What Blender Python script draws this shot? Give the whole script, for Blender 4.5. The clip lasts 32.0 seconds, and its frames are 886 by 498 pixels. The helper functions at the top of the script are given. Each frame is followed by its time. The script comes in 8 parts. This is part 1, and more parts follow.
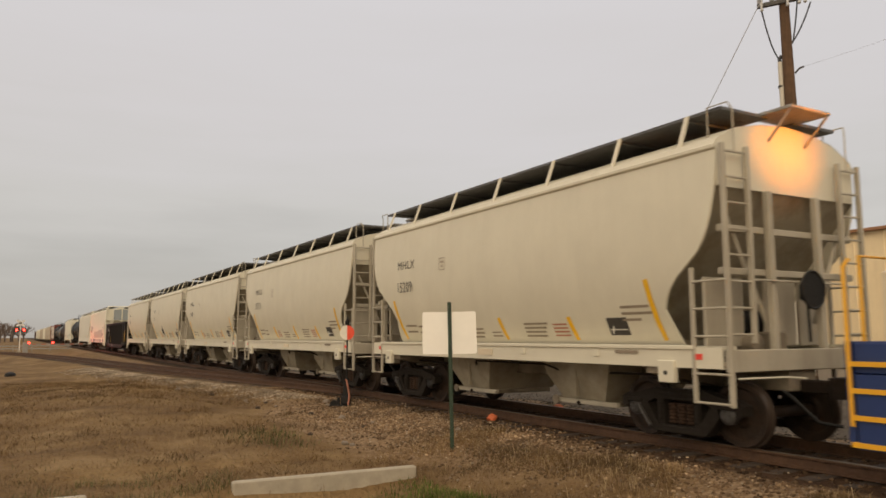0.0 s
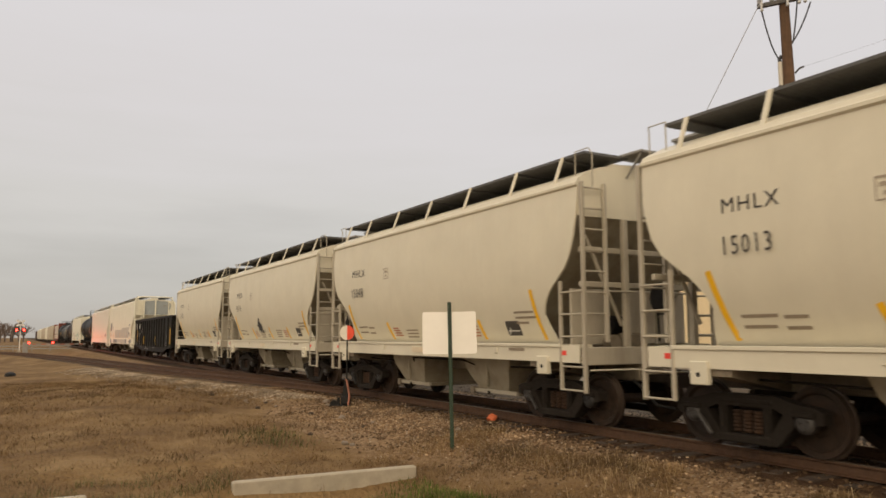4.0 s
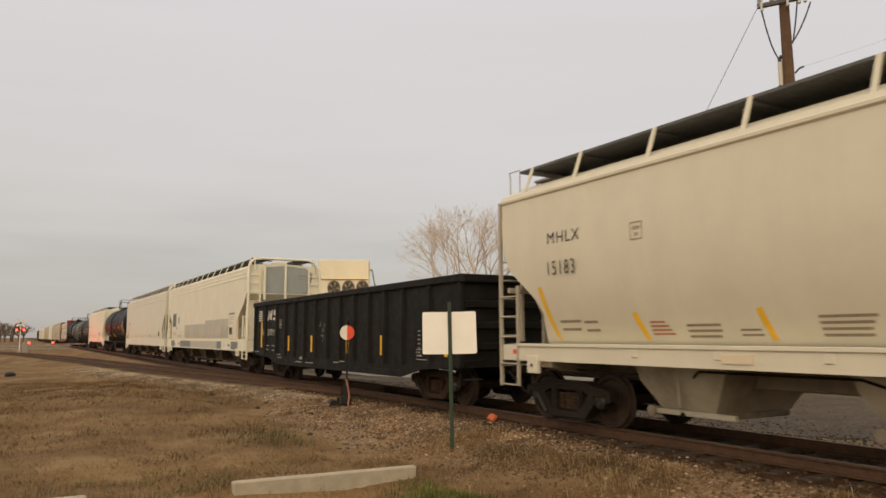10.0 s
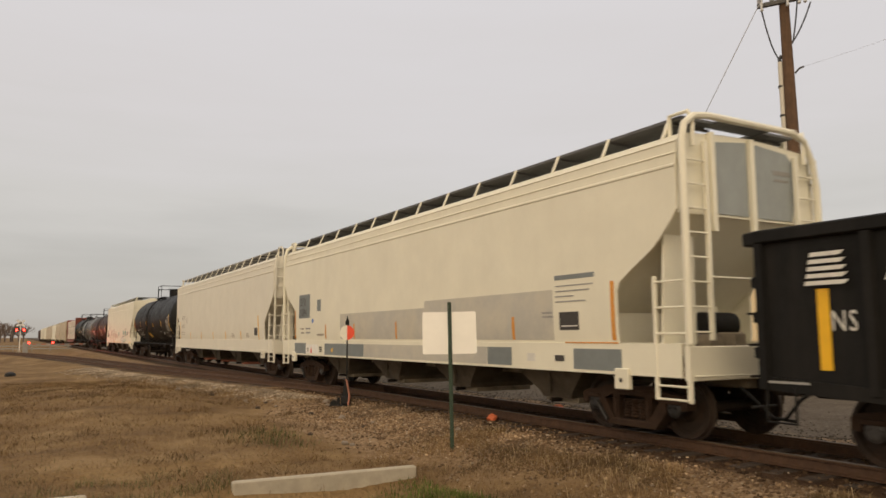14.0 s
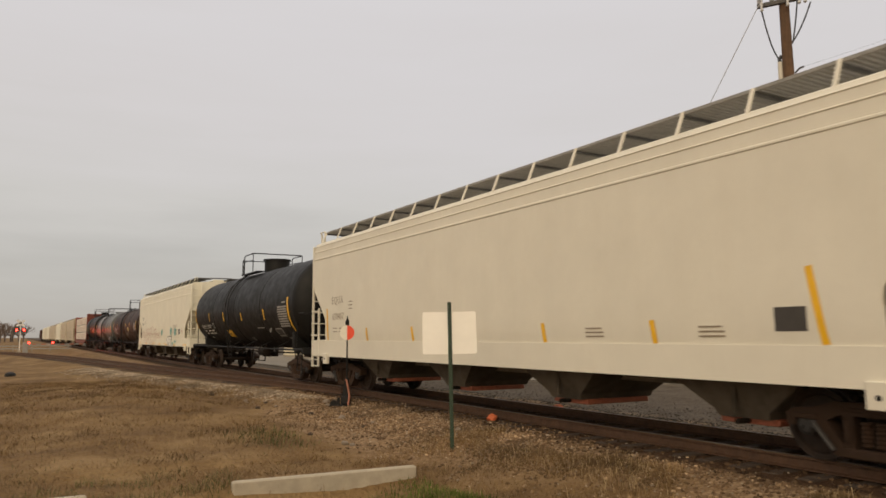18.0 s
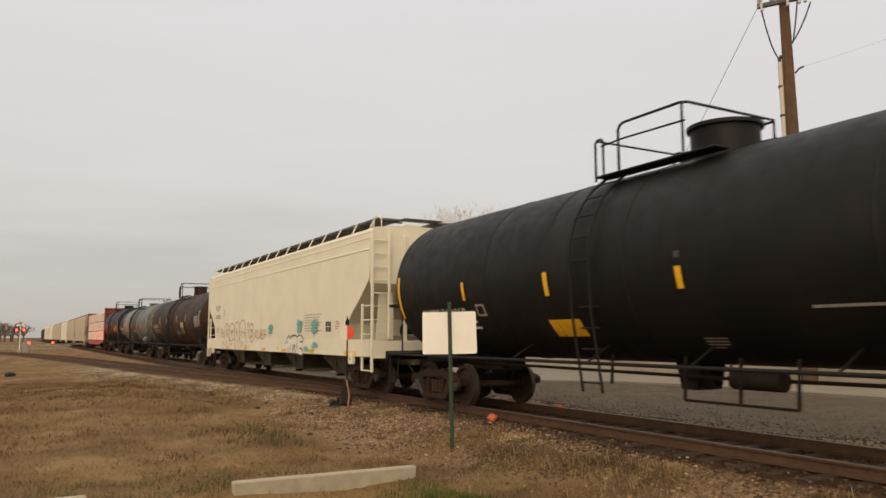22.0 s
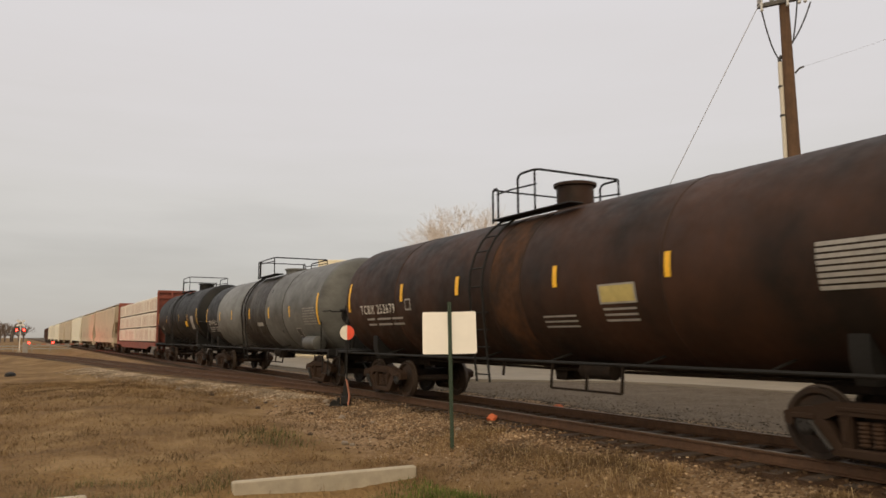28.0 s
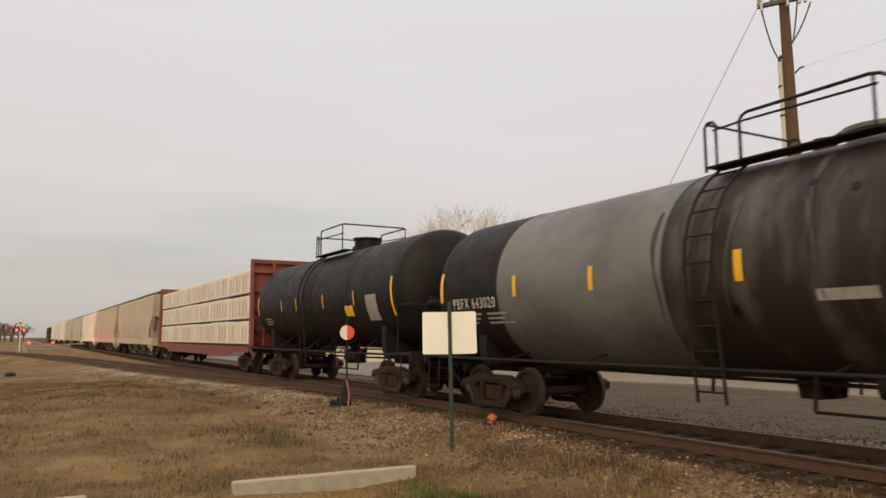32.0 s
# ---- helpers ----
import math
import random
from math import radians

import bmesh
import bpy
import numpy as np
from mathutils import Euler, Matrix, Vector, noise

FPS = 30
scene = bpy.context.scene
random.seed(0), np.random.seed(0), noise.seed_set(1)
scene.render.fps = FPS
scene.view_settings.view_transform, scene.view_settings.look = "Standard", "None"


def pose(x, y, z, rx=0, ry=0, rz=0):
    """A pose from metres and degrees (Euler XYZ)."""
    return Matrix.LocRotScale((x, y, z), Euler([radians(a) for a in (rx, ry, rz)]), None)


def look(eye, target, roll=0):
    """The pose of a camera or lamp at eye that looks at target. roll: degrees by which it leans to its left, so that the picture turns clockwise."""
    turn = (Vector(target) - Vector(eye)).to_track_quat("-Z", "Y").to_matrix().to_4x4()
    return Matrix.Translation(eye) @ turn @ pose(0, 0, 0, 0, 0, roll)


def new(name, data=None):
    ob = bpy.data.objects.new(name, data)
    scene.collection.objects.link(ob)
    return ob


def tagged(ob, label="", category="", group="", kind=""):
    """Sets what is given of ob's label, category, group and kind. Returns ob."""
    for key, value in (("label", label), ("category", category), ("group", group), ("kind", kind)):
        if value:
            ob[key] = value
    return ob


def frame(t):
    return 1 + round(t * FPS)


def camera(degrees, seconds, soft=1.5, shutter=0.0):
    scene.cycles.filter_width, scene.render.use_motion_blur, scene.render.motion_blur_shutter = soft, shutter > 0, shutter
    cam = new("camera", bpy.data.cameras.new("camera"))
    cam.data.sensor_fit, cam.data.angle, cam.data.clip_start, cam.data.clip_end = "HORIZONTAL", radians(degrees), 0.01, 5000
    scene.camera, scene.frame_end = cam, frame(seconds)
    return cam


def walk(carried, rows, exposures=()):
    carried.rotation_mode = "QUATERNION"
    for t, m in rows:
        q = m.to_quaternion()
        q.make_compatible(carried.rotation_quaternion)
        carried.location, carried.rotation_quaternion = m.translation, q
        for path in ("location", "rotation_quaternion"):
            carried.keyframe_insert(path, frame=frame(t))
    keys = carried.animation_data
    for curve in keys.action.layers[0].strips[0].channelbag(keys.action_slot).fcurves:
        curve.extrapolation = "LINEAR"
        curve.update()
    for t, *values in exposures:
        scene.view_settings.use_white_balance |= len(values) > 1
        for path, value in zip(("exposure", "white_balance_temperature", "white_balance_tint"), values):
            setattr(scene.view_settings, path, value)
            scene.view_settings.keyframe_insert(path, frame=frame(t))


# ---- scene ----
# All lengths in metres. x runs along the track in the train's direction, y across it away from the viewer, z = 0 at the rail top.
SECONDS = 32.0
cam = camera(61.8, SECONDS, soft=1.6, shutter=0.28)
CAM_POSE = pose(0, 0, 1.582, 96.68, 0, 60.22) @ pose(0, 0, 0, 0, 0, -0.21)
walk(cam, [(0.0, CAM_POSE), (SECONDS, CAM_POSE)], exposures=[(0.0, -0.12), (1.0, -0.01), (5.0, -0.02), (10.0, -0.06), (12.0, -0.02), (14.0, -0.06), (18.0, -0.10), (20.0, -0.08), (21.0, 0.0), (22.0, 0.04), (24.0, -0.03), (25.0, -0.11), (26.0, -0.12), (29.0, 0.03), (SECONDS, 0.06)])

TRACK_Y = 9.79        # middle of the main track
GAUGE = 1.435
R_WHEEL = 0.457


def train_run(t):
    """Metres that the train has gone since the start of the clip."""
    def s(q):
        u = (q - 16.0) / 16.0
        return 90.72 * u + 3.605 * u + 2.280 * u ** 2 - 0.721 * u ** 3 - 0.606 * u ** 4
    # slack between the cars runs in and out a little
    surge = sum(a * max(0.0, 1.0 - abs(t - q) / 0.5) for q, a in ((6.0, -0.18), (8.0, 0.10), (18.0, -0.12)))
    return s(t) - s(0.0) + surge


# ---- world and sun ----
world = bpy.data.worlds.new("evening_sky")
scene.world = world
world.use_nodes = True
wt = world.node_tree
wt.nodes.clear()


def wnode(kind, **values):
    n = wt.nodes.new(kind)
    for k, v in values.items():
        n.inputs[k].default_value = v
    return n


SUN_EL, SUN_AZ = radians(33), radians(132)   # azimuth of the sun, clockwise from +y
sky = wnode("ShaderNodeTexSky")
sky.sky_type = "NISHITA"
sky.sun_disc = False
sky.sun_elevation, sky.sun_rotation = SUN_EL, SUN_AZ
sky.air_density, sky.dust_density = 1.0, 2.0
wbg_sky = wnode("ShaderNodeBackground", Strength=0.10)
wt.links.new(sky.outputs[0], wbg_sky.inputs["Color"])
coords = wnode("ShaderNodeTexCoord")
split = wnode("ShaderNodeSeparateXYZ")
wt.links.new(coords.outputs["Generated"], split.inputs[0])
# cloud cover: grey-blue haze at the horizon, pale lilac higher up, with long soft streaks
stretch = wnode("ShaderNodeMapping")
stretch.inputs["Scale"].default_value = (1.6, 1.6, 11.0)
wt.links.new(coords.outputs["Generated"], stretch.inputs["Vector"])
cloud_noise = wnode("ShaderNodeTexNoise", Scale=1.7, Detail=5.0, Roughness=0.55)
wt.links.new(stretch.outputs[0], cloud_noise.inputs["Vector"])
wobble = wnode("ShaderNodeMath")
wobble.operation = "MULTIPLY_ADD"
wobble.inputs[1].default_value, wobble.inputs[2].default_value = 0.17, -0.085
wt.links.new(cloud_noise.outputs["Fac"], wobble.inputs[0])
height = wnode("ShaderNodeMath")
height.operation = "ADD"
wt.links.new(split.outputs["Z"], height.inputs[0])
wt.links.new(wobble.outputs[0], height.inputs[1])
ramp = wnode("ShaderNodeValToRGB")
wt.links.new(height.outputs[0], ramp.inputs["Fac"])
for k, (at, rgb) in enumerate(((0.0, (0.44, 0.400, 0.355)), (0.07, (0.49, 0.463, 0.428)), (0.16, (0.602, 0.570, 0.532)), (0.28, (0.660, 0.622, 0.604)), (0.45, (0.695, 0.662, 0.658)), (1.0, (1.0, 0.96, 0.94)))):
    e = ramp.color_ramp.elements[k] if k < 2 else ramp.color_ramp.elements.new(at)
    e.position, e.color = at, (*rgb, 1)
# the clouds turn warm round the low sun
toward = wnode("ShaderNodeVectorMath")
toward.operation = "DOT_PRODUCT"
toward.inputs[1].default_value = (math.sin(SUN_AZ) * math.cos(SUN_EL), math.cos(SUN_AZ) * math.cos(SUN_EL), math.sin(SUN_EL))
wt.links.new(coords.outputs["Generated"], toward.inputs[0])
warm = wnode("ShaderNodeMapRange")
warm.interpolation_type = "SMOOTHSTEP"
warm.inputs[1].default_value, warm.inputs[2].default_value, warm.inputs[3].default_value, warm.inputs[4].default_value = -0.1, 1.0, 0.0, 0.85
wt.links.new(toward.outputs["Value"], warm.inputs[0])
glow_mix = wnode("ShaderNodeMix")
glow_mix.data_type = "RGBA"
glow_mix.inputs[7].default_value = (1.05, 0.86, 0.62, 1)
wt.links.new(warm.outputs[0], glow_mix.inputs[0])
wt.links.new(ramp.outputs["Color"], glow_mix.inputs[6])
wbg_cloud = wnode("ShaderNodeBackground", Strength=1.14)
wt.links.new(glow_mix.outputs[2], wbg_cloud.inputs["Color"])
wmix = wnode("ShaderNodeMixShader", Fac=0.9)
wout = wnode("ShaderNodeOutputWorld")
wt.links.new(wbg_sky.outputs[0], wmix.inputs[1])
wt.links.new(wbg_cloud.outputs[0], wmix.inputs[2])
wt.links.new(wmix.outputs[0], wout.inputs[0])

sun_data = bpy.data.lights.new("sun", "SUN")
sun_data.energy, sun_data.angle, sun_data.color = 1.2, radians(45), (1.0, 0.80, 0.56)
sun = new("sun", sun_data)
sx, sy, sz = math.sin(SUN_AZ) * math.cos(SUN_EL), math.cos(SUN_AZ) * math.cos(SUN_EL), math.sin(SUN_EL)
sun.matrix_world = look((sx * 50, sy * 50, sz * 50), (0, 0, 0))


# ---- materials ----
def material(name, rgb, rough=0.6, metal=0.0, vary=0.15, scale=3.0, dirt=None, dirt_amount=0.0, dirt_scale=(1, 1, 1), bump=0.0, bump_scale=60.0, per_object=0.0, glow=0.0, spec=0.5, dirt_edge=(0.45, 0.75)):
    """Principled material: base colour varied by fine and coarse noise, dirt patches, fine relief."""
    m = bpy.data.materials.new(name)
    m.use_nodes = True
    nt = m.node_tree
    b = nt.nodes["Principled BSDF"]
    b.inputs["Roughness"].default_value, b.inputs["Metallic"].default_value = rough, metal
    b.inputs["Specular IOR Level"].default_value = spec
    tc, info = nt.nodes.new("ShaderNodeTexCoord"), nt.nodes.new("ShaderNodeObjectInfo")
    shift = nt.nodes.new("ShaderNodeVectorMath")
    shift.operation = "MULTIPLY_ADD"
    nt.links.new(info.outputs["Random"], shift.inputs[0])
    shift.inputs[1].default_value = (37, 19, 11)
    nt.links.new(tc.outputs["Object"], shift.inputs[2])

    def tex(sc, detail=6.0, rough_=0.6, vec=None):
        t = nt.nodes.new("ShaderNodeTexNoise")
        t.inputs["Scale"].default_value, t.inputs["Detail"].default_value, t.inputs["Roughness"].default_value = sc, detail, rough_
        nt.links.new((vec or shift).outputs[0], t.inputs["Vector"])
        return t

    def mix(a, c, fac, how="MIX"):
        x = nt.nodes.new("ShaderNodeMix")
        x.data_type, x.blend_type = "RGBA", how
        for sock, v in ((6, a), (7, c), (0, fac)):
            if isinstance(v, (int, float)):
                x.inputs[sock].default_value = v
            elif isinstance(v, tuple):
                x.inputs[sock].default_value = (*v, 1)
            else:
                nt.links.new(v, x.inputs[sock])
        return x.outputs[2]

    def spread(sock, lo, hi, to0=0.0, to1=1.0):
        r = nt.nodes.new("ShaderNodeMapRange")
        r.inputs[1].default_value, r.inputs[2].default_value, r.inputs[3].default_value, r.inputs[4].default_value = lo, hi, to0, to1
        nt.links.new(sock, r.inputs[0])
        return r.outputs[0]

    col = mix(tuple(c * (1 - vary) for c in rgb), tuple(min(1, c * (1 + vary)) for c in rgb), spread(tex(scale).outputs["Fac"], 0.3, 0.7))
    col = mix(col, tuple(c * (1 - 0.6 * vary) for c in rgb), spread(tex(scale * 9, 4).outputs["Fac"], 0.5, 0.8, 0, 0.6))
    if per_object:
        col = mix(col, tuple(c * (1 - per_object) for c in rgb), info.outputs["Random"])
    if dirt:
        mp = nt.nodes.new("ShaderNodeMapping")
        mp.inputs["Scale"].default_value = dirt_scale
        nt.links.new(shift.outputs[0], mp.inputs["Vector"])
        col = mix(col, dirt, spread(tex(1.0, 8, 0.65, mp).outputs["Fac"], dirt_edge[0], dirt_edge[1], 0, dirt_amount))
    nt.links.new(col, b.inputs["Base Color"])
    nt.links.new(spread(tex(scale * 3).outputs["Fac"], 0.3, 0.7, max(0.03, rough - 0.1), min(1, rough + 0.1)), b.inputs["Roughness"])
    if bump:
        bp = nt.nodes.new("ShaderNodeBump")
        bp.inputs["Strength"].default_value, bp.inputs["Distance"].default_value = min(1, bump), 0.02 * max(1, bump)
        nt.links.new(tex(bump_scale, 5).outputs["Fac"], bp.inputs["Height"])
        nt.links.new(bp.outputs[0], b.inputs["Normal"])
    if glow:
        b.inputs["Emission Color"].default_value, b.inputs["Emission Strength"].default_value = (*rgb, 1), glow
    return m


STREAK = (2.2, 2.2, 0.35)
MAT = dict(
    beige=material("beige_car_paint", (0.6627, 0.6211, 0.4957), 0.5, vary=0.04, scale=1.2, dirt=(0.36, 0.31, 0.235), dirt_amount=0.09, dirt_scale=STREAK),
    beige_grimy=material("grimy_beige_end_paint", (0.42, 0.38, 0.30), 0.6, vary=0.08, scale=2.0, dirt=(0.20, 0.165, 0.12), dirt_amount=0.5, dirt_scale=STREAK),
    cream=material("cream_car_paint", (0.7599, 0.7243, 0.5886), 0.5, vary=0.05, scale=1.0, dirt=(0.42, 0.34, 0.23), dirt_amount=0.06, dirt_scale=STREAK),
    ivory=material("ivory_car_paint", (0.7004, 0.6643, 0.5614), 0.5, vary=0.04, scale=1.1, dirt=(0.50, 0.43, 0.30), dirt_amount=0.09, dirt_scale=STREAK),
    tan=material("tan_car_paint", (0.50, 0.42, 0.30), 0.6, vary=0.08, scale=1.1, dirt=(0.25, 0.19, 0.13), dirt_amount=0.5, dirt_scale=STREAK),
    gable_grey=material("blue_grey_end_paint", (0.30, 0.325, 0.32), 0.6, vary=0.08, scale=2, dirt=(0.20, 0.20, 0.18), dirt_amount=0.4, dirt_scale=STREAK),
    grey_patch=material("grey_patch_paint", (0.47, 0.45, 0.395), 0.6, vary=0.06, scale=2, dirt=(0.60, 0.54, 0.41), dirt_amount=0.7, dirt_scale=(1, 1, 1)),
    slate_patch=material("slate_patch_paint", (0.19, 0.21, 0.21), 0.6, vary=0.08, scale=3),
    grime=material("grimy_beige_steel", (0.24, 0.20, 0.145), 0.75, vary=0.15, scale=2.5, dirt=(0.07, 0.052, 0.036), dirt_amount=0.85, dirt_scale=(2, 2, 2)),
    # dusty steel; on short hopper end sheets its dark tone also paints recess shade
    bay=material("dusty_shaded_beige_steel", (0.34, 0.30, 0.22), 0.7, vary=0.12, scale=2.0, dirt=(0.14, 0.105, 0.07), dirt_amount=0.7, dirt_scale=(1.5, 1.5, 1.5)),
    # long hoppers' bays: under-body shade is put into this dark colour
    bay_shade=material("shaded_hopper_steel", (0.105, 0.085, 0.06), 0.8, vary=0.2, scale=2.0, dirt=(0.03, 0.023, 0.016), dirt_amount=0.8, dirt_scale=(1.5, 1.5, 1.5)),
    grating_pale=material("pale_galvanised_grating", (0.26, 0.25, 0.23), 0.65, 0.0, vary=0.15, scale=8),
    grating=material("galvanised_grating", (0.10, 0.10, 0.10), 0.7, 0.0, vary=0.2, scale=8),
    steel_dark=material("rust_brown_cast_steel", (0.013, 0.0088, 0.006), 0.9, 0.0, spec=0.25, vary=0.3, scale=5, dirt=(0.032, 0.018, 0.011), dirt_amount=0.6, dirt_scale=(3, 3, 3), bump=0.15, bump_scale=40),
    truck_rust=material("rusty_cast_truck_frame", (0.0528, 0.0296, 0.0176), 0.85, 0.0, spec=0.25, vary=0.3, scale=5, dirt=(0.03, 0.019, 0.013), dirt_amount=0.6, dirt_scale=(3, 3, 3), bump=0.15, bump_scale=40, per_object=0.4),
    truck_dark=material("dusty_dark_truck_frame", (0.0240, 0.0186, 0.0138), 0.85, 0.0, spec=0.25, vary=0.3, scale=5, dirt=(0.018, 0.012, 0.009), dirt_amount=0.6, dirt_scale=(3, 3, 3), bump=0.15, bump_scale=40, per_object=0.3),
    wheel=material("worn_wheel_steel", (0.0252, 0.0161, 0.0105), 0.7, 0.0, spec=0.35, vary=0.3, scale=7, dirt=(0.070, 0.036, 0.020), dirt_amount=0.6, dirt_scale=(4, 4, 4)),
    tread=material("worn_tread_steel", (0.075, 0.055, 0.042), 0.45, 0.3, vary=0.1, scale=9),
    cap=material("bearing_cap_grey", (0.075, 0.07, 0.066), 0.55, 0.2, vary=0.3, scale=9, per_object=0.7),
    spring=material("red_oxide_spring", (0.3960, 0.1260, 0.0720), 0.7, vary=0.2, scale=9),
    black_gon=material("black_gondola_paint", (0.0085, 0.0080, 0.0072), 0.65, spec=0.2, vary=0.25, scale=1.5, dirt=(0.03, 0.026, 0.022), dirt_amount=0.5, dirt_scale=STREAK),
    black_tank=material("black_tank_paint", (0.0075, 0.0075, 0.0072), 0.55, spec=0.22, vary=0.2, scale=1.0, dirt=(0.02, 0.017, 0.014), dirt_amount=0.5, dirt_scale=(0.8, 0.8, 0.8)),
    brown_tank=material("rusty_brown_tank_paint", (0.0125, 0.0088, 0.0068), 0.6, spec=0.22, vary=0.3, scale=1.2, dirt=(0.060, 0.027, 0.015), dirt_amount=0.85, dirt_edge=(0.38, 0.66), dirt_scale=(0.55, 0.55, 0.4)),
    rust_band=material("orange_rust_band", (0.075, 0.034, 0.015), 0.8, spec=0.2, vary=0.3, scale=3, dirt=(0.02, 0.014, 0.011), dirt_amount=0.95, dirt_edge=(0.40, 0.60), dirt_scale=(1.6, 1.6, 0.8)),
    grey_tank=material("grey_tank_paint", (0.150, 0.155, 0.148), 0.5, spec=0.4, vary=0.10, scale=1.0, dirt=(0.045, 0.041, 0.034), dirt_amount=0.75, dirt_edge=(0.42, 0.70), dirt_scale=(0.5, 0.5, 0.7)),
    grey_front=material("sooty_grey_tank_paint", (0.1250, 0.1288, 0.1225), 0.5, spec=0.35, vary=0.12, scale=1.0, dirt=(0.030, 0.027, 0.023), dirt_amount=0.8, dirt_edge=(0.40, 0.66), dirt_scale=(0.4, 0.4, 0.7)),
    oil_stain=material("oil_soaked_grey_tank_paint", (0.100, 0.096, 0.086), 0.5, spec=0.3, vary=0.2, scale=2.0, dirt=(0.017, 0.013, 0.010), dirt_amount=0.95, dirt_edge=(0.30, 0.52), dirt_scale=(1.1, 0.6, 0.30)),
    oil_run=material("dark_brown_oil_run", (0.040, 0.033, 0.026), 0.5, spec=0.3, vary=0.4, scale=4.0, dirt=(0.090, 0.085, 0.076), dirt_amount=0.8, dirt_edge=(0.40, 0.60), dirt_scale=(3.0, 3.0, 0.5)),
    oxide=material("red_oxide_car_paint", (0.20, 0.050, 0.030), 0.65, vary=0.15, scale=1.5, dirt=(0.09, 0.035, 0.025), dirt_amount=0.5, dirt_scale=STREAK),
    boxcar=material("dark_brown_boxcar_paint", (0.075, 0.035, 0.026), 0.7, vary=0.15, scale=1.5),
    wrap=material("white_lumber_wrap", (0.74, 0.68, 0.58), 0.45, vary=0.10, scale=2.5, dirt=(0.50, 0.36, 0.25), dirt_amount=0.35, dirt_scale=(2, 2, 2), bump=0.25, bump_scale=9),
    wrap_print=material("faded_red_wrap_print", (0.56, 0.43, 0.34), 0.5, vary=0.3, scale=5),
    yellow=material("yellow_reflector", (0.80, 0.45, 0.015), 0.4, vary=0.08, scale=5),
    orange_strip=material("faded_orange_reflector", (0.66, 0.28, 0.04), 0.45, vary=0.12, scale=5),
    letter_dark=material("dark_lettering", (0.05, 0.045, 0.04), 0.6, vary=0.15, scale=8),
    letter_faint=material("faded_brown_lettering", (0.26, 0.21, 0.15), 0.6, vary=0.15, scale=8),
    letter_pale=material("worn_pale_brown_lettering", (0.36, 0.30, 0.225), 0.6, vary=0.2, scale=8),
    letter_red=material("faded_red_lettering", (0.42, 0.17, 0.10), 0.6, vary=0.15, scale=8),
    letter_white=material("white_lettering", (0.66, 0.64, 0.58), 0.5, vary=0.08, scale=8),
    letter_grey=material("worn_grey_lettering", (0.30, 0.29, 0.27), 0.5, vary=0.2, scale=8),
    graffiti_red=material("dull_red_spray_paint", (0.4440, 0.2340, 0.1800), 0.7, vary=0.2, scale=5),
    graffiti_teal=material("teal_spray_paint", (0.16, 0.42, 0.38), 0.7, vary=0.2, scale=5),
    graffiti_white=material("white_spray_paint", (0.78, 0.76, 0.70), 0.7, vary=0.08, scale=5),
    graffiti_black=material("black_spray_paint", (0.05, 0.05, 0.05), 0.7, vary=0.15, scale=5),
    pale_label=material("faded_yellow_label", (0.46, 0.38, 0.14), 0.6, vary=0.15, scale=6),
    blue_spot=material("blue_spray_paint", (0.05, 0.16, 0.50), 0.6, vary=0.1, scale=5),
    sticker_red=material("red_tape", (0.75, 0.06, 0.04), 0.4, vary=0.05, scale=5),
    loco_blue=material("dark_blue_locomotive_paint", (0.015, 0.035, 0.13), 0.45, vary=0.1, scale=2),
    loco_cream=material("cream_locomotive_paint", (0.68, 0.58, 0.42), 0.45, vary=0.06, scale=2),
    loco_yellow=material("yellow_safety_paint", (0.78, 0.40, 0.02), 0.45, vary=0.08, scale=4),
    headlight=material("warm_headlight", (1.0, 0.27, 0.01), 0.4, glow=2900.0, vary=0.0),
    rail=material("rusty_rail_side", (0.0935, 0.0493, 0.0272), 0.75, 0.3, vary=0.25, scale=6),
    rail_top=material("worn_rail_top", (0.15, 0.115, 0.085), 0.5, 0.6, vary=0.12, scale=4),
    tie=material("weathered_creosote_timber", (0.045, 0.029, 0.019), 0.9, vary=0.3, scale=4, dirt=(0.085, 0.058, 0.038), dirt_amount=0.6, dirt_scale=(2, 9, 9), bump=0.5, bump_scale=30, per_object=0.3),
    gravel=material("grey_brown_ballast_stone", (0.25, 0.205, 0.16), 0.9, vary=0.35, scale=16, per_object=0.2),
    concrete=material("pale_kerb_concrete", (0.41, 0.36, 0.28), 0.9, vary=0.12, scale=5, dirt=(0.24, 0.22, 0.17), dirt_amount=0.55, dirt_scale=(3, 3, 3), bump=0.3, bump_scale=80),
    yard=material("pale_yard_concrete", (0.1920, 0.1728, 0.1440), 0.9, vary=0.12, scale=0.7, dirt=(0.27, 0.235, 0.19), dirt_amount=0.5, dirt_scale=(0.4, 0.4, 0.4), bump=0.2, bump_scale=50),
    straw=material("dry_straw_grass", (0.27, 0.185, 0.095), 0.9, vary=0.4, scale=1.3, spec=0.2),
    straw_pale=material("pale_straw_stalk", (0.42, 0.32, 0.18), 0.9, vary=0.3, scale=1.3, spec=0.2),
    green_grass=material("green_grass_blades", (0.075, 0.125, 0.025), 0.8, vary=0.35, scale=3, spec=0.2),
    post_green=material("dark_green_steel_post", (0.022, 0.045, 0.024), 0.55, vary=0.2, scale=8),
    sign_white=material("white_sign_back", (0.88, 0.85, 0.78), 0.5, vary=0.03, scale=3),
    target_white=material("white_target_face", (0.72, 0.68, 0.58), 0.5, vary=0.06, scale=9),
    target_red=material("red_target_face", (0.72, 0.07, 0.025), 0.45, vary=0.08, scale=9),
    lever_red=material("worn_red_lever_paint", (0.36, 0.15, 0.10), 0.7, vary=0.25, scale=9),
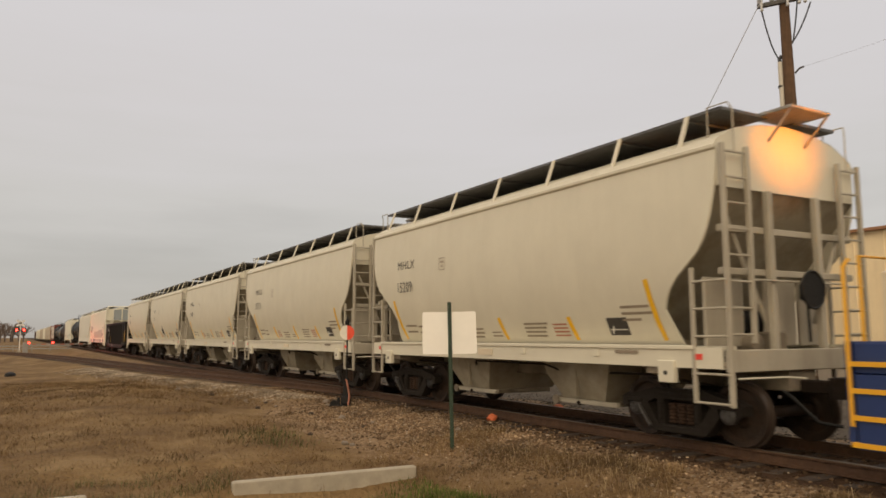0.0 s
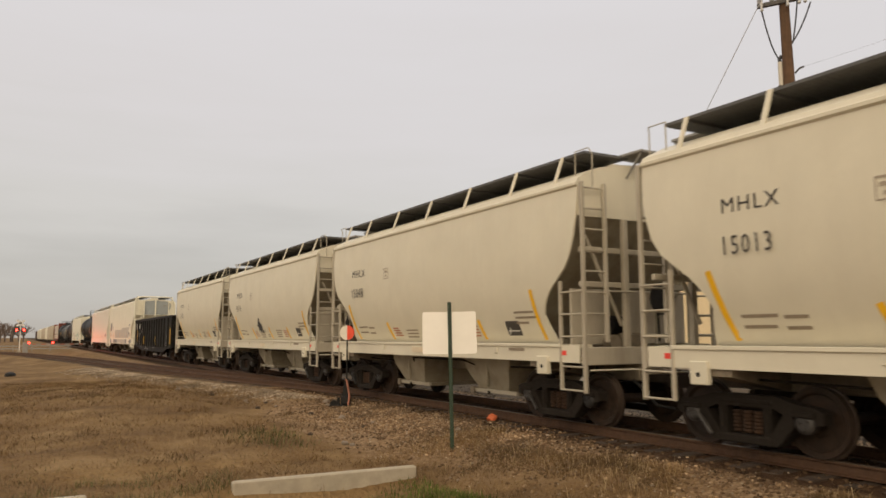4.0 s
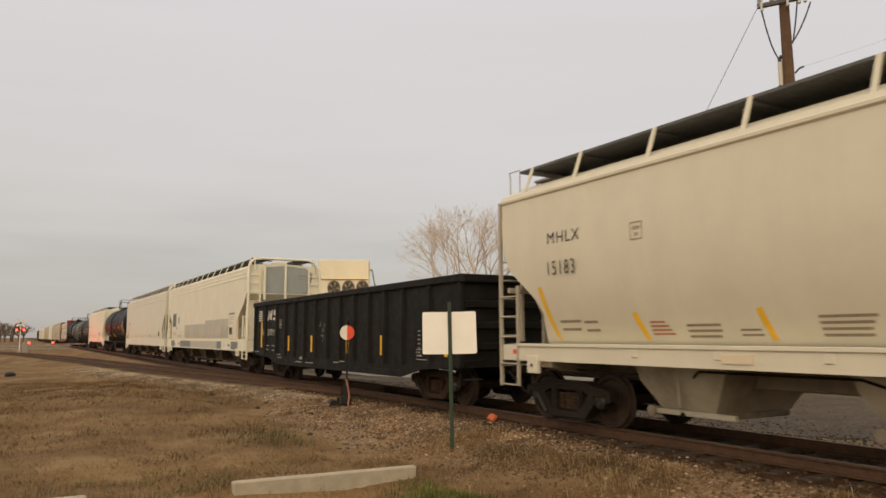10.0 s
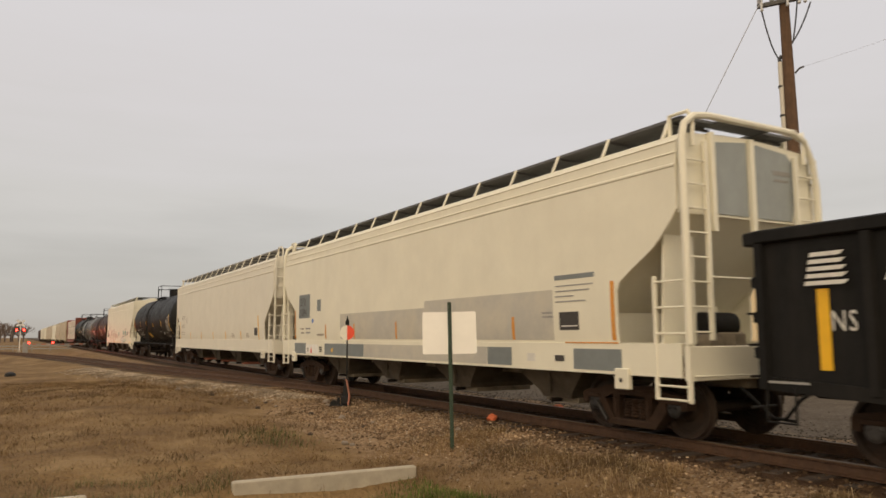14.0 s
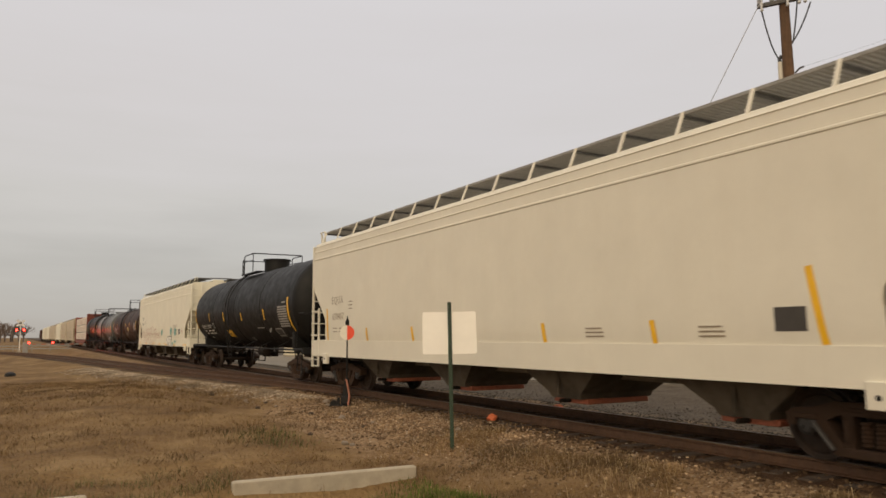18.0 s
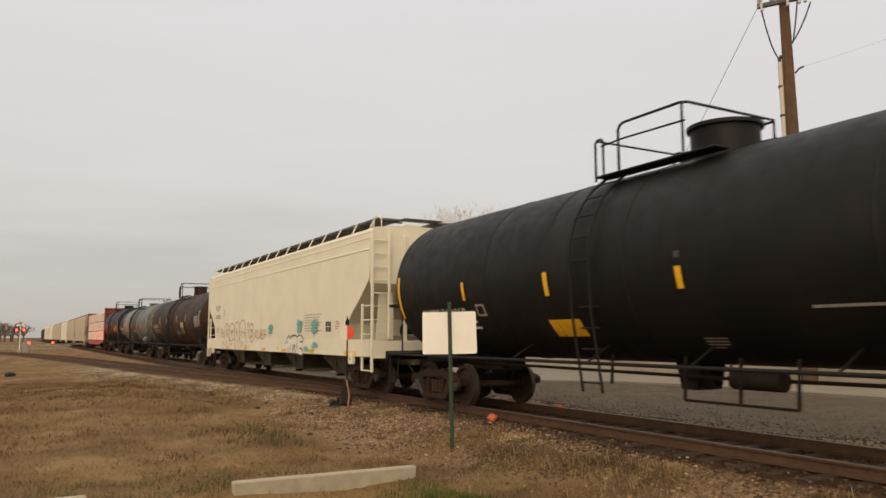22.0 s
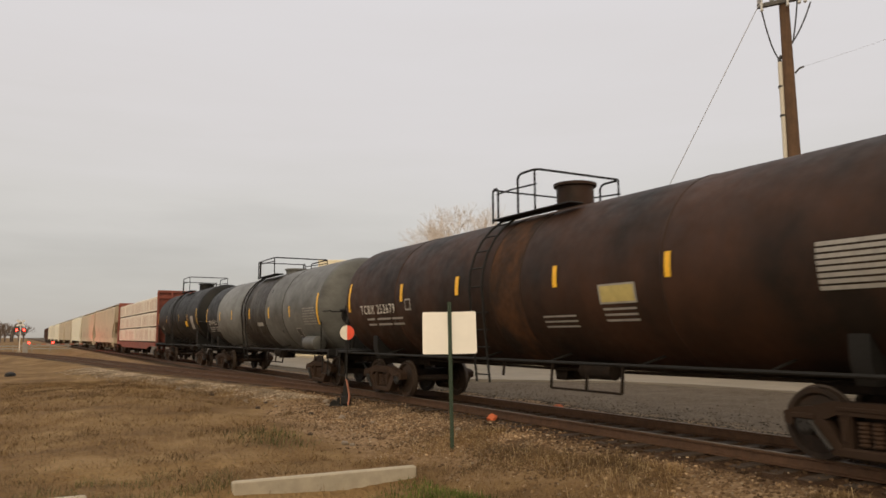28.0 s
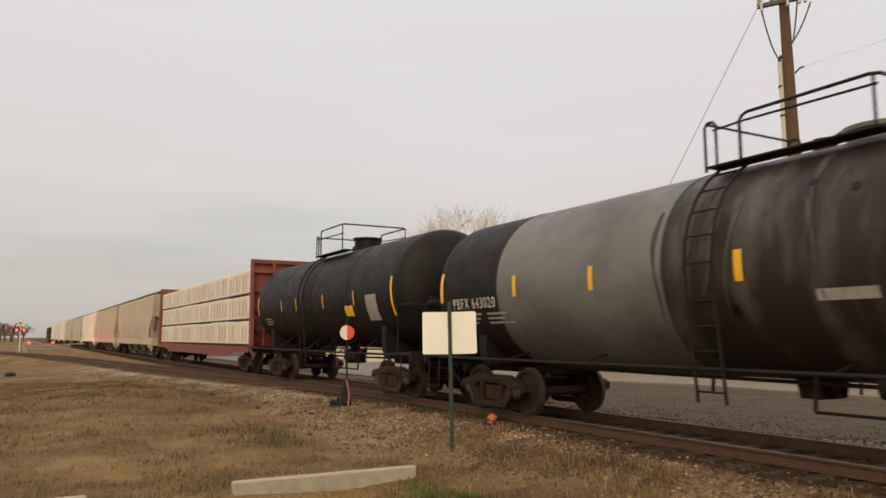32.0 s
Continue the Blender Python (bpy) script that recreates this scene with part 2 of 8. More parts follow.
    iron=material("black_cast_iron", (0.010, 0.0095, 0.009), 0.65, 0.0, spec=0.3, vary=0.2, scale=8),
    orange_paint=material("faded_orange_marker_paint", (0.62, 0.15, 0.055), 0.8, vary=0.2, scale=9),
    pole_wood=material("brown_pole_timber", (0.115, 0.065, 0.035), 0.9, vary=0.25, scale=3, dirt=(0.06, 0.035, 0.02), dirt_amount=0.7, dirt_scale=(9, 9, 0.6), bump=0.4, bump_scale=25),
    conduit=material("grey_plastic_conduit", (0.58, 0.54, 0.46), 0.5, vary=0.05, scale=5),
    porcelain=material("grey_porcelain", (0.52, 0.52, 0.52), 0.3, vary=0.08, scale=8),
    wire=material("black_cable", (0.03, 0.03, 0.033), 0.6, vary=0.1, scale=8),
    wire_grey=material("grey_guy_wire", (0.34, 0.33, 0.33), 0.5, 0.5, vary=0.1, scale=8),
    metal_yellow=material("cream_metal_siding", (0.82, 0.66, 0.41), 0.6, vary=0.06, scale=1.0, dirt=(0.62, 0.46, 0.26), dirt_amount=0.3, dirt_scale=STREAK),
    metal_dull=material("dull_grey_brown_siding", (0.36, 0.31, 0.25), 0.7, vary=0.08, scale=1.0, dirt=(0.22, 0.18, 0.14), dirt_amount=0.4, dirt_scale=STREAK),
    metal_white=material("ivory_metal_cladding", (0.70, 0.63, 0.47), 0.55, vary=0.05, scale=1.5),
    roof_rust=material("brown_sheet_roof", (0.30, 0.15, 0.07), 0.7, vary=0.15, scale=2),
    fan_dark=material("dark_fan_opening", (0.05, 0.042, 0.032), 0.7, vary=0.2, scale=6),
    bark=material("pale_bare_bark", (0.52, 0.42, 0.32), 0.9, vary=0.2, scale=4),
    far_twig=material("grey_far_twigs", (0.14, 0.105, 0.085), 0.95, vary=0.3, scale=0.8),
    white_paint=material("white_weathered_paint", (0.66, 0.64, 0.58), 0.6, vary=0.08, scale=3),
    signal_black=material("black_signal_housing", (0.02, 0.02, 0.02), 0.6, vary=0.1, scale=6),
    red_lamp=material("red_signal_lens", (1.0, 0.05, 0.03), 0.3, glow=9.0, vary=0.0),
)


# ---- mesh helpers ----
class Shape:
    """Collects vertices and faces of one mesh."""

    def __init__(self):
        self.v, self.f = [], []

    def add(self, verts, faces):
        n = len(self.v)
        self.v += [tuple(p) for p in verts]
        self.f += [tuple(i + n for i in q) for q in faces]
        return self

    def box(self, x0, x1, y0, y1, z0, z1):
        v = [(x, y, z) for z in (z0, z1) for y in (y0, y1) for x in (x0, x1)]
        return self.add(v, [(0, 2, 3, 1), (4, 5, 7, 6), (0, 1, 5, 4), (2, 6, 7, 3), (0, 4, 6, 2), (1, 3, 7, 5)])

    def bevel_box(self, x0, x1, y0, y1, z0, z1, b=0.02):
        v, f = [], []
        for z, i in ((z0, b), (z0 + b, 0), (z1 - b, 0), (z1, b)):
            for x, y in ((x0, y0), (x1, y0), (x1, y1), (x0, y1)):
                sxx, syy = (1 if x == x0 else -1), (1 if y == y0 else -1)
                v += [(x + sxx * (b + i * 0.6), y + syy * i, z), (x + sxx * i, y + syy * (b + i * 0.6), z)]
        ring = [1, 0, 2, 3, 5, 4, 6, 7]
        for k in range(3):
            for a in range(8):
                p, q = ring[a], ring[(a + 1) % 8]
                f.append((8 * k + p, 8 * k + q, 8 * k + 8 + q, 8 * k + 8 + p))
        f += [tuple(reversed(ring)), tuple(24 + r for r in ring)]
        return self.add(v, f)

    def prism(self, poly, axis, a, b):
        """poly: 2D outline in the two other axes (in order x, y, z), pushed from a to b along axis."""
        def put(p, c):
            return {"x": (c, p[0], p[1]), "y": (p[0], c, p[1]), "z": (p[0], p[1], c)}[axis]
        n = len(poly)
        v = [put(p, a) for p in poly] + [put(p, b) for p in poly]
        f = [tuple(range(n - 1, -1, -1)), tuple(range(n, 2 * n))] + [(i, (i + 1) % n, n + (i + 1) % n, n + i) for i in range(n)]
        return self.add(v, f)

    def cyl(self, p0, p1, r0, r1=None, n=12, caps=True):
        r1 = r0 if r1 is None else r1
        a, b = Vector(p0), Vector(p1)
        d = (b - a).normalized()
        u = d.orthogonal().normalized()
        w = d.cross(u)
        v = []
        for c, r in ((a, r0), (b, r1)):
            v += [c + r * (math.cos(2 * math.pi * k / n) * u + math.sin(2 * math.pi * k / n) * w) for k in range(n)]
        f = [(k, (k + 1) % n, n + (k + 1) % n, n + k) for k in range(n)]
        if caps:
            f += [tuple(range(n - 1, -1, -1)), tuple(range(n, 2 * n))]
        return self.add(v, f)

    def lathe(self, profile, origin, axis="y", n=24):
        """profile: (along axis, radius) pairs, closed at radius 0 where given."""
        v, f = [], []
        ox, oy, oz = origin
        for h, r in profile:
            for k in range(n):
                c, s = r * math.cos(2 * math.pi * k / n), r * math.sin(2 * math.pi * k / n)
                v.append({"y": (ox + c, oy + h, oz + s), "x": (ox + h, oy + c, oz + s), "z": (ox + c, oy + s, oz + h)}[axis])
        for j in range(len(profile) - 1):
            for k in range(n):
                f.append((j * n + k, j * n + (k + 1) % n, (j + 1) * n + (k + 1) % n, (j + 1) * n + k))
        f += [tuple(range(n)), tuple(range((len(profile) - 1) * n, len(profile) * n))]
        return self.add(v, f)

    def pipe(self, pts, r, n=6):
        """A round bar along a line of points; bends are mitred."""
        pts = [Vector(p) for p in pts]
        v, f = [], []
        ref = None
        for i, p in enumerate(pts):
            d = ((pts[i] - pts[i - 1]).normalized() if i else Vector()) + ((pts[i + 1] - pts[i]).normalized() if i + 1 < len(pts) else Vector())
            d = d.normalized() if d.length > 1e-6 else Vector((0, 0, 1))
            u = d.orthogonal() if ref is None else ref - d * ref.dot(d)
            u = u.normalized() if u.length > 1e-6 else d.orthogonal().normalized()
            ref = u
            w = d.cross(u)
            v += [p + r * (math.cos(2 * math.pi * k / n) * u + math.sin(2 * math.pi * k / n) * w) for k in range(n)]
        for i in range(len(pts) - 1):
            f += [(i * n + k, i * n + (k + 1) % n, (i + 1) * n + (k + 1) % n, (i + 1) * n + k) for k in range(n)]
        f += [tuple(range(n - 1, -1, -1)), tuple(range((len(pts) - 1) * n, len(pts) * n))]
        return self.add(v, f)

    def grid(self, rows):
        m = len(rows[0])
        v = [p for r in rows for p in r]
        f = [(i * m + k, i * m + k + 1, (i + 1) * m + k + 1, (i + 1) * m + k) for i in range(len(rows) - 1) for k in range(m - 1)]
        return self.add(v, f)

    def ribbon(self, pts, width, normal, closed=False):
        """A flat painted line of that width along points, lying across normal."""
        pts, nrm = [Vector(p) for p in pts], Vector(normal).normalized()
        n = len(pts)
        v, f = [], []
        for i, p in enumerate(pts):
            q = pts[(i + 1) % n] if closed or i + 1 < n else p
            o = pts[i - 1] if closed or i else p
            d = (q - o).normalized()
            side = nrm.cross(d) * width / 2
            v += [p - side, p + side]
        for i in range(n if closed else n - 1):
            j = (i + 1) % n
            f.append((2 * i, 2 * j, 2 * j + 1, 2 * i + 1))
        return self.add(v, f)

    def mesh(self, name, mat, smooth=35, fix=True):
        me = bpy.data.meshes.new(name)
        me.from_pydata(self.v, [], self.f)
        if fix:
            bm = bmesh.new()
            bm.from_mesh(me)
            bmesh.ops.recalc_face_normals(bm, faces=bm.faces)
            bm.to_mesh(me)
            bm.free()
        if smooth:
            me.polygons.foreach_set("use_smooth", [True] * len(me.polygons))
            me.set_sharp_from_angle(angle=radians(smooth))
        me.materials.append(MAT[mat])
        return me


def part(name, shape, mat, parent=None, label="", smooth=35, at=None, fix=True):
    """Links a Shape (or a finished mesh) as one mesh object under a thing or a part."""
    me = shape.mesh(name, mat, smooth, fix) if isinstance(shape, Shape) else shape
    ob = new(name, me)
    ob.parent = parent
    if at is not None:
        ob.matrix_basis = at
    if label:
        ob["label"] = label
    return ob


def thing(name, label, category, group="", kind="", at=None):
    ob = new(name)
    ob.empty_display_size = 0.2
    if at is not None:
        ob.matrix_basis = at
    return tagged(ob, label, category, group, kind)


def words(text, size, mat, parent, at, wide=1.0, name="lettering"):
    """Text as a flat mesh, lower left corner at the pose at, width factor wide, capital height about size."""
    cu = bpy.data.curves.new(name, "FONT")
    cu.body, cu.size, cu.extrude, cu.resolution_u = text, size / 0.72, 0.0, 2
    cu.offset, cu.space_character = 0.0, 1.16
    tmp = new(name, cu)
    me = bpy.data.meshes.new_from_object(tmp.evaluated_get(bpy.context.evaluated_depsgraph_get()))
    bpy.data.objects.remove(tmp)
    bpy.data.curves.remove(cu)
    me.transform(Matrix.Diagonal((wide, 1, 1, 1)))
    me.materials.clear()
    me.materials.append(MAT[mat])
    ob = new(name, me)
    ob.parent, ob.matrix_basis = parent, at
    return ob


def on_side(x, y, z):
    """Pose of writing on a side that faces the viewer (-y)."""
    return pose(x, y, z, 90, 0, 0)


# ---- ground ----
def smooth_step(a, b, v):
    t = min(1.0, max(0.0, (v - a) / (b - a)))
    return t * t * (3 - 2 * t)


SIDING = [(-19.0, 9.70), (-24.0, 9.15), (-30.0, 8.15), (-36.0, 7.15), (-44.0, 6.05), (-52.0, 5.15), (-61.0, 4.2), (-71.0, 2.85), (-82.0, 1.0), (-95.0, -1.5), (-130.0, -9.5), (-190.0, -24.0)]


def siding_y(x):
    """Middle of the diverging track at x (x below -19)."""
    for (x0, y0), (x1, y1) in zip(SIDING, SIDING[1:]):
        if x1 <= x <= x0:
            return y0 + (y1 - y0) * (x0 - x) / (x0 - x1)
    return SIDING[-1][1] if x < SIDING[-1][0] else TRACK_Y


def ground_z(x, y):
    """Height of the earth: flat roadbed under the tracks, a rough grass bank on the viewer's side."""
    bed = -0.20
    d = y - TRACK_Y
    if d < 0:
        z = bed - 0.22 * smooth_step(1.7, 4.4, -d)
    else:
        z = bed - 0.25 * smooth_step(1.8, 4.5, d)
    if y < 8.5 and x < -12:
        hump = math.exp(-((x + 23) / 9.0) ** 2 - ((y - 2.2) / 3.4) ** 2)
        z += 0.42 * hump
    z -= 0.36 * smooth_step(-10.15, -9.85, x) * smooth_step(-7.0, -8.6, x) * smooth_step(6.2, 3.2, y)
    if x < -19:
        s = abs(y - siding_y(x))
        k = smooth_step(4.0, 1.6, s)
        z = z * (1 - k) + (-0.20) * k
    away = smooth_step(1.6, 3.0, abs(d)) * (smooth_step(1.5, 3.0, abs(y - siding_y(x))) if x < -19 else 1.0)
    z += away * (0.09 * noise.noise((x * 0.45, y * 0.45, 0.0)) + 0.045 * noise.noise((x * 1.5, y * 1.5, 3.0)))
    return z


def ticks(lo, hi, fine_lo, fine_hi, fine, grow):
    out = []
    v = fine_lo
    while v < fine_hi:
        out.append(v)
        v += fine
    step, v = fine, fine_hi
    while v < hi:
        out.append(v)
        step *= grow
        v += step
    out.append(hi)
    step, v = fine, fine_lo
    low = []
    while v > lo:
        step *= grow
        v -= step
        low.append(max(lo, v))
    return list(reversed(low)) + out


def build_ground():
    xs, ys = ticks(-2500, 2500, -40, 4, 0.22, 1.09), ticks(-2500, 2500, -4, 15, 0.22, 1.10)
    rows = [[(x, y, ground_z(x, y)) for x in xs] for y in ys]
    me = Shape().grid(rows).mesh("ground", "straw", 80, fix=False)
    m = bpy.data.materials.new("dry_grass_and_gravel_earth")
    m.use_nodes = True
    nt = m.node_tree
    b = nt.nodes["Principled BSDF"]
    b.inputs["Roughness"].default_value = 0.95
    b.inputs["Specular IOR Level"].default_value = 0.15
    tc, sep = nt.nodes.new("ShaderNodeTexCoord"), nt.nodes.new("ShaderNodeSeparateXYZ")
    nt.links.new(tc.outputs["Object"], sep.inputs[0])

    def tex(sc, detail=8, r=0.65):
        t = nt.nodes.new("ShaderNodeTexNoise")
        t.inputs["Scale"].default_value, t.inputs["Detail"].default_value, t.inputs["Roughness"].default_value = sc, detail, r
        nt.links.new(tc.outputs["Object"], t.inputs["Vector"])
        return t.outputs["Fac"]

    def ramp_(sock, stops):
        r = nt.nodes.new("ShaderNodeValToRGB")
        for k, (at, rgb) in enumerate(stops):
            e = r.color_ramp.elements[k] if k < 2 else r.color_ramp.elements.new(at)
            e.position, e.color = at, (*rgb, 1)
        nt.links.new(sock, r.inputs["Fac"])
        return r.outputs["Color"]

    def calc(how, a, c, d=None):
        q = nt.nodes.new("ShaderNodeMath")
        q.operation = how
        for k, v in enumerate((a, c, d)):
            if v is None:
                continue
            if isinstance(v, (int, float)):
                q.inputs[k].default_value = v
            else:
                nt.links.new(v, q.inputs[k])
        return q.outputs[0]

    def range_(sock, lo, hi, a=0.0, c=1.0):
        r = nt.nodes.new("ShaderNodeMapRange")
        for k, v in enumerate((lo, hi, a, c)):
            r.inputs[k + 1].default_value = v
        nt.links.new(sock, r.inputs[0])
        return r.outputs[0]

    def blend(a, c, fac):
        x = nt.nodes.new("ShaderNodeMix")
        x.data_type = "RGBA"
        nt.links.new(a, x.inputs[6])
        nt.links.new(c, x.inputs[7])
        nt.links.new(fac, x.inputs[0])
        return x.outputs[2]

    grass = blend(ramp_(tex(0.5), [(0.37, (0.109, 0.064, 0.029)), (0.5, (0.182, 0.113, 0.051)), (0.60, (0.269, 0.179, 0.087))]),
                  ramp_(tex(14), [(0.3, (0.088, 0.053, 0.026)), (0.7, (0.262, 0.179, 0.090))]), range_(tex(3.1), 0.35, 0.65, 0.1, 0.5))
    vor = nt.nodes.new("ShaderNodeTexVoronoi")
    vor.inputs["Scale"].default_value = 17
    nt.links.new(tc.outputs["Object"], vor.inputs["Vector"])
    stones = blend(ramp_(vor.outputs["Color"], [(0.2, (0.155, 0.102, 0.063)), (0.6, (0.284, 0.199, 0.121)), (0.9, (0.428, 0.312, 0.202))]),
                   ramp_(tex(2.2), [(0.35, (0.168, 0.106, 0.055)), (0.7, (0.349, 0.227, 0.121))]), range_(tex(1.1), 0.3, 0.7, 0.1, 0.6))
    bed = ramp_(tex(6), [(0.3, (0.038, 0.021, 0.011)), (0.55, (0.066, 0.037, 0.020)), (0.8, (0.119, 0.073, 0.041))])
    lot = blend(ramp_(vor.outputs["Color"], [(0.2, (0.063, 0.050, 0.038)), (0.6, (0.099, 0.083, 0.065)), (0.9, (0.158, 0.135, 0.109))]),
                ramp_(tex(1.3), [(0.35, (0.069, 0.055, 0.042)), (0.7, (0.139, 0.115, 0.092))]), range_(tex(0.35), 0.3, 0.7, 0.2, 0.8))
    # how near the tracks: ballast along them, dark brown earth between the rails
    off = calc("ABSOLUTE", calc("ADD", sep.outputs["Y"], -TRACK_Y), 0.0)
    wob = range_(tex(0.8), 0.3, 0.7, -0.9, 0.9)
    near = range_(calc("ADD", off, wob), 3.4, 1.9)
    grav_far = range_(calc("ADD", sep.outputs["Y"], wob), 11.0, 12.0)
    # gravel spill round the switch stand
    dx, dy = calc("MULTIPLY_ADD", sep.outputs["X"], 0.16, 14.5 * 0.16), calc("MULTIPLY_ADD", sep.outputs["Y"], 0.52, -7.0 * 0.52)
    spill = range_(calc("ADD", calc("ADD", calc("MULTIPLY", dx, dx), calc("MULTIPLY", dy, dy)), calc("MULTIPLY", wob, 0.5)), 1.25, 0.55)
    gravel = calc("MAXIMUM", calc("MAXIMUM", near, grav_far), spill)
    col = blend(grass, stones, gravel)
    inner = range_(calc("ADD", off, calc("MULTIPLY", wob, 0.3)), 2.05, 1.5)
    col = blend(col, lot, range_(calc("ADD", sep.outputs["Y"], wob), 11.8, 14.5))
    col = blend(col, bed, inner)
    nt.links.new(col, b.inputs["Base Color"])
    bp = nt.nodes.new("ShaderNodeBump")
    bp.inputs["Strength"].default_value, bp.inputs["Distance"].default_value = 0.8, 0.05
    mixh = calc("ADD", calc("MULTIPLY", tex(11), 0.8), calc("MULTIPLY", vor.outputs["Distance"], 0.8))
    nt.links.new(mixh, bp.inputs["Height"])
    nt.links.new(bp.outputs[0], b.inputs["Normal"])
    me.materials.clear()
    me.materials.append(m)
    return tagged(new("ground", me), "dry brown grass and gravel beside the railway", "ground", kind="structure")


ground = build_ground()


# ---- railway track ----
RAIL_OUTLINE = [(-0.068, -0.17), (0.068, -0.17), (0.068, -0.158), (0.010, -0.140), (0.009, -0.045), (0.035, -0.036), (0.036, -0.008), (0.028, 0.0), (-0.028, 0.0), (-0.036, -0.008), (-0.035, -0.036), (-0.009, -0.045), (-0.010, -0.140), (-0.068, -0.158)]


def rail_mesh(line, used=True):
    rows = []
    for i, (x, y) in enumerate(line):
        x0, y0 = line[max(0, i - 1)]
        x1, y1 = line[min(len(line) - 1, i + 1)]
        d = Vector((x1 - x0, y1 - y0)).normalized()
        nx, ny = -d.y, d.x
        rows.append([(x + nx * u, y + ny * u, w) for u, w in RAIL_OUTLINE + RAIL_OUTLINE[:1]])
    me = Shape().grid(rows).mesh("rail", "rail", 30)
    me.materials.append(MAT["rail_top"])
    for p in me.polygons:
        if used and p.center.z > -0.012:
            p.material_index = 1
    return me


def offset_line(line, o):
    out = []
    for i, (x, y) in enumerate(line):
        x0, y0 = line[max(0, i - 1)]
        x1, y1 = line[min(len(line) - 1, i + 1)]
        d = Vector((x1 - x0, y1 - y0)).normalized()
        out.append((x - d.y * o, y + d.x * o))
    return out


track = thing("railway_track", "main railway track with brown rails on timber sleepers", "railway track", kind="structure")
for o in (-0.7525, 0.7525):
    part("rail", rail_mesh([(x, TRACK_Y + o) for x in (-900, -300, -100, -40, -10, 20, 120)]), "rail", track)
siding = thing("siding_track", "rusty diverging side track in gravel", "railway track", kind="structure")
side_line = [(x, y) for x, y in SIDING]
fine_line = []
for (x0, y0), (x1, y1) in zip(side_line, side_line[1:]):
    for k in range(4):
        fine_line.append((x0 + (x1 - x0) * k / 4, y0 + (y1 - y0) * k / 4))
fine_line.append(side_line[-1])
for _ in range(3):
    fine_line = [fine_line[0]] + [(b[0], (a[1] + 2 * b[1] + c[1]) / 4) for a, b, c in zip(fine_line, fine_line[1:], fine_line[2:])] + [fine_line[-1]]
for o in (-0.7525, 0.7525):
    part("rail", rail_mesh(offset_line(fine_line[2:], o), False), "rail", siding)

# ---- sign with two blank plates on a green post ----
SIGN = (-11.08, 6.50)


def sign():
    gx, gy = SIGN
    gz = ground_z(gx, gy)
    t = thing("track_sign", "two blank white sign plates on a dark green steel post", "sign", at=pose(gx, gy, 0, 0, -0.9, 60))
    top = 2.16
    u = [(-0.034, 0.022), (-0.034, 0.010), (-0.018, 0.010), (-0.014, -0.020), (0.014, -0.020), (0.018, 0.010), (0.034, 0.010), (0.034, 0.022), (0.010, 0.022), (0.006, -0.008), (-0.006, -0.008), (-0.010, 0.022)]
    post = part("post", Shape().prism(u, "z", gz - 0.3, top), "post_green", t, "dark green steel channel post")
    for k in range(18):
        part("bolt_hole", Shape().cyl((0, -0.0215, gz + 0.25 + k * 0.11), (0, -0.019, gz + 0.25 + k * 0.11), 0.006, n=8), "signal_black", post)
    for x0, x1, a in ((-0.49, 0.005, 0.6), (0.040, 0.475, -0.6)):
        plate = Shape()
        r, z0, z1 = 0.03, 1.265, 1.99
        pts = []
        for cx, cz, s in ((x1 - r, z1 - r, 0), (x0 + r, z1 - r, 90), (x0 + r, z0 + r, 180), (x1 - r, z0 + r, 270)):
            pts += [(cx + r * math.cos(radians(s + q)), cz + r * math.sin(radians(s + q))) for q in (0, 30, 60, 90)]
        plate.prism(pts, "y", 0.026, 0.030)
        part("sign_plate", plate, "sign_white", t, "blank white sign plate", at=pose(0, 0, 0, 0, a, 0))
    for z in (1.40, 1.85):
        part("bolt", Shape().cyl((0, -0.02, z), (0, -0.032, z), 0.012, n=6), "cap", t)
    return t


sign()

# ---- switch stand with a round target ----
STAND = (-18.19, 7.39)


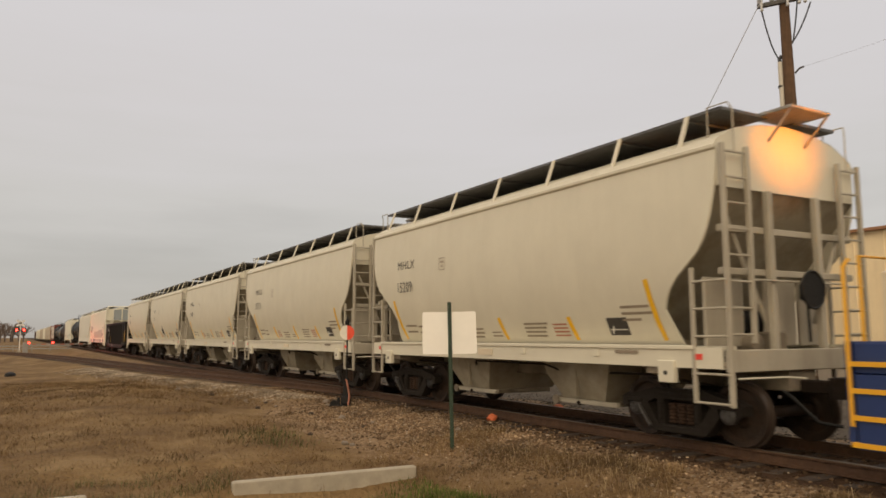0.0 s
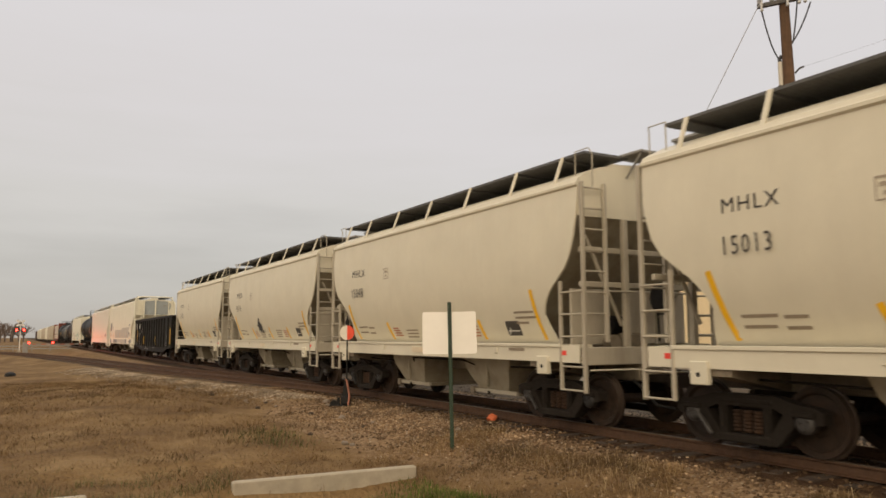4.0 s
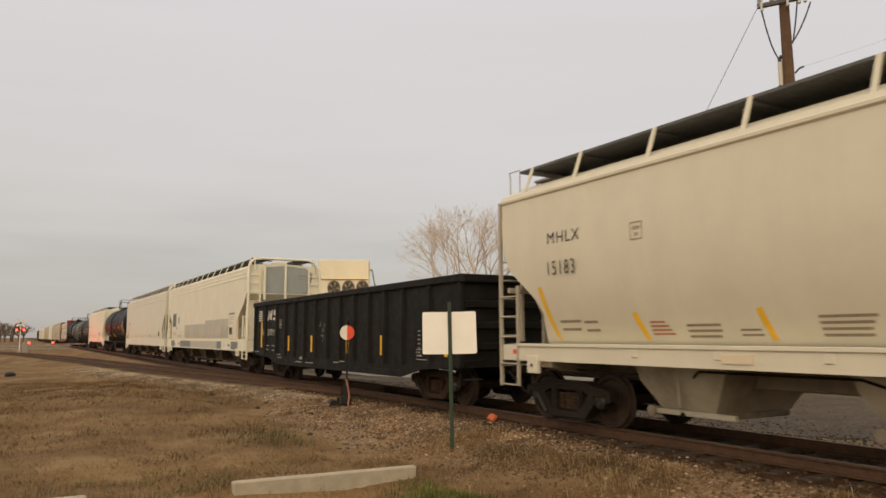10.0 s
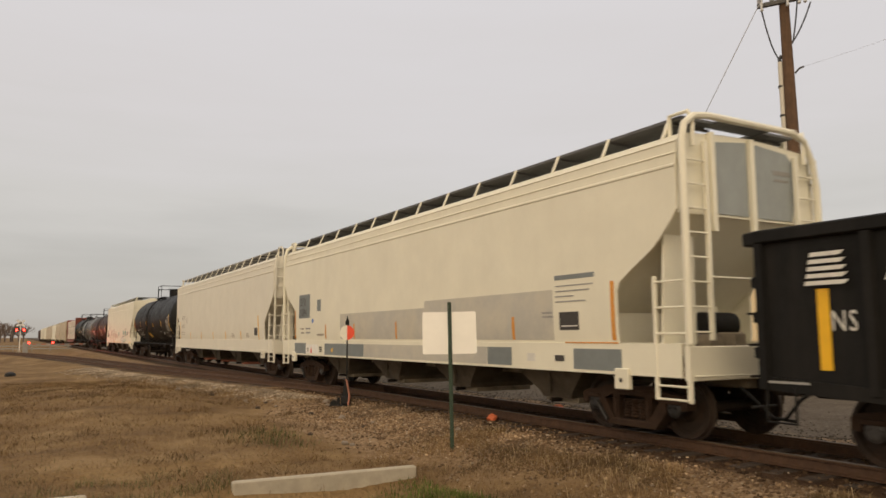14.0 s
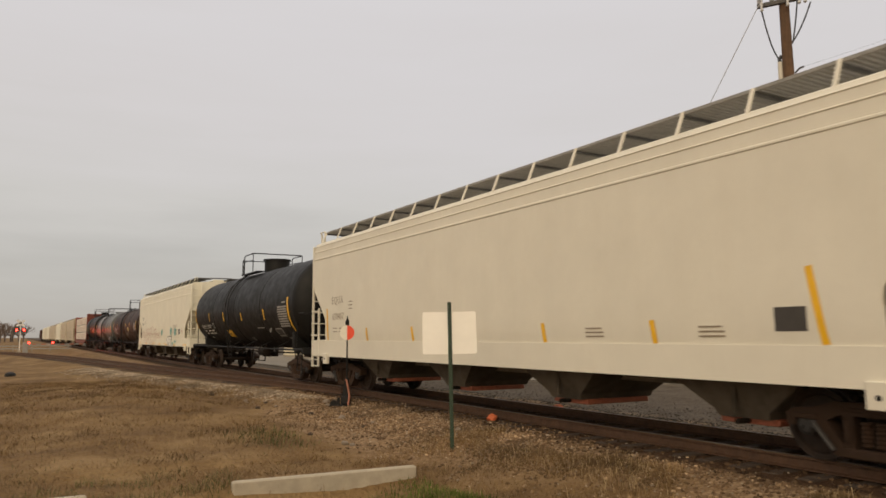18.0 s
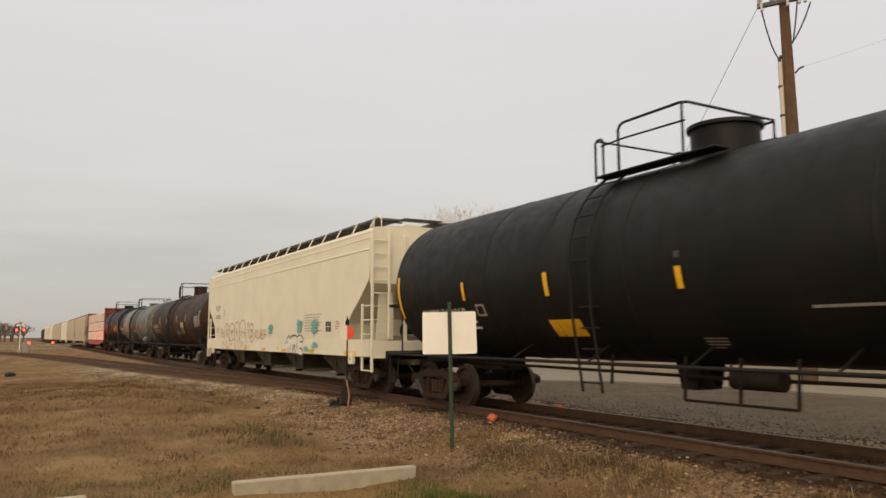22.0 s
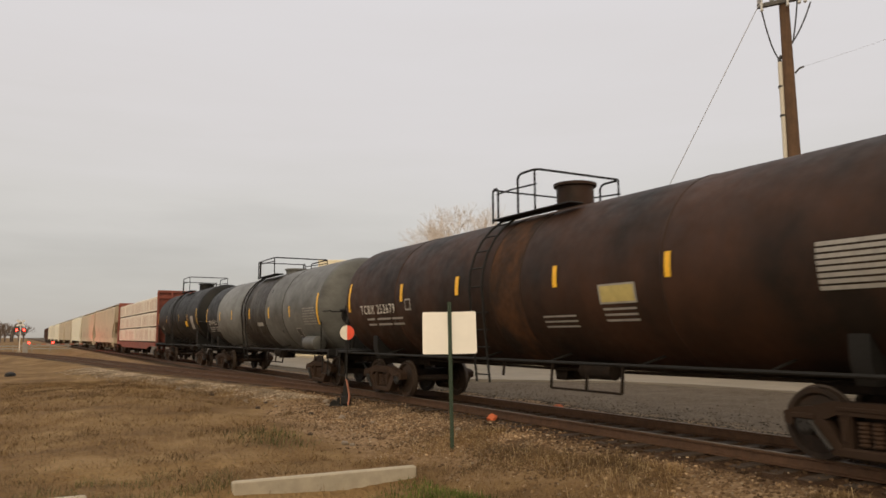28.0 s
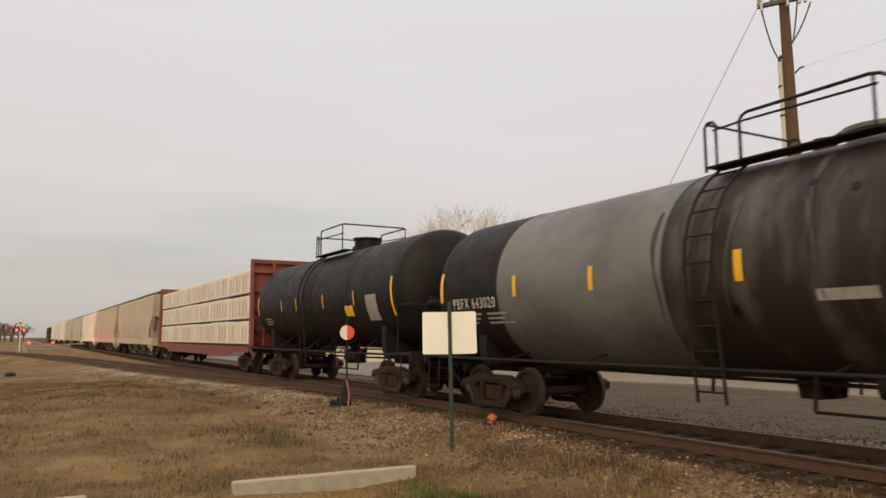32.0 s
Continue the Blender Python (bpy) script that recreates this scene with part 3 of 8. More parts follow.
def switch_stand():
    gx, gy = STAND
    t = thing("switch_stand", "black railway switch stand with a round red and white target", "switch stand", at=pose(gx, gy, -0.29, 0, 0, 60))
    part("base", Shape().bevel_box(-0.10, 0.24, -0.15, 0.15, 0.0, 0.12, 0.02).bevel_box(-0.02, 0.22, -0.14, 0.14, 0.12, 0.34, 0.03).bevel_box(-0.12, -0.05, -0.12, -0.04, 0.10, 0.30, 0.015).bevel_box(-0.24, -0.17, -0.10, -0.02, 0.10, 0.24, 0.015), "iron", t)
    part("weight", Shape().cyl((-0.20, -0.10, 0.12), (-0.20, 0.10, 0.12), 0.11, n=16).bevel_box(-0.30, -0.05, -0.05, 0.05, 0.02, 0.10), "iron", t, "round black counterweight")
    part("frame", Shape().prism([(-0.01, 0.28), (0.20, 0.28), (0.15, 0.78), (0.075, 0.78)], "y", -0.07, 0.07), "iron", t)
    part("spindle", Shape().cyl((0.112, 0, 0.75), (0.112, 0, 2.14), 0.020, n=10), "iron", t)
    part("tip", Shape().lathe([(0, 0.02), (0.04, 0.05), (0.12, 0.055), (0.18, 0.025), (0.26, 0.01)], (0.112, 0, 2.13), "z", 10), "iron", t, "black lamp tip")
    part("lever", Shape().pipe([(0.17, -0.14, 0.12), (0.205, -0.14, 0.34), (0.13, -0.12, 0.72), (0.10, -0.12, 0.76)], 0.024, 8), "lever_red", t, "worn red hand lever")
    disc = [(0.19 * math.cos(a * math.pi / 18), 0.19 * math.sin(a * math.pi / 18)) for a in range(36)]
    target = part("target", Shape().prism([(0.112 + x, 1.96 + z) for x, z in disc], "y", -0.032, -0.026), "target_white", t, "round white target")
    half = [(0.19 * math.sin(a * math.pi / 18), -0.19 * math.cos(a * math.pi / 18)) for a in range(19)]
    part("target_half", Shape().prism([(0.112 + x, 1.96 + z) for x, z in half], "y", -0.038, -0.0325), "target_red", target, "red half of the target")
    part("connecting_rod", Shape().box(0.1, 2.6, 0.02, 0.06, 0.03, 0.07), "steel_dark", t, at=pose(0, 0, 0, 0, 0, 20))
    for x in (-0.30, 0.30):
        part("headblock", Shape().bevel_box(x - 0.11, x + 0.11, -0.35, 1.9, -0.16, 0.0, 0.015), "tie", t, at=pose(0, 0, 0, 0, 0, -60))
    return t


switch_stand()


# ---- concrete kerbs, marker stones, rock ----
def kerb(a, b, z, h, w, label):
    ax, ay = a
    bx, by = b
    l = math.hypot(bx - ax, by - ay)
    sh = Shape().bevel_box(0, l, -w / 2, w / 2, -0.3, h, 0.02)
    me = sh.mesh("concrete_kerb", "concrete", 30)
    ob = new("concrete_kerb", me)
    ob.matrix_basis = pose(ax, ay, z, 0, 0, math.degrees(math.atan2(by - ay, bx - ax)))
    return tagged(ob, label, "kerb", "concrete kerbs")


kerb((-10.12, 2.57), (-9.98, 5.22), -0.52, 0.20, 0.13, "weathered pale concrete kerb block beside green grass")
kerb((-10.45, -1.6), (-10.44, 0.86), -0.55, 0.18, 0.13, "low end of a pale concrete kerb in the grass")


def rough_stone(name, x, y, z, r, mat, label, category, seed, group=""):
    bm = bmesh.new()
    bmesh.ops.create_icosphere(bm, subdivisions=2, radius=r)
    for v in bm.verts:
        v.co *= 1 + 0.35 * noise.noise(v.co * (1.4 / r) + Vector((seed, 0, 0)))
        v.co.z *= 0.7
    me = bpy.data.meshes.new(name)
    bm.to_mesh(me)
    bm.free()
    me.materials.append(MAT[mat])
    ob = new(name, me)
    ob.location = (x, y, z)
    return tagged(ob, label, category, group)


rough_stone("marker_stone", -13.2, 8.72, -0.13, 0.115, "orange_paint", "ballast stone sprayed with faded orange marker paint", "stone", 1, "painted stones")
rough_stone("marker_stone", -14.3, 11.35, -0.14, 0.12, "orange_paint", "ballast stone sprayed with faded orange marker paint", "stone", 5, "painted stones")
rough_stone("dark_rock", -45.0, -0.2, ground_z(-45.0, -0.2) + 0.06, 0.27, "iron", "dark lump of rock in the dry grass", "rock", 9)


# ---- utility pole ----
def utility_pole():
    t = thing("utility_pole", "brown timber utility pole with a conduit and cross arm", "utility pole", at=pose(-19.35, 28.47, -0.05, 0, -0.55, 0))
    ax, ay = -0.86, -0.5       # sideways across the view
    part("pole", Shape().lathe([(-0.9, 0.33), (6, 0.285), (12, 0.235), (17, 0.20), (19.5, 0.18)], (0, 0, 0), "z", 18), "pole_wood", t)
    part("conduit", Shape().cyl((ax * 0.40, ay * 0.40, -0.45), (ax * 0.31, ay * 0.31, 13.45), 0.105, n=12), "conduit", t, "pale grey plastic conduit")
    for z in (4.5, 8.3, 11.0, 12.3):
        part("strap", Shape().cyl((ax * 0.34, ay * 0.34, z), (ax * 0.34, ay * 0.34, z + 0.09), 0.12, n=10), "cap", t)
    part("weatherhead", Shape().pipe([(ax * 0.31, ay * 0.31, 13.4), (ax * 0.33, ay * 0.33, 13.6), (ax * 0.22, ay * 0.22, 13.72)], 0.085, 8), "wire", t)
    arm = part("cross_arm", Shape().bevel_box(-0.95, 1.05, -0.08, 0.08, 16.0, 16.2, 0.02), "cap", t, "grey cross arm", at=pose(0, -0.24, 0, 0, 0, 30))
    for x in (-0.85, -0.35, 0.55, 0.95):
        part("insulator", Shape().lathe([(0, 0.05), (0.06, 0.10), (0.11, 0.06), (0.16, 0.105), (0.22, 0.06), (0.28, 0.09), (0.36, 0.04)], (x, 0, 16.2), "z", 12), "porcelain", arm, "grey porcelain insulator")
    for x in (-0.75, 0.30, 0.75, 0.98):
        part("fuse_cutout", Shape().lathe([(0, 0.04), (0.04, 0.08), (0.2, 0.05), (0.36, 0.08), (0.5, 0.05), (0.58, 0.09), (0.62, 0.04)], (x, -0.2, 15.75), "z", 10).box(x - 0.02, x + 0.02, -0.2, -0.05, 15.95, 16.01), "porcelain", arm, "grey fuse cutout")

    def sag(a, b, drop, n=12):
        a, b = Vector(a), Vector(b)
        return [a.lerp(b, k / n) - Vector((0, 0, drop * 4 * (k / n) * (1 - k / n))) for k in range(n + 1)]
    part("drop_cable", Shape().pipe(sag((ax * 0.95, ay * 0.95, 16.2), (ax * 0.33, ay * 0.33, 13.6), 0.45), 0.032, 6), "wire", t, "black drop cable")
    for k, (far_, z0) in enumerate(((0.55, 16.2), (1.05, 15.9))):
        part("drop_cable", Shape().pipe(sag((-ax * far_, -ay * far_, z0), (-ax * 0.24, -ay * 0.24, 14.2 + 0.06 * k), 0.15), 0.032, 6), "wire", t, "black drop cable")
    part("bracket", Shape().pipe([(-ax * 0.25, -ay * 0.25, 12.85), (-ax * 0.45, -ay * 0.45, 13.05), (-ax * 0.62, -ay * 0.62, 13.08)], 0.04, 6), "cap", t)
    part("guy_wire", Shape().pipe([(0.75, -1.70, 16.8), (0.37, -2.08, 15.55), (-4.77, -4.63, 5.47), (-7.6, -6.0, -0.25)], 0.017, 5), "wire_grey", t, "thin steel guy wire")
    part("service_wire", Shape().pipe(sag((-ax * 0.62, -ay * 0.62, 13.08), (22.0, 6.0, 17.6), 0.8, 16), 0.005, 5), "wire_grey", t, "thin grey service wire")
    return t


utility_pole()


# ---- pale concrete yard behind the gravel ----
yard = part("yard_pavement", Shape().prism([(-75.0, 15.6), (-34.0, 15.2), (-30.0, 17.0), (-24.0, 22.4), (-21.0, 23.4), (14.0, 23.8), (14.0, 28.0), (-75.0, 28.0)], "z", -0.8, -0.37), "yard")
tagged(yard, "pale worn concrete yard beyond the gravel", "pavement", kind="structure")


# ---- buildings behind the track ----
def building(name, x0, x1, y0, y1, z1, wall, roof, label, ribs=0.3, roof_over=0.25, ridge=0.0, plinth=0.28, base="concrete"):
    gz = -0.5
    t = thing(name, label, "building", at=pose((x0 + x1) / 2, y0, gz))
    w, d, h = x1 - x0, y1 - y0, z1 - gz
    body = part("wall", Shape().box(-w / 2, w / 2, 0, d, 0, h), wall, t)
    n = int(w / ribs)
    sh = Shape()
    for k in range(n):
        x = -w / 2 + (k + 0.5) * w / n
        sh.prism([(x - 0.05, -0.001), (x - 0.025, -0.035), (x + 0.025, -0.035), (x + 0.05, -0.001)], "z", 0.05, h - 0.05)
    part("siding_rib", sh, wall, body)
    sh = Shape()
    m = int(d / ribs)
    for k in range(m):
        y = (k + 0.5) * d / m
        sh.prism([(w / 2 + 0.001, y - 0.05), (w / 2 + 0.035, y - 0.025), (w / 2 + 0.035, y + 0.025), (w / 2 + 0.001, y + 0.05)], "z", 0.05, h - 0.05)
    part("siding_rib", sh, wall, body)
    part("plinth", Shape().box(-w / 2 - 0.05, w / 2 + 0.05, -0.06, 0.1, 0, plinth), base, t, "grey foundation wall")
    part("roof", Shape().prism([(-roof_over, h), (d / 2, h + ridge), (d + roof_over, h), (d + roof_over, h + 0.12), (d / 2, h + ridge + 0.14), (-roof_over, h + 0.12)], "x", -w / 2 - roof_over, w / 2 + roof_over), roof, t)
    return t


shed = building("metal_shed", -30.4, 28.6, 29.5, 37.6, 5.69, "metal_yellow", "roof_rust", "cream ribbed metal shed with a brown roof edge", ribs=1.2, ridge=0.25, plinth=1.15, base="metal_dull")
annex = building("low_annex", -42.0, -30.8, 30.2, 36.8, 5.69, "metal_dull", "roof_rust", "dull grey-brown annex beside the cream shed", ribs=1.2, ridge=0.2)
rooftop = thing("rooftop_vent_box", "cream sheet-metal vent box on the shed roof", "vent box", at=pose(-37.5, 31.5, 5.95))
part("cabinet", Shape().bevel_box(-1.29, 1.29, -1.15, 1.15, 0, 1.05, 0.03), "metal_white", rooftop)
part("lid", Shape().bevel_box(-1.42, 1.42, -1.28, 1.28, 1.052, 1.16, 0.02), "metal_white", rooftop)
plant = building("plant_building", -72.0, -52.0, 23.0, 34.0, 4.7, "metal_white", "metal_white", "ivory flat-roofed metal plant building", ridge=0.05)


def condenser():
    """Roof-top cooling unit with three fans, on the flat roof."""
    t = thing("rooftop_cooling_unit", "cream rooftop cooling unit with three dark fans", "cooling unit", at=pose(-60.6, 24.6, 4.84, 0, 0, 63) @ Matrix.Diagonal((1.08, 1.15, 1.33, 1)))
    part("skid", Shape().box(-2.1, 2.1, 0.1, 1.9, 0, 0.12), "grime", t)
    part("cabinet", Shape().bevel_box(-2.05, 2.05, 0, 2.0, 0.10, 1.25, 0.03), "metal_white", t)
    part("hood", Shape().bevel_box(-2.05, 2.05, -0.12, 2.05, 1.27, 2.55, 0.04), "metal_white", t, "cream sheet-metal hood")
    part("trim", Shape().box(-2.08, 2.08, -0.15, -0.121, 1.27, 1.36), "metal_yellow", t)
    for x in (-0.75, 0.42, 1.55):
        ring = part("fan_ring", Shape().lathe([(0.0, 0.50), (-0.10, 0.53), (-0.10, 0.46), (0.02, 0.46)], (x, 0, 0.68), "y", 24), "grime", t)
        part("fan_opening", Shape().cyl((x, -0.01, 0.68), (x, -0.03, 0.68), 0.46, n=24), "fan_dark", ring)
        for a in range(5):
            q = a * math.tau / 5
            blade = Shape().add([(x + 0.06 * math.cos(q), -0.05, 0.68 + 0.06 * math.sin(q)), (x + 0.42 * math.cos(q - 0.25), -0.04, 0.68 + 0.42 * math.sin(q - 0.25)), (x + 0.42 * math.cos(q + 0.25), -0.075, 0.68 + 0.42 * math.sin(q + 0.25))], [(0, 1, 2)])
            part("fan_blade", blade, "grime", ring, fix=False)
        part("fan_hub", Shape().cyl((x, -0.03, 0.68), (x, -0.1, 0.68), 0.08, n=10), "cap", ring)
    part("pipe", Shape().pipe([(2.1, 0.4, 1.9), (2.3, 0.4, 1.9), (2.5, 0.3, 1.0), (2.9, 0.3, 0.4), (3.0, 0.3, 0.0)], 0.06, 8), "grime", t)


condenser()


# ---- bare tree ----
def bare_tree(name, x, y, z, height_, spread_, seed, mat, label, trunk=0.16, depth=5, group="", limbs=7):
    """Leafless tree: a tapered trunk, limbs in a fan and forking twigs that fill a rounded crown."""
    rng = random.Random(seed)
    trunk_sh, twig = Shape(), Shape()

    def grow(p, d, length, r, lvl):
        q = p + d * length
        mid = (p + q) / 2 + Vector((rng.uniform(-1, 1), rng.uniform(-1, 1), rng.uniform(-0.2, 0.5))) * 0.10 * length
        (trunk_sh if lvl < 1 else twig).pipe([p, mid, q], r, 6 if lvl < 1 else (4 if lvl < 2 else 3))
        if lvl >= depth:
            return
        for k in range(rng.choice((2, 3, 3))):
            ang, az = rng.uniform(0.25, 0.75), rng.uniform(0, math.tau)
            u = d.orthogonal().normalized()
            w = d.cross(u)
            nd = (d * math.cos(ang) + (u * math.cos(az) + w * math.sin(az)) * math.sin(ang) * spread_ + Vector((0, 0, 0.10))).normalized()
            grow(q if k else mid.lerp(q, 0.6), nd, length * rng.uniform(0.66, 0.78), r * 0.60, lvl + 1)
    t = thing(name, label, "tree", group, at=pose(x, y, z))
    fork = height_ * 0.33
    trunk_sh.pipe([(0, 0, -0.2), (0.05, 0.02, fork * 0.5), (0, 0, fork)], trunk, 8)
    for k in range(limbs):
        az = math.tau * k / limbs + rng.uniform(-0.3, 0.3)
        el = math.radians((30, 48, 66)[k % 3] + rng.uniform(-7, 7) if k else 86)
        d = Vector((math.cos(az) * math.cos(el), math.sin(az) * math.cos(el), math.sin(el)))
        grow(Vector((0, 0, fork * rng.uniform(0.8, 1.0))), d, height_ * rng.uniform(0.205, 0.23) * (1.0 if depth > 5 else 1.1), trunk * 0.5, 0)
    part("trunk", trunk_sh, mat, t, fix=False)
    part("crown", twig, mat, t, "bare twigs", smooth=0, fix=False)
    return t


bare_tree("bare_tree", -46.8, 29.4, -0.5, 12.6, 1.15, 11, "bark", "leafless tree with pale spreading branches", 0.15, 6, limbs=11)
rng_far = random.Random(8)
for k in range(14):
    bare_tree("far_tree", -330 - rng_far.uniform(0, 60), -19 + k * 1.65 + rng_far.uniform(-1, 1), -0.6, rng_far.uniform(7.0, 9.5), 1.1, 30 + k, "far_twig", "dark leafless tree at the edge of the fields", 0.35, 4, "far tree line")
for k in range(10):
    bare_tree("far_tree", -420 - rng_far.uniform(0, 90), 24 + k * 9 + rng_far.uniform(-3, 3), -0.6, rng_far.uniform(5.0, 7.5), 1.2, 60 + k, "far_twig", "dark leafless tree at the edge of the fields", 0.35, 3, "far tree line")


# ---- level crossing in the distance ----
CROSS_X = -112.0


def crossing_signal(x, y, label):
    t = thing("crossing_signal", label, "crossing signal", "level crossing signals", at=pose(x, y, -0.5))
    part("mast", Shape().cyl((0, 0, 0), (0, 0, 4.3), 0.06, n=10), "white_paint", t)
    part("base", Shape().bevel_box(-0.2, 0.2, -0.2, 0.2, 0, 0.4), "concrete", t)
    for a in (40, -40):
        part("crossbuck", Shape().box(-0.02, 0.02, -0.6, 0.6, -0.11, 0.11), "white_paint", t, at=pose(0.08, 0, 3.9, a, 0, 0))
    part("lamp_arm", Shape().box(0.02, 0.08, -0.6, 0.6, 2.98, 3.06), "signal_black", t)
    for s in (-0.42, 0.42):
        b = part("lamp_board", Shape().cyl((0.10, s, 3.02), (0.12, s, 3.02), 0.27, n=20), "signal_black", t)
        part("lens", Shape().cyl((0.125, s, 3.02), (0.14, s, 3.02), 0.13, n=16), "red_lamp", b, "lit red lens")
    return t


crossing_signal(CROSS_X, 0.35, "railway crossing signal with lit red lamps")


def crossing_gate(x, y, n):
    t = thing("crossing_gate", "lowered dull white crossing gate arm with lit red lamps", "crossing gate", at=pose(x, y, -0.5))
    part("gate_post", Shape().bevel_box(-0.25, 0.25, -0.3, 0.3, 0, 1.35, 0.04), "grating_pale", t)
    arm = part("gate_arm", Shape().box(-0.03, 0.03, 0.2, 7.0, 1.10, 1.24), "grating_pale", t)
    for k in range(6):
        part("stripe", Shape().box(-0.034, 0.034, 0.7 + k * 1.1, 1.2 + k * 1.1, 1.098, 1.242), "lever_red", arm)
    for yy in n:
        part("gate_lamp", Shape().cyl((0.035, yy, 1.35), (0.12, yy, 1.35), 0.12, n=14), "red_lamp", arm, "lit red gate lamp")


crossing_gate(CROSS_X + 2.0, 1.0, (0.4, 3.1))
for x, y in ((CROSS_X + 1.2, 2.2), (CROSS_X + 1.2, 4.6)):
    ld = bpy.data.lights.new("crossing_lamp_light", "SPOT")
    ld.energy, ld.color, ld.spot_size, ld.shadow_soft_size = 360, (1.0, 0.05, 0.03), radians(60), 0.12
    lo = new("crossing_lamp_light", ld)
    lo.matrix_world = look((x + 0.8, y, 1.4), (x + 9, 8.2, 2.0))
fence = thing("guard_fence", "low white board fence along the crossing road", "fence", at=pose(CROSS_X - 14, 0, -0.55))
for k in range(13):
    part("fence_post", Shape().box(-0.06, 0.06, -22 + k * 2.4 - 0.06, -22 + k * 2.4 + 0.06, 0, 1.0), "grating_pale", fence)
for z in (0.45, 0.85):
    part("fence_rail", Shape().box(0.062, 0.10, -22.5, 7.2, z - 0.08, z + 0.08), "grating_pale", fence)
tele = thing("far_pole", "distant dark utility pole", "utility pole", at=pose(-300, -14, -0.6))
part("pole", Shape().cyl((0, 0, 0), (0, 0, 10.5), 0.16, n=8), "far_twig", tele)
part("cross_arm", Shape().box(-0.05, 0.05, -1.2, 1.2, 9.4, 9.55), "far_twig", tele)


# ---- the train: shared pieces ----
CARS = []        # (car, place along the track at the start)
WHEELSETS = []   # (wheelset, its rest pose under its truck)
BASE = 1.778     # truck wheelbase


def truck_meshes():
    side = Shape()
    # cast side frame: arched top chord, pedestal jaws, sloping tension members, spring seat
    top = [(-1.16, 0.46), (-1.17, 0.60), (-1.05, 0.66), (-0.78, 0.69), (-0.50, 0.77), (0.50, 0.77), (0.78, 0.69), (1.05, 0.66), (1.17, 0.60), (1.16, 0.46), (1.05, 0.44), (1.03, 0.55), (0.75, 0.55), (0.70, 0.50), (0.46, 0.61), (-0.46, 0.61), (-0.70, 0.50), (-0.75, 0.55), (-1.03, 0.55), (-1.05, 0.44)]
    side.prism(top, "y", -0.10, 0.10)
    for s in (-1, 1):
        side.prism([(s * 0.74, 0.56), (s * 0.76, 0.40), (s * 0.52, 0.13), (s * 0.40, 0.12), (s * 0.40, 0.25), (s * 0.60, 0.53)], "y", -0.11, 0.11)
        side.prism([(s * 0.29, 0.20), (s * 0.41, 0.20), (s * 0.43, 0.63), (s * 0.29, 0.63)], "y", -0.085, 0.085)
        side.bevel_box(s * 0.889 - 0.16, s * 0.889 + 0.16, -0.13, 0.13, 0.53, 0.60, 0.012)
        side.bevel_box(s * 0.36 - 0.04, s * 0.36 + 0.04, -0.115, -0.085, 0.30, 0.56, 0.01)
        side.cyl((s * 0.56, -0.115, 0.33), (s * 0.56, -0.09, 0.33), 0.05, n=10)
    side.bevel_box(-0.46, 0.46, -0.12, 0.12, 0.11, 0.23, 0.02)
    side.bevel_box(-0.44, 0.44, -0.115, -0.09, 0.66, 0.71, 0.008)
    springs = Shape()
    springs.lathe([(0.025 * k, 0.078 if k % 2 else 0.062) for k in range(13)], (0, 0, 0.25), "z", 12)
    ws = Shape()
    ws.cyl((0, -1.02, 0), (0, 1.02, 0), 0.085, n=12)
    for s in (-1, 1):
        c = s * 0.775
        ws.lathe([(c - s * 0.06, 0.10), (c - s * 0.075, 0.16), (c - s * 0.03, 0.20), (c - s * 0.02, 0.34), (c - s * 0.065, 0.385), (c - s * 0.068, 0.482), (c - s * 0.03, 0.486), (c - s * 0.028, 0.459), (c + s * 0.068, 0.452), (c + s * 0.068, 0.385), (c + s * 0.02, 0.35), (c + s * 0.03, 0.20), (c + s * 0.085, 0.15), (c + s * 0.09, 0.10)], (0, 0, 0), "y", 32)
        ws.lathe([(s * 0.99, 0.085), (s * 0.99, 0.135), (s * 1.10, 0.135), (s * 1.13, 0.09), (s * 1.13, 0.001)], (0, 0, 0), "y", 16)
        for k in range(3):
            a = k * math.tau / 3
            ws.cyl((0.06 * math.cos(a), s * 1.125, 0.06 * math.sin(a)), (0.06 * math.cos(a), s * 1.155, 0.06 * math.sin(a)), 0.02, n=6)
    wm = ws.mesh("wheelset", "wheel", 30)
    wm.materials.append(MAT["tread"])
    wm.materials.append(MAT["cap"])
    for p in wm.polygons:
        r, y = math.hypot(p.center.x, p.center.z), abs(p.center.y)
        if r > 0.44 and 0.735 < y < 0.86:
            p.material_index = 1
        elif y > 0.985:
            p.material_index = 2
    bolster = Shape().bevel_box(-0.21, 0.21, -0.98, 0.98, 0.40, 0.68, 0.03).cyl((0, 0, 0.66), (0, 0, 0.80), 0.2, n=16)
    bolster.box(-0.75, 0.75, -0.06, 0.06, 0.42, 0.5)
    brake = Shape()
    for s in (-1, 1):
        brake.bevel_box(s * 0.36 - 0.05, s * 0.36 + 0.05, -0.85, 0.85, 0.36, 0.44, 0.015)
        for y in (-0.77, 0.77):
            brake.prism([(s * 0.40, 0.30), (s * 0.45, 0.30), (s * 0.43, 0.56), (s * 0.38, 0.56)], "y", y - 0.05, y + 0.05)
    return {"bolster": bolster.mesh("truck", "steel_dark", 30), "side": side.mesh("side_frame", "truck_dark", 30), "side_rust": side.mesh("side_frame", "truck_rust", 30), "springs": springs.mesh("spring", "truck_rust", 40), "wheelset": wm, "brake": brake.mesh("brake_beam", "truck_dark", 30), "rod": Shape().bevel_box(-0.022, 0.022, -0.03, 0.03, -0.19, 0.19, 0.008).mesh("brake_rod", "cap", 30)}


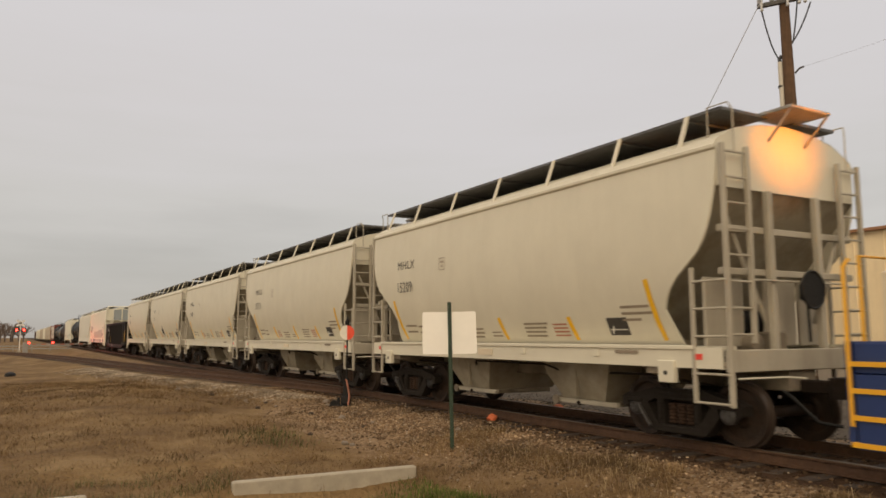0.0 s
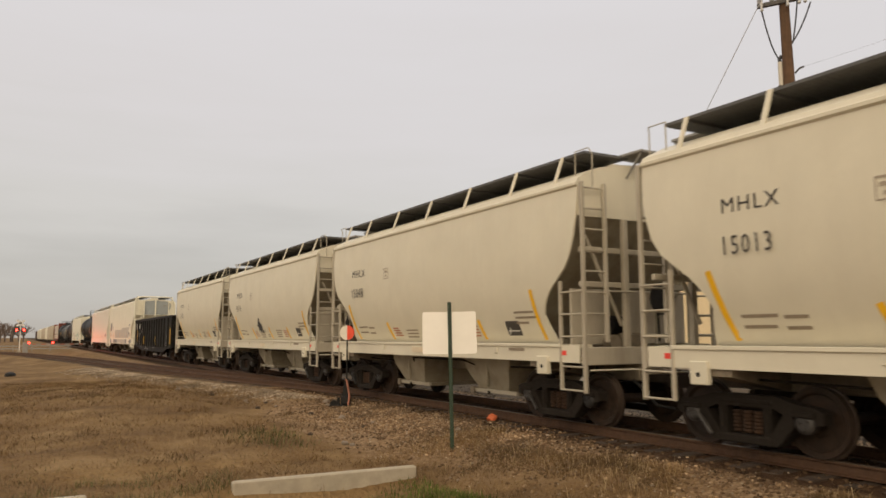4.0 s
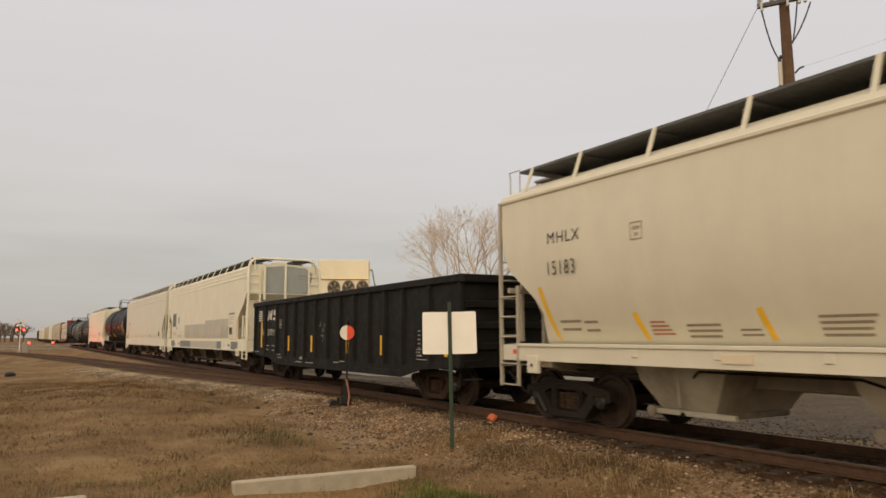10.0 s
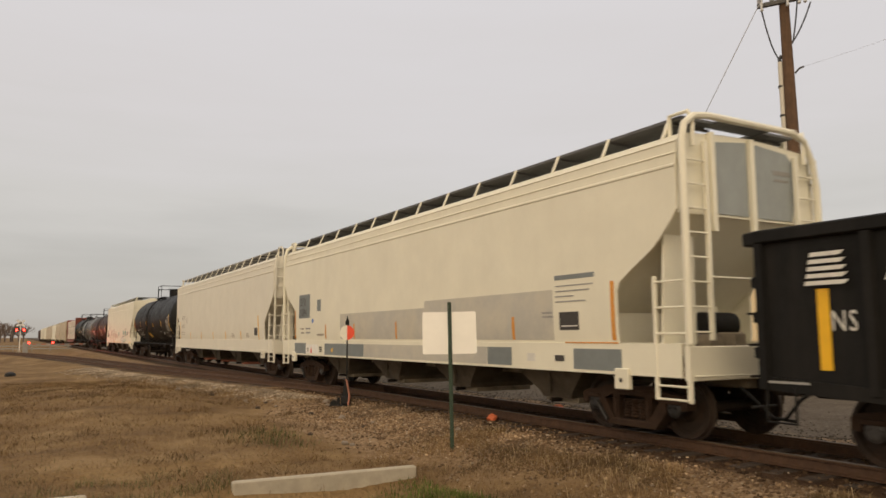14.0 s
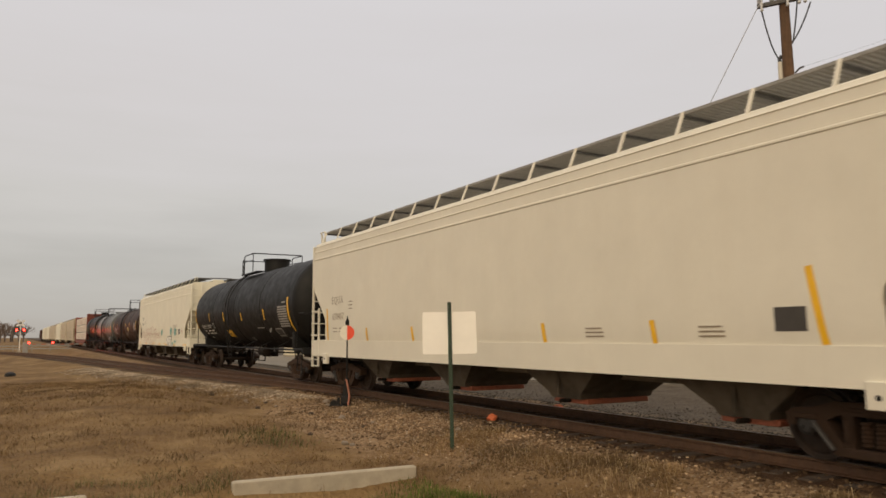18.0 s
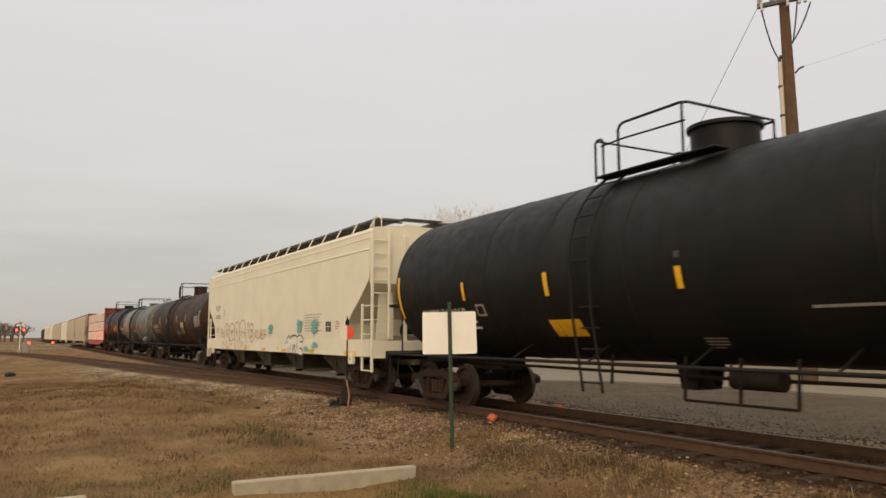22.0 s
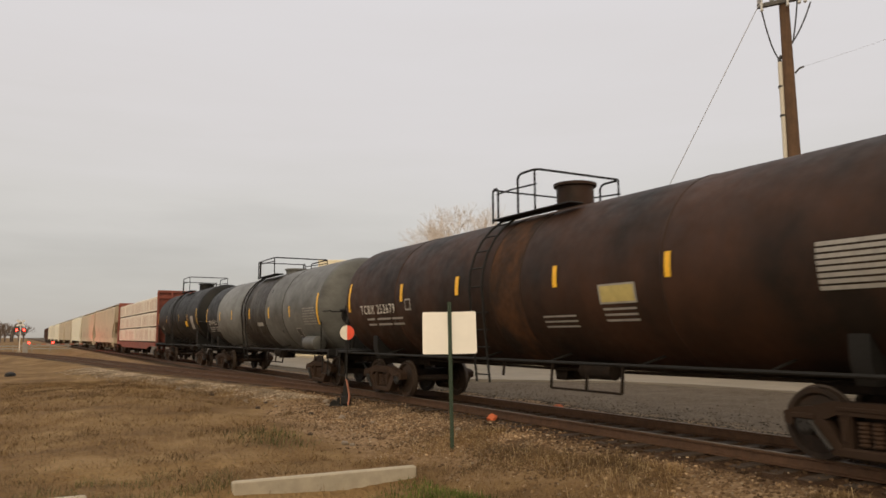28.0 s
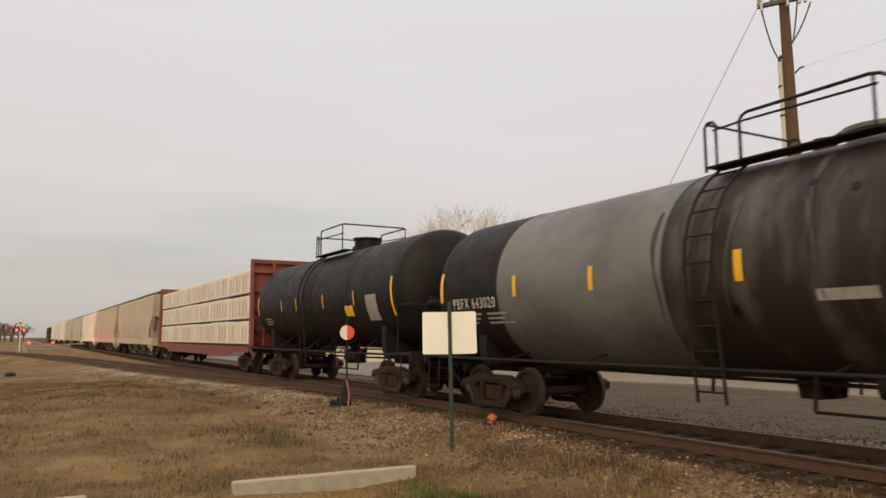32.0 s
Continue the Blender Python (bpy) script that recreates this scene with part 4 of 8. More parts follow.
TRUCK = truck_meshes()


def add_trucks(car, places, rusty=True):
    for x in places:
        tr = part("truck", TRUCK["bolster"], "", car, "", at=pose(x, 0, 0))
        for s in (-1, 1):
            part("side_frame", TRUCK["side_rust" if rusty else "side"], "", tr, "", at=pose(0, s * 1.02, 0, 0, 0, 0 if s < 0 else 180))
            for x in (-0.17, 0.0, 0.17):
                part("spring", TRUCK["springs"], "", tr, "", at=pose(x, s * 1.02, 0))
        part("brake_beam", TRUCK["brake"], "", tr)
        out = 1 if places[-1] == tr.matrix_basis.translation.x else -1
        # added pale bar: stands in for the bright highlight along the frame's diagonal
        part("brake_rod", TRUCK["rod"], "", tr, "pale grey bar in place of the frame highlight", at=pose(out * 0.62, -1.18, 0.34, 0, out * 40, 0))
        for s in (-1, 1):
            ws = part("wheelset", TRUCK["wheelset"], "", tr, "", at=pose(s * BASE / 2, 0, R_WHEEL))
            WHEELSETS.append((ws, s * BASE / 2))


def coupler(car, x, s, reach, mat="steel_dark"):
    """Coupler with knuckle and air hose at the car's end x, pointing along s."""
    sh = Shape()
    a, b = sorted((x - s * 0.5, x + s * (reach - 0.26)))
    sh.bevel_box(a, b, -0.09, 0.09, 0.76, 0.94, 0.015)
    q = x + s * (reach - 0.24)
    head = [(q, -0.14), (q + s * 0.10, -0.19), (q + s * 0.28, -0.16), (q + s * 0.24, -0.06), (q + s * 0.14, 0.0), (q + s * 0.20, 0.16), (q + s * 0.05, 0.18), (q, 0.12)]
    sh.prism(head, "z", 0.71, 0.99)
    part("coupler", sh, mat, car)
    hose = [(x - s * 0.05, -0.42, 0.80), (x + s * 0.12, -0.42, 0.70), (x + s * (reach * 0.6), -0.34, 0.40), (x + s * (reach - 0.02), -0.20, 0.36)]
    part("air_hose", Shape().pipe(hose, 0.025, 6), "iron", car)


def ladder(car, name, p0, p1, z0, z1, mat, step=0.42, wide=0.06, base=None, depth=0.045):
    """Ladder between two uprights at p0 and p1 (x, y), from z0 to z1."""
    (x0, y0), (x1, y1) = p0, p1
    lad = part(name, Shape().bevel_box(x0 - depth, x0 + depth, y0 - wide / 2, y0 + wide / 2, z0, z1, 0.008), mat, car)
    part("upright", Shape().bevel_box(x1 - depth, x1 + depth, y1 - wide / 2, y1 + wide / 2, z0 if base is None else base, z1, 0.008), mat, lad)
    z = (z0 if base is None else base) + 0.12
    while z < z1 - 0.05:
        part("rung", Shape().cyl((x0, y0, z), (x1, y1, z), 0.017, n=8), mat, lad)
        z += step
    return lad


def interp(pairs, z):
    """pairs: (z, value) in rising z."""
    if z <= pairs[0][0]:
        return pairs[0][1]
    for (z0, a), (z1, b) in zip(pairs, pairs[1:]):
        if z <= z1:
            return a + (b - a) * (z - z0) / (z1 - z0)
    return pairs[-1][1]


ROUND_SIDE = [(1.20, 1.40), (1.29, 1.55), (1.40, 1.80), (1.495, 2.10), (1.56, 2.40), (1.60, 2.75), (1.615, 3.05), (1.612, 3.40), (1.595, 3.75), (1.565, 4.13), (1.60, 4.16), (1.60, 4.20), (1.575, 4.22), (1.55, 4.28)]
FLAT_SIDE = [(1.565, 1.44), (1.585, 1.60), (1.595, 1.85), (1.60, 2.10), (1.60, 2.40), (1.60, 2.70), (1.60, 3.00), (1.60, 3.40), (1.60, 4.03), (1.615, 4.04), (1.615, 4.06), (1.585, 4.08), (1.585, 4.22), (1.60, 4.235), (1.56, 4.26), (1.56, 4.40), (1.575, 4.415), (1.53, 4.44), (1.50, 4.50)]


def make_hopper(spec):
    """Covered hopper car; returns its base and its side outline."""
    L, mat = spec["half"], spec["paint"]
    sec, cut = spec["section"], spec["cut"]
    z_sill0, z_sill1 = spec["sill"]
    trim = spec.get("trim", mat)
    car = thing(spec["name"], spec["label"], "hopper car", "freight cars of the train")

    def side_y(z):
        return interp([(zz, yy) for yy, zz in sec], z)

    def cut_x(z):
        return interp(cut, z)
    eave_y, eave_z = sec[-1]
    dense = []
    for (y0, z0), (y1, z1) in zip(sec, sec[1:]):
        k = max(1, int((z1 - z0) / 0.12)) if z0 < 3.6 else 1
        dense += [(y0 + (y1 - y0) * i / k, z0 + (z1 - z0) * i / k) for i in range(k)]
    dense.append(sec[-1])
    for s in (-1, 1):
        rows = []
        for y, z in dense:
            e = cut_x(z)
            rows.append([(-e + 2 * e * k / 20, s * y, z) for k in range(21)])
        ob = part("side_sheet", Shape().grid(rows), mat, car, smooth=25)
        m = ob.modifiers.new("thickness", "SOLIDIFY")
        m.thickness, m.offset, m.use_rim = 0.016, 0.0, False
        # turned edge of the sheet along each end
        for q in (-1, 1):
            lip = Shape().grid([[(q * (cut_x(z) + e), s * (y - d), z) for e, d in ((0.0, -0.010), (0.006, 0.0), (0.0, 0.035))] for y, z in dense])
            part("sheet_edge", lip, mat, car, smooth=20, fix=False)
        # welded seams down the side
        for x in spec["seams"]:
            line = [(x, s * (side_y(z) + 0.003), z) for z in [1.5 + 0.12 * k for k in range(23)] if z < sec[-6][1] and abs(x) < cut_x(z)]
            part("weld_seam", Shape().ribbon(line, 0.014, (0, s, 0)), "letter_faint" if spec.get("seam_marks") else mat, car, smooth=0, fix=False)
    # roof
    peak = spec["peak"]
    prof = [(-1.0, eave_z), (-0.93, eave_z + 0.06), (-0.7, eave_z + (peak - eave_z) * 0.62), (-0.35, eave_z + (peak - eave_z) * 0.9), (0, peak), (0.35, eave_z + (peak - eave_z) * 0.9), (0.7, eave_z + (peak - eave_z) * 0.62), (0.93, eave_z + 0.06), (1.0, eave_z)]
    part("roof", Shape().grid([[(x, y * eave_y, z) for x in (-L, -L / 2, 0, L / 2, L)] for y, z in prof]), mat, car, smooth=40)
    # end sheets: upright at the top, then sloping in over the truck
    for s in (-1, 1):
        zt = spec["end_z"]
        xe = L - 0.04
        knee = spec.get("knee", 1.5)
        pts = [(xe, eave_z - 0.02), (xe, zt), (xe - spec["slope"] * 0.5, (zt + knee) / 2), (xe - spec["slope"], knee), (xe - spec["slope"], 1.15)]
        pts = [(x, z) for (xa, za), (xb, zb) in zip(pts, pts[1:]) for x, z in [(xa + (xb - xa) * q / 4, za + (zb - za) * q / 4) for q in range(4)]] + [pts[-1]]
        rows = [[(s * x, y * (side_y(z) - 0.015), z) for y in (-1, -0.5, 0, 0.5, 1)] for x, z in pts]
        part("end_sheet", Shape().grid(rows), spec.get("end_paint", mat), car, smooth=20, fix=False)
        gable = [(y * eave_y, z) for y, z in prof] + [(1.56, zt), (-1.56, zt)]
        part("end_gable", Shape().prism(gable, "x", *sorted((s * (L - 0.03), s * (L - 0.005)))), spec.get("gable_paint", mat), car)
        # side flanges behind the ladders, posts and beams across the end
        for y in (() if spec.get("end_panel") else (-0.55, 0.55)):
            part("end_post", Shape().bevel_box(*sorted((s * (L - 0.03), s * (L + 0.07))), y - 0.055, y + 0.055, 1.25, spec["post_top"], 0.012), trim, car)
        if spec["beams"]:
            for z in spec["beams"]:
                part("end_beam", Shape().bevel_box(*sorted((s * (L - 0.12), s * (L - 0.035))), -1.5, 1.5, z - 0.05, z + 0.05, 0.012), trim, car)
            for y in (-1.0, 1.0):
                part("brace", Shape().pipe([(s * (L - 0.1), y * 0.55, spec["beams"][0] - 0.7), (s * (L - 0.1), y * 1.35, spec["beams"][-1] + 0.25)], 0.035, 6), trim, car)
        if spec.get("web") and s > 0:
            for ya, yb in ((-1.40, -0.58), (-0.10, 0.62), (0.72, 1.40)):
                part("end_web", Shape().bevel_box(*sorted((s * (L - 0.50), s * (L - 0.44))), ya, yb, z_sill1, spec["beams"][0] - 0.05, 0.015), trim, car)
            part("end_grab", Shape().cyl((s * (L + 0.10), -1.06, spec["beams"][0] - 0.12), (s * (L + 0.10), 1.06, spec["beams"][0] - 0.12), 0.017, n=8), trim, car)
        if spec.get("gusset"):
            wide = spec.get("gusset_w", (-1.12, -0.70))
            if s < 0:
                wide = (-1.16, -1.04)
            for q in ((1, -1) if s > 0 else (1,)):
                ya, yb = sorted((q * wide[0], q * wide[1]))
                part("end_gusset", Shape().prism([(ya - (0.10 if q > 0 else 0.0), z_sill1), (yb + (0.0 if q > 0 else 0.10), z_sill1), (yb, zt - 0.02), (ya, zt - 0.02)], "x", *sorted((s * (L - 0.42), s * (L - 0.38)))), mat, car)
            part("bolster_web", Shape().prism([(-0.62, z_sill1), (0.62, z_sill1), (0.40, 2.05), (-0.40, 2.05)], "x", *sorted((s * (L - 1.10), s * (L - 1.04)))), mat, car)
            part("end_grab", Shape().cyl((s * (L + 0.09), -1.06, 2.42), (s * (L + 0.09), 1.06, 2.42), 0.017, n=8), trim, car)
        if spec.get("end_panel"):
            xa, xb = sorted((s * (L - 0.004), s * (L + 0.012)))
            z0, z1 = zt + 0.04, eave_z + 0.02
            for poly in ([(-0.78, z0), (-0.02, z0), (-0.02, z1 + 0.05), (-0.78, z1 - 0.03)], [(0.10, z0), (1.02, z0), (1.22, z0 + 0.62), (1.26, z1 - 0.25), (0.95, z1 - 0.02), (0.10, z1 + 0.05)]):
                part("end_panel", Shape().prism(poly, "x", xa, xb), spec["end_panel"], car, "blue-grey end panel")
            for y in (-0.86, 0.04):
                part("panel_post", Shape().bevel_box(*sorted((s * (L - 0.004), s * (L + 0.09))), y - 0.045, y + 0.045, zt - 0.25, eave_z + 0.12, 0.01), mat, car)
            hoop = [(s * (L + 0.12), -1.56, z_sill1), (s * (L + 0.12), -1.56, 4.45), (s * (L + 0.12), -1.50, 4.66), (s * (L + 0.12), -1.30, 4.80), (s * (L + 0.12), -1.0, 4.84), (s * (L + 0.12), 1.0, 4.84), (s * (L + 0.12), 1.28, 4.74), (s * (L + 0.12), 1.48, 4.40), (s * (L + 0.12), 1.56, 3.95), (s * (L + 0.12), 1.56, z_sill1)]
            part("end_hoop", Shape().pipe(hoop, 0.055, 8), mat, car, "bent cream tube round the car end")
            part("end_stencil", Shape().box(*sorted((s * (L + 0.013), s * (L + 0.016))), 0.62, 0.98, 4.02, 4.06).box(*sorted((s * (L + 0.013), s * (L + 0.016))), 0.60, 1.02, 4.12, 4.20), "grating_pale", car)
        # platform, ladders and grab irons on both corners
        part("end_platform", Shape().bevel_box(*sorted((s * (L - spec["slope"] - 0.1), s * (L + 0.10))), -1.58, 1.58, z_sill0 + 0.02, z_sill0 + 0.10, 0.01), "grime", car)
        part("end_sill", Shape().bevel_box(*sorted((s * (L + 0.02), s * (L + 0.12))), -1.59, 1.59, z_sill0 - 0.04, z_sill1 - 0.03, 0.012), trim, car)
        for y in (-1, 1):
            ladder(car, "end_ladder", (s * (L + 0.09), y * 1.56), (s * (L + 0.09), y * 1.06), 0.62 if y < 0 else 1.3, spec["ladder_top"], trim, 0.36, 0.065, base=z_sill1 + 0.05, depth=0.035)
            px = s * (L - 0.50)
            post = part("corner_post", Shape().bevel_box(px - 0.03, px + 0.03, y * 1.585 - 0.03, y * 1.585 + 0.03, 0.64, spec["grab_top"], 0.008), trim, car)
            for z in (0.66, 1.05 if z_sill0 > 1.0 else 0.85) + tuple(z_sill1 + 0.15 + 0.38 * k for k in range(3)):
                part("grab_iron", Shape().cyl((px, y * 1.60, z), (s * (L + 0.09), y * 1.60, z), 0.017, n=8), trim, post)
        coupler(car, s * (L + 0.05), s, spec["reach"])
        # brake gear and small fittings on the end
        if s > 0:
            part("brake_reservoir", Shape().lathe([(-0.42, 0.10), (-0.36, 0.2), (0.36, 0.2), (0.42, 0.10)], (L - 0.95, 0.25, 1.75), "y", 16), "iron", car, "black brake reservoir")
            wy, wz = (0.15, 2.22) if spec.get("web") else (0.75, 2.2)
            part("brake_wheel", Shape().lathe([(0, 0.27), (0.02, 0.29), (0.04, 0.27), (0.02, 0.25)], (L + 0.16, wy, wz), "x", 20).box(L + 0.165, L + 0.175, wy - 0.25, wy + 0.25, wz - 0.015, wz + 0.015).box(L + 0.165, L + 0.175, wy - 0.015, wy + 0.015, wz - 0.25, wz + 0.25), "iron" if spec.get("web") else "grime", car)
            if spec.get("web"):
                part("brake_gear", Shape().bevel_box(L + 0.02, L + 0.15, wy - 0.14, wy + 0.08, wz - 0.16, wz + 0.12, 0.04).cyl((L + 0.08, wy, wz - 0.2), (L + 0.08, wy + 0.02, wz - 0.75), 0.02, n=6), "iron", car, "black handbrake gear housing")
            part("brake_cylinder", Shape().cyl((L - 0.75, -0.55, 1.45), (L - 0.25, -0.55, 1.45), 0.14, n=14), "grime", car)
            part("valve_box", Shape().bevel_box(L - 0.55, L - 0.2, -0.25, 0.05, 1.25, 1.62, 0.03), "grime", car)
        part("uncoupling_lever", Shape().pipe([(s * (L + 0.15), -1.5, 1.0), (s * (L + 0.2), -0.6, 1.0), (s * (L + 0.3), -0.3, 0.98)], 0.014, 6), mat, car)
    # side sills
    for s in (-1, 1):
        y0 = s * 1.60
        sill = [(y0, z_sill0), (y0, z_sill1), (y0 - s * 0.30, z_sill1 + 0.015), (y0 - s * 0.30, z_sill1 - 0.03), (y0 - s * 0.03, z_sill1 - 0.04), (y0 - s * 0.03, z_sill0 + 0.03), (y0 - s * 0.12, z_sill0 + 0.03), (y0 - s * 0.12, z_sill0)]
        part("side_sill", Shape().prism(sill, "x", -L + 0.02, L - 0.02), mat, car)
        if spec.get("lip"):
            part("sill_lip", Shape().bevel_box(-L + 0.5, L - 0.5, *sorted((y0 - s * 0.02, y0 + s * 0.028)), z_sill1 - 0.035, z_sill1 + 0.025, 0.008), mat, car)
            for x in (-2.06, -0.5, 1.08, 3.1):
                part("sill_bracket", Shape().bevel_box(x - 0.06, x + 0.06, *sorted((y0, y0 + s * 0.02)), z_sill0 + 0.12, z_sill1 - 0.05, 0.006), mat, car)
        for x in spec["pads"]:
            pad = part("jacking_pad", Shape().bevel_box(x - 0.15, x + 0.15, y0 - 0.05, y0 + 0.05, z_sill0 - 0.22, z_sill0 + 0.10, 0.012), mat, car)
            part("pad_hole", Shape().cyl((x, y0 + s * 0.051, z_sill0 - 0.08), (x, y0 + s * 0.054, z_sill0 - 0.08), 0.035, n=10), "iron", pad)
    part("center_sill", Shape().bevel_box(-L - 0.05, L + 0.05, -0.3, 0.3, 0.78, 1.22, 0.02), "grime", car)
    for x in spec["trucks"]:
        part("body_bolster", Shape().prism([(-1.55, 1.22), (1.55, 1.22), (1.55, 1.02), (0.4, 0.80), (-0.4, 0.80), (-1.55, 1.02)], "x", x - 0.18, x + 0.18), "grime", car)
    # discharge bays
    for x, top, bot in spec["bays"]:
        v = []
        for hx, hy, z in ((top, 1.10, 1.30), (top * 0.55 + bot * 0.5, 1.04, 0.85), (bot * 1.1, 0.90, 0.52), (bot, 0.86, 0.42)):
            v.append([(x - hx, -hy, z), (x + hx, -hy, z), (x + hx, hy, z), (x - hx, hy, z), (x - hx, -hy, z)])
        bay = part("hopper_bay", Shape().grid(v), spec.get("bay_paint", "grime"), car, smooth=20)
        part("outlet_gate", Shape().bevel_box(x - bot - 0.06, x + bot + 0.06, -0.75, 0.75, 0.33, 0.425, 0.015), spec.get("gate_paint", "grime"), bay)
        part("gate_crank", Shape().cyl((x, -1.0, 0.38), (x, -0.76, 0.38), 0.04, n=10), "steel_dark", bay)
        if spec.get("web"):
            part("gate_frame", Shape().bevel_box(x - bot - 0.12, x + bot + 0.42, -0.98, -0.90, 0.36, 0.44, 0.01), trim, bay, "pale dirty outlet gate frame")
            part("outlet_pipe", Shape().cyl((x - 0.62, -0.99, 0.40), (x - 0.62, -0.72, 0.40), 0.065, n=14).cyl((x - 0.62, -1.02, 0.40), (x - 0.62, -0.99, 0.40), 0.085, n=14), "grime", bay, "grimy discharge pipe with a cap")
        part("bay_rib", Shape().prism([(x - 0.03, 1.28), (x + 0.03, 1.28), (x + 0.03, 0.5), (x - 0.03, 0.5)], "y", -1.06, -1.00), spec.get("bay_paint", "grime"), bay)
    part("brake_pipe", Shape().pipe([(-L + 1, -1.0, 0.98), (-1.5, -1.0, 0.92), (-1.2, -1.2, 1.05), (1.2, -1.2, 1.05), (1.5, -1.0, 0.92), (L - 1, -1.0, 0.98)], 0.02, 6), "steel_dark", car)
    # roof walk with brackets, hatches
    rz = spec["walk_z"]
    for s in (-1, 1):
        a, b = sorted((s * spec["walk_y"][0], s * spec["walk_y"][1]))
        board = Shape()
        n_slat = int((2 * L - 0.3) / 0.10)
        xs = []
        for k in range(n_slat):
            xs += [-L + 0.25 + 0.10 * k, -L + 0.25 + 0.10 * k + spec.get("slat", 0.07)]
        ys = (a, a + 0.035, b - 0.035, b)
        m4 = len(ys)
        board.v = [(x, y, rz - 0.02) for x in xs for y in ys]
        for k in range(len(xs) - 1):
            for j in (0, 1, 2):
                if j != 1 or k % 2 == 0:
                    board.f.append((k * m4 + j, (k + 1) * m4 + j, (k + 1) * m4 + j + 1, k * m4 + j + 1))
        walk_part = part("roof_walk", board, spec.get("walk_paint", "grating"), car, "steel grating roof walk", smooth=0, fix=False)
        th = walk_part.modifiers.new("thickness", "SOLIDIFY")
        th.thickness, th.offset = 0.045, 0.0
        n = spec["brackets"]
        for x in spec.get("bracket_x") or [-L + 0.35 + k * (2 * L - 0.7) / n for k in range(n + 1)]:
            yo, bw = s * (spec["walk_y"][1] + 0.012), spec.get("bracket_w", 0.028)
            part("walk_bracket", Shape().add([(x - bw, s * (eave_y - 0.02), eave_z), (x + bw, s * (eave_y - 0.02), eave_z), (x + bw, yo, rz), (x - bw, yo, rz), (x - bw, s * (eave_y - 0.05), eave_z), (x + bw, s * (eave_y - 0.05), eave_z), (x + bw, yo - s * 0.03, rz), (x - bw, yo - s * 0.03, rz)], [(0, 1, 2, 3), (7, 6, 5, 4), (0, 4, 5, 1), (1, 5, 6, 2), (2, 6, 7, 3), (3, 7, 4, 0)]), mat, walk_part)
            part("cross_strut", Shape().box(x - 0.03, x + 0.03, *sorted((yo, s * 0.45)), rz - 0.09, rz - 0.052), "grating", walk_part)
    part("hatch", Shape().prism([(-0.30, peak - 0.03), (0.30, peak - 0.03), (0.30, peak + 0.10), (0.24, peak + 0.15), (-0.24, peak + 0.15), (-0.30, peak + 0.10)], "x", -L + 0.6, L - 0.6), mat, car, "long roof hatch")
    for s in (-1, 1):
        a, b = sorted((s * (L - 0.35), s * (L + 0.22)))
        if spec.get("web"):
            cross = Shape().bevel_box(*sorted((s * (L - 0.30), s * (L + 0.42))), -0.46, 0.46, rz - 0.02, rz + 0.03, 0.008)
            for y in (-0.42, 0.42):
                cross.pipe([(s * (L - 0.01), y, rz - 0.42), (s * (L + 0.38), y, rz - 0.03)], 0.02, 6)
        else:
            cross = Shape().bevel_box(a, b - 0.10 if s > 0 else b, -0.60, 0.60, rz - 0.03, rz, 0.008)
        part("end_crosswalk", cross, "grating_pale" if spec.get("web") else spec.get("walk_paint", "grating"), car)
        for y in (-1, 1):
            part("roof_grab", Shape().pipe([(s * (L - 0.3), y * 1.35, eave_z + 0.05), (s * (L - 0.3), y * 1.35, rz + 0.02), (s * (L + 0.05), y * 1.35, rz + 0.02), (s * (L + 0.09), y * 1.3, rz - 0.08), (s * (L + 0.09), y * 1.3, spec["ladder_top"] - 0.1)], spec.get("grab_r", 0.016), 8), trim, car)
    add_trucks(car, spec["trucks"], not spec.get("web"))
    return car, side_y


def nudge(car, built, dx):
    """Moves all that was added to a car after built along it."""
    for ob in car.children:
        if ob not in built:
            ob.location.x += dx


def stripe(car, x, z0, z1, side_y, mat="yellow", wide=0.10, lean=0.0):
    line = [(x - lean * k / 6, -(side_y(z0 + (z1 - z0) * k / 6) + 0.0165), z0 + (z1 - z0) * k / 6) for k in range(7)]
    part("reflector_strip", Shape().ribbon(line, wide, (0, 1, 0.0)), mat, car, smooth=0, fix=False)


def bars(car, x, z, side_y, lines, mat, h=0.035, gap=0.07, name="small_print"):
    """Unreadable small print as plain bars; lines: list of bar lengths."""
    sh = Shape()
    for k, w in enumerate(lines):
        zz = z - k * gap
        y0, y1 = -(side_y(zz) + 0.0145), -(side_y(zz + h) + 0.0145)
        sh.add([(x, y0, zz), (x + w, y0, zz), (x + w, y1, zz + h), (x, y1, zz + h)], [(0, 1, 2, 3)])
    part(name, sh, mat, car, smooth=0, fix=False)


def patch(car, x0, x1, z0, z1, side_y, mat, name="paint_patch", lift=0.012):
    n = 6
    rows = [[(x0 + (x1 - x0) * i / 4, -(side_y(z0 + (z1 - z0) * k / n) + lift), z0 + (z1 - z0) * k / n) for i in range(5)] for k in range(n + 1)]
    return part(name, Shape().grid(rows), mat, car, smooth=40, fix=False)


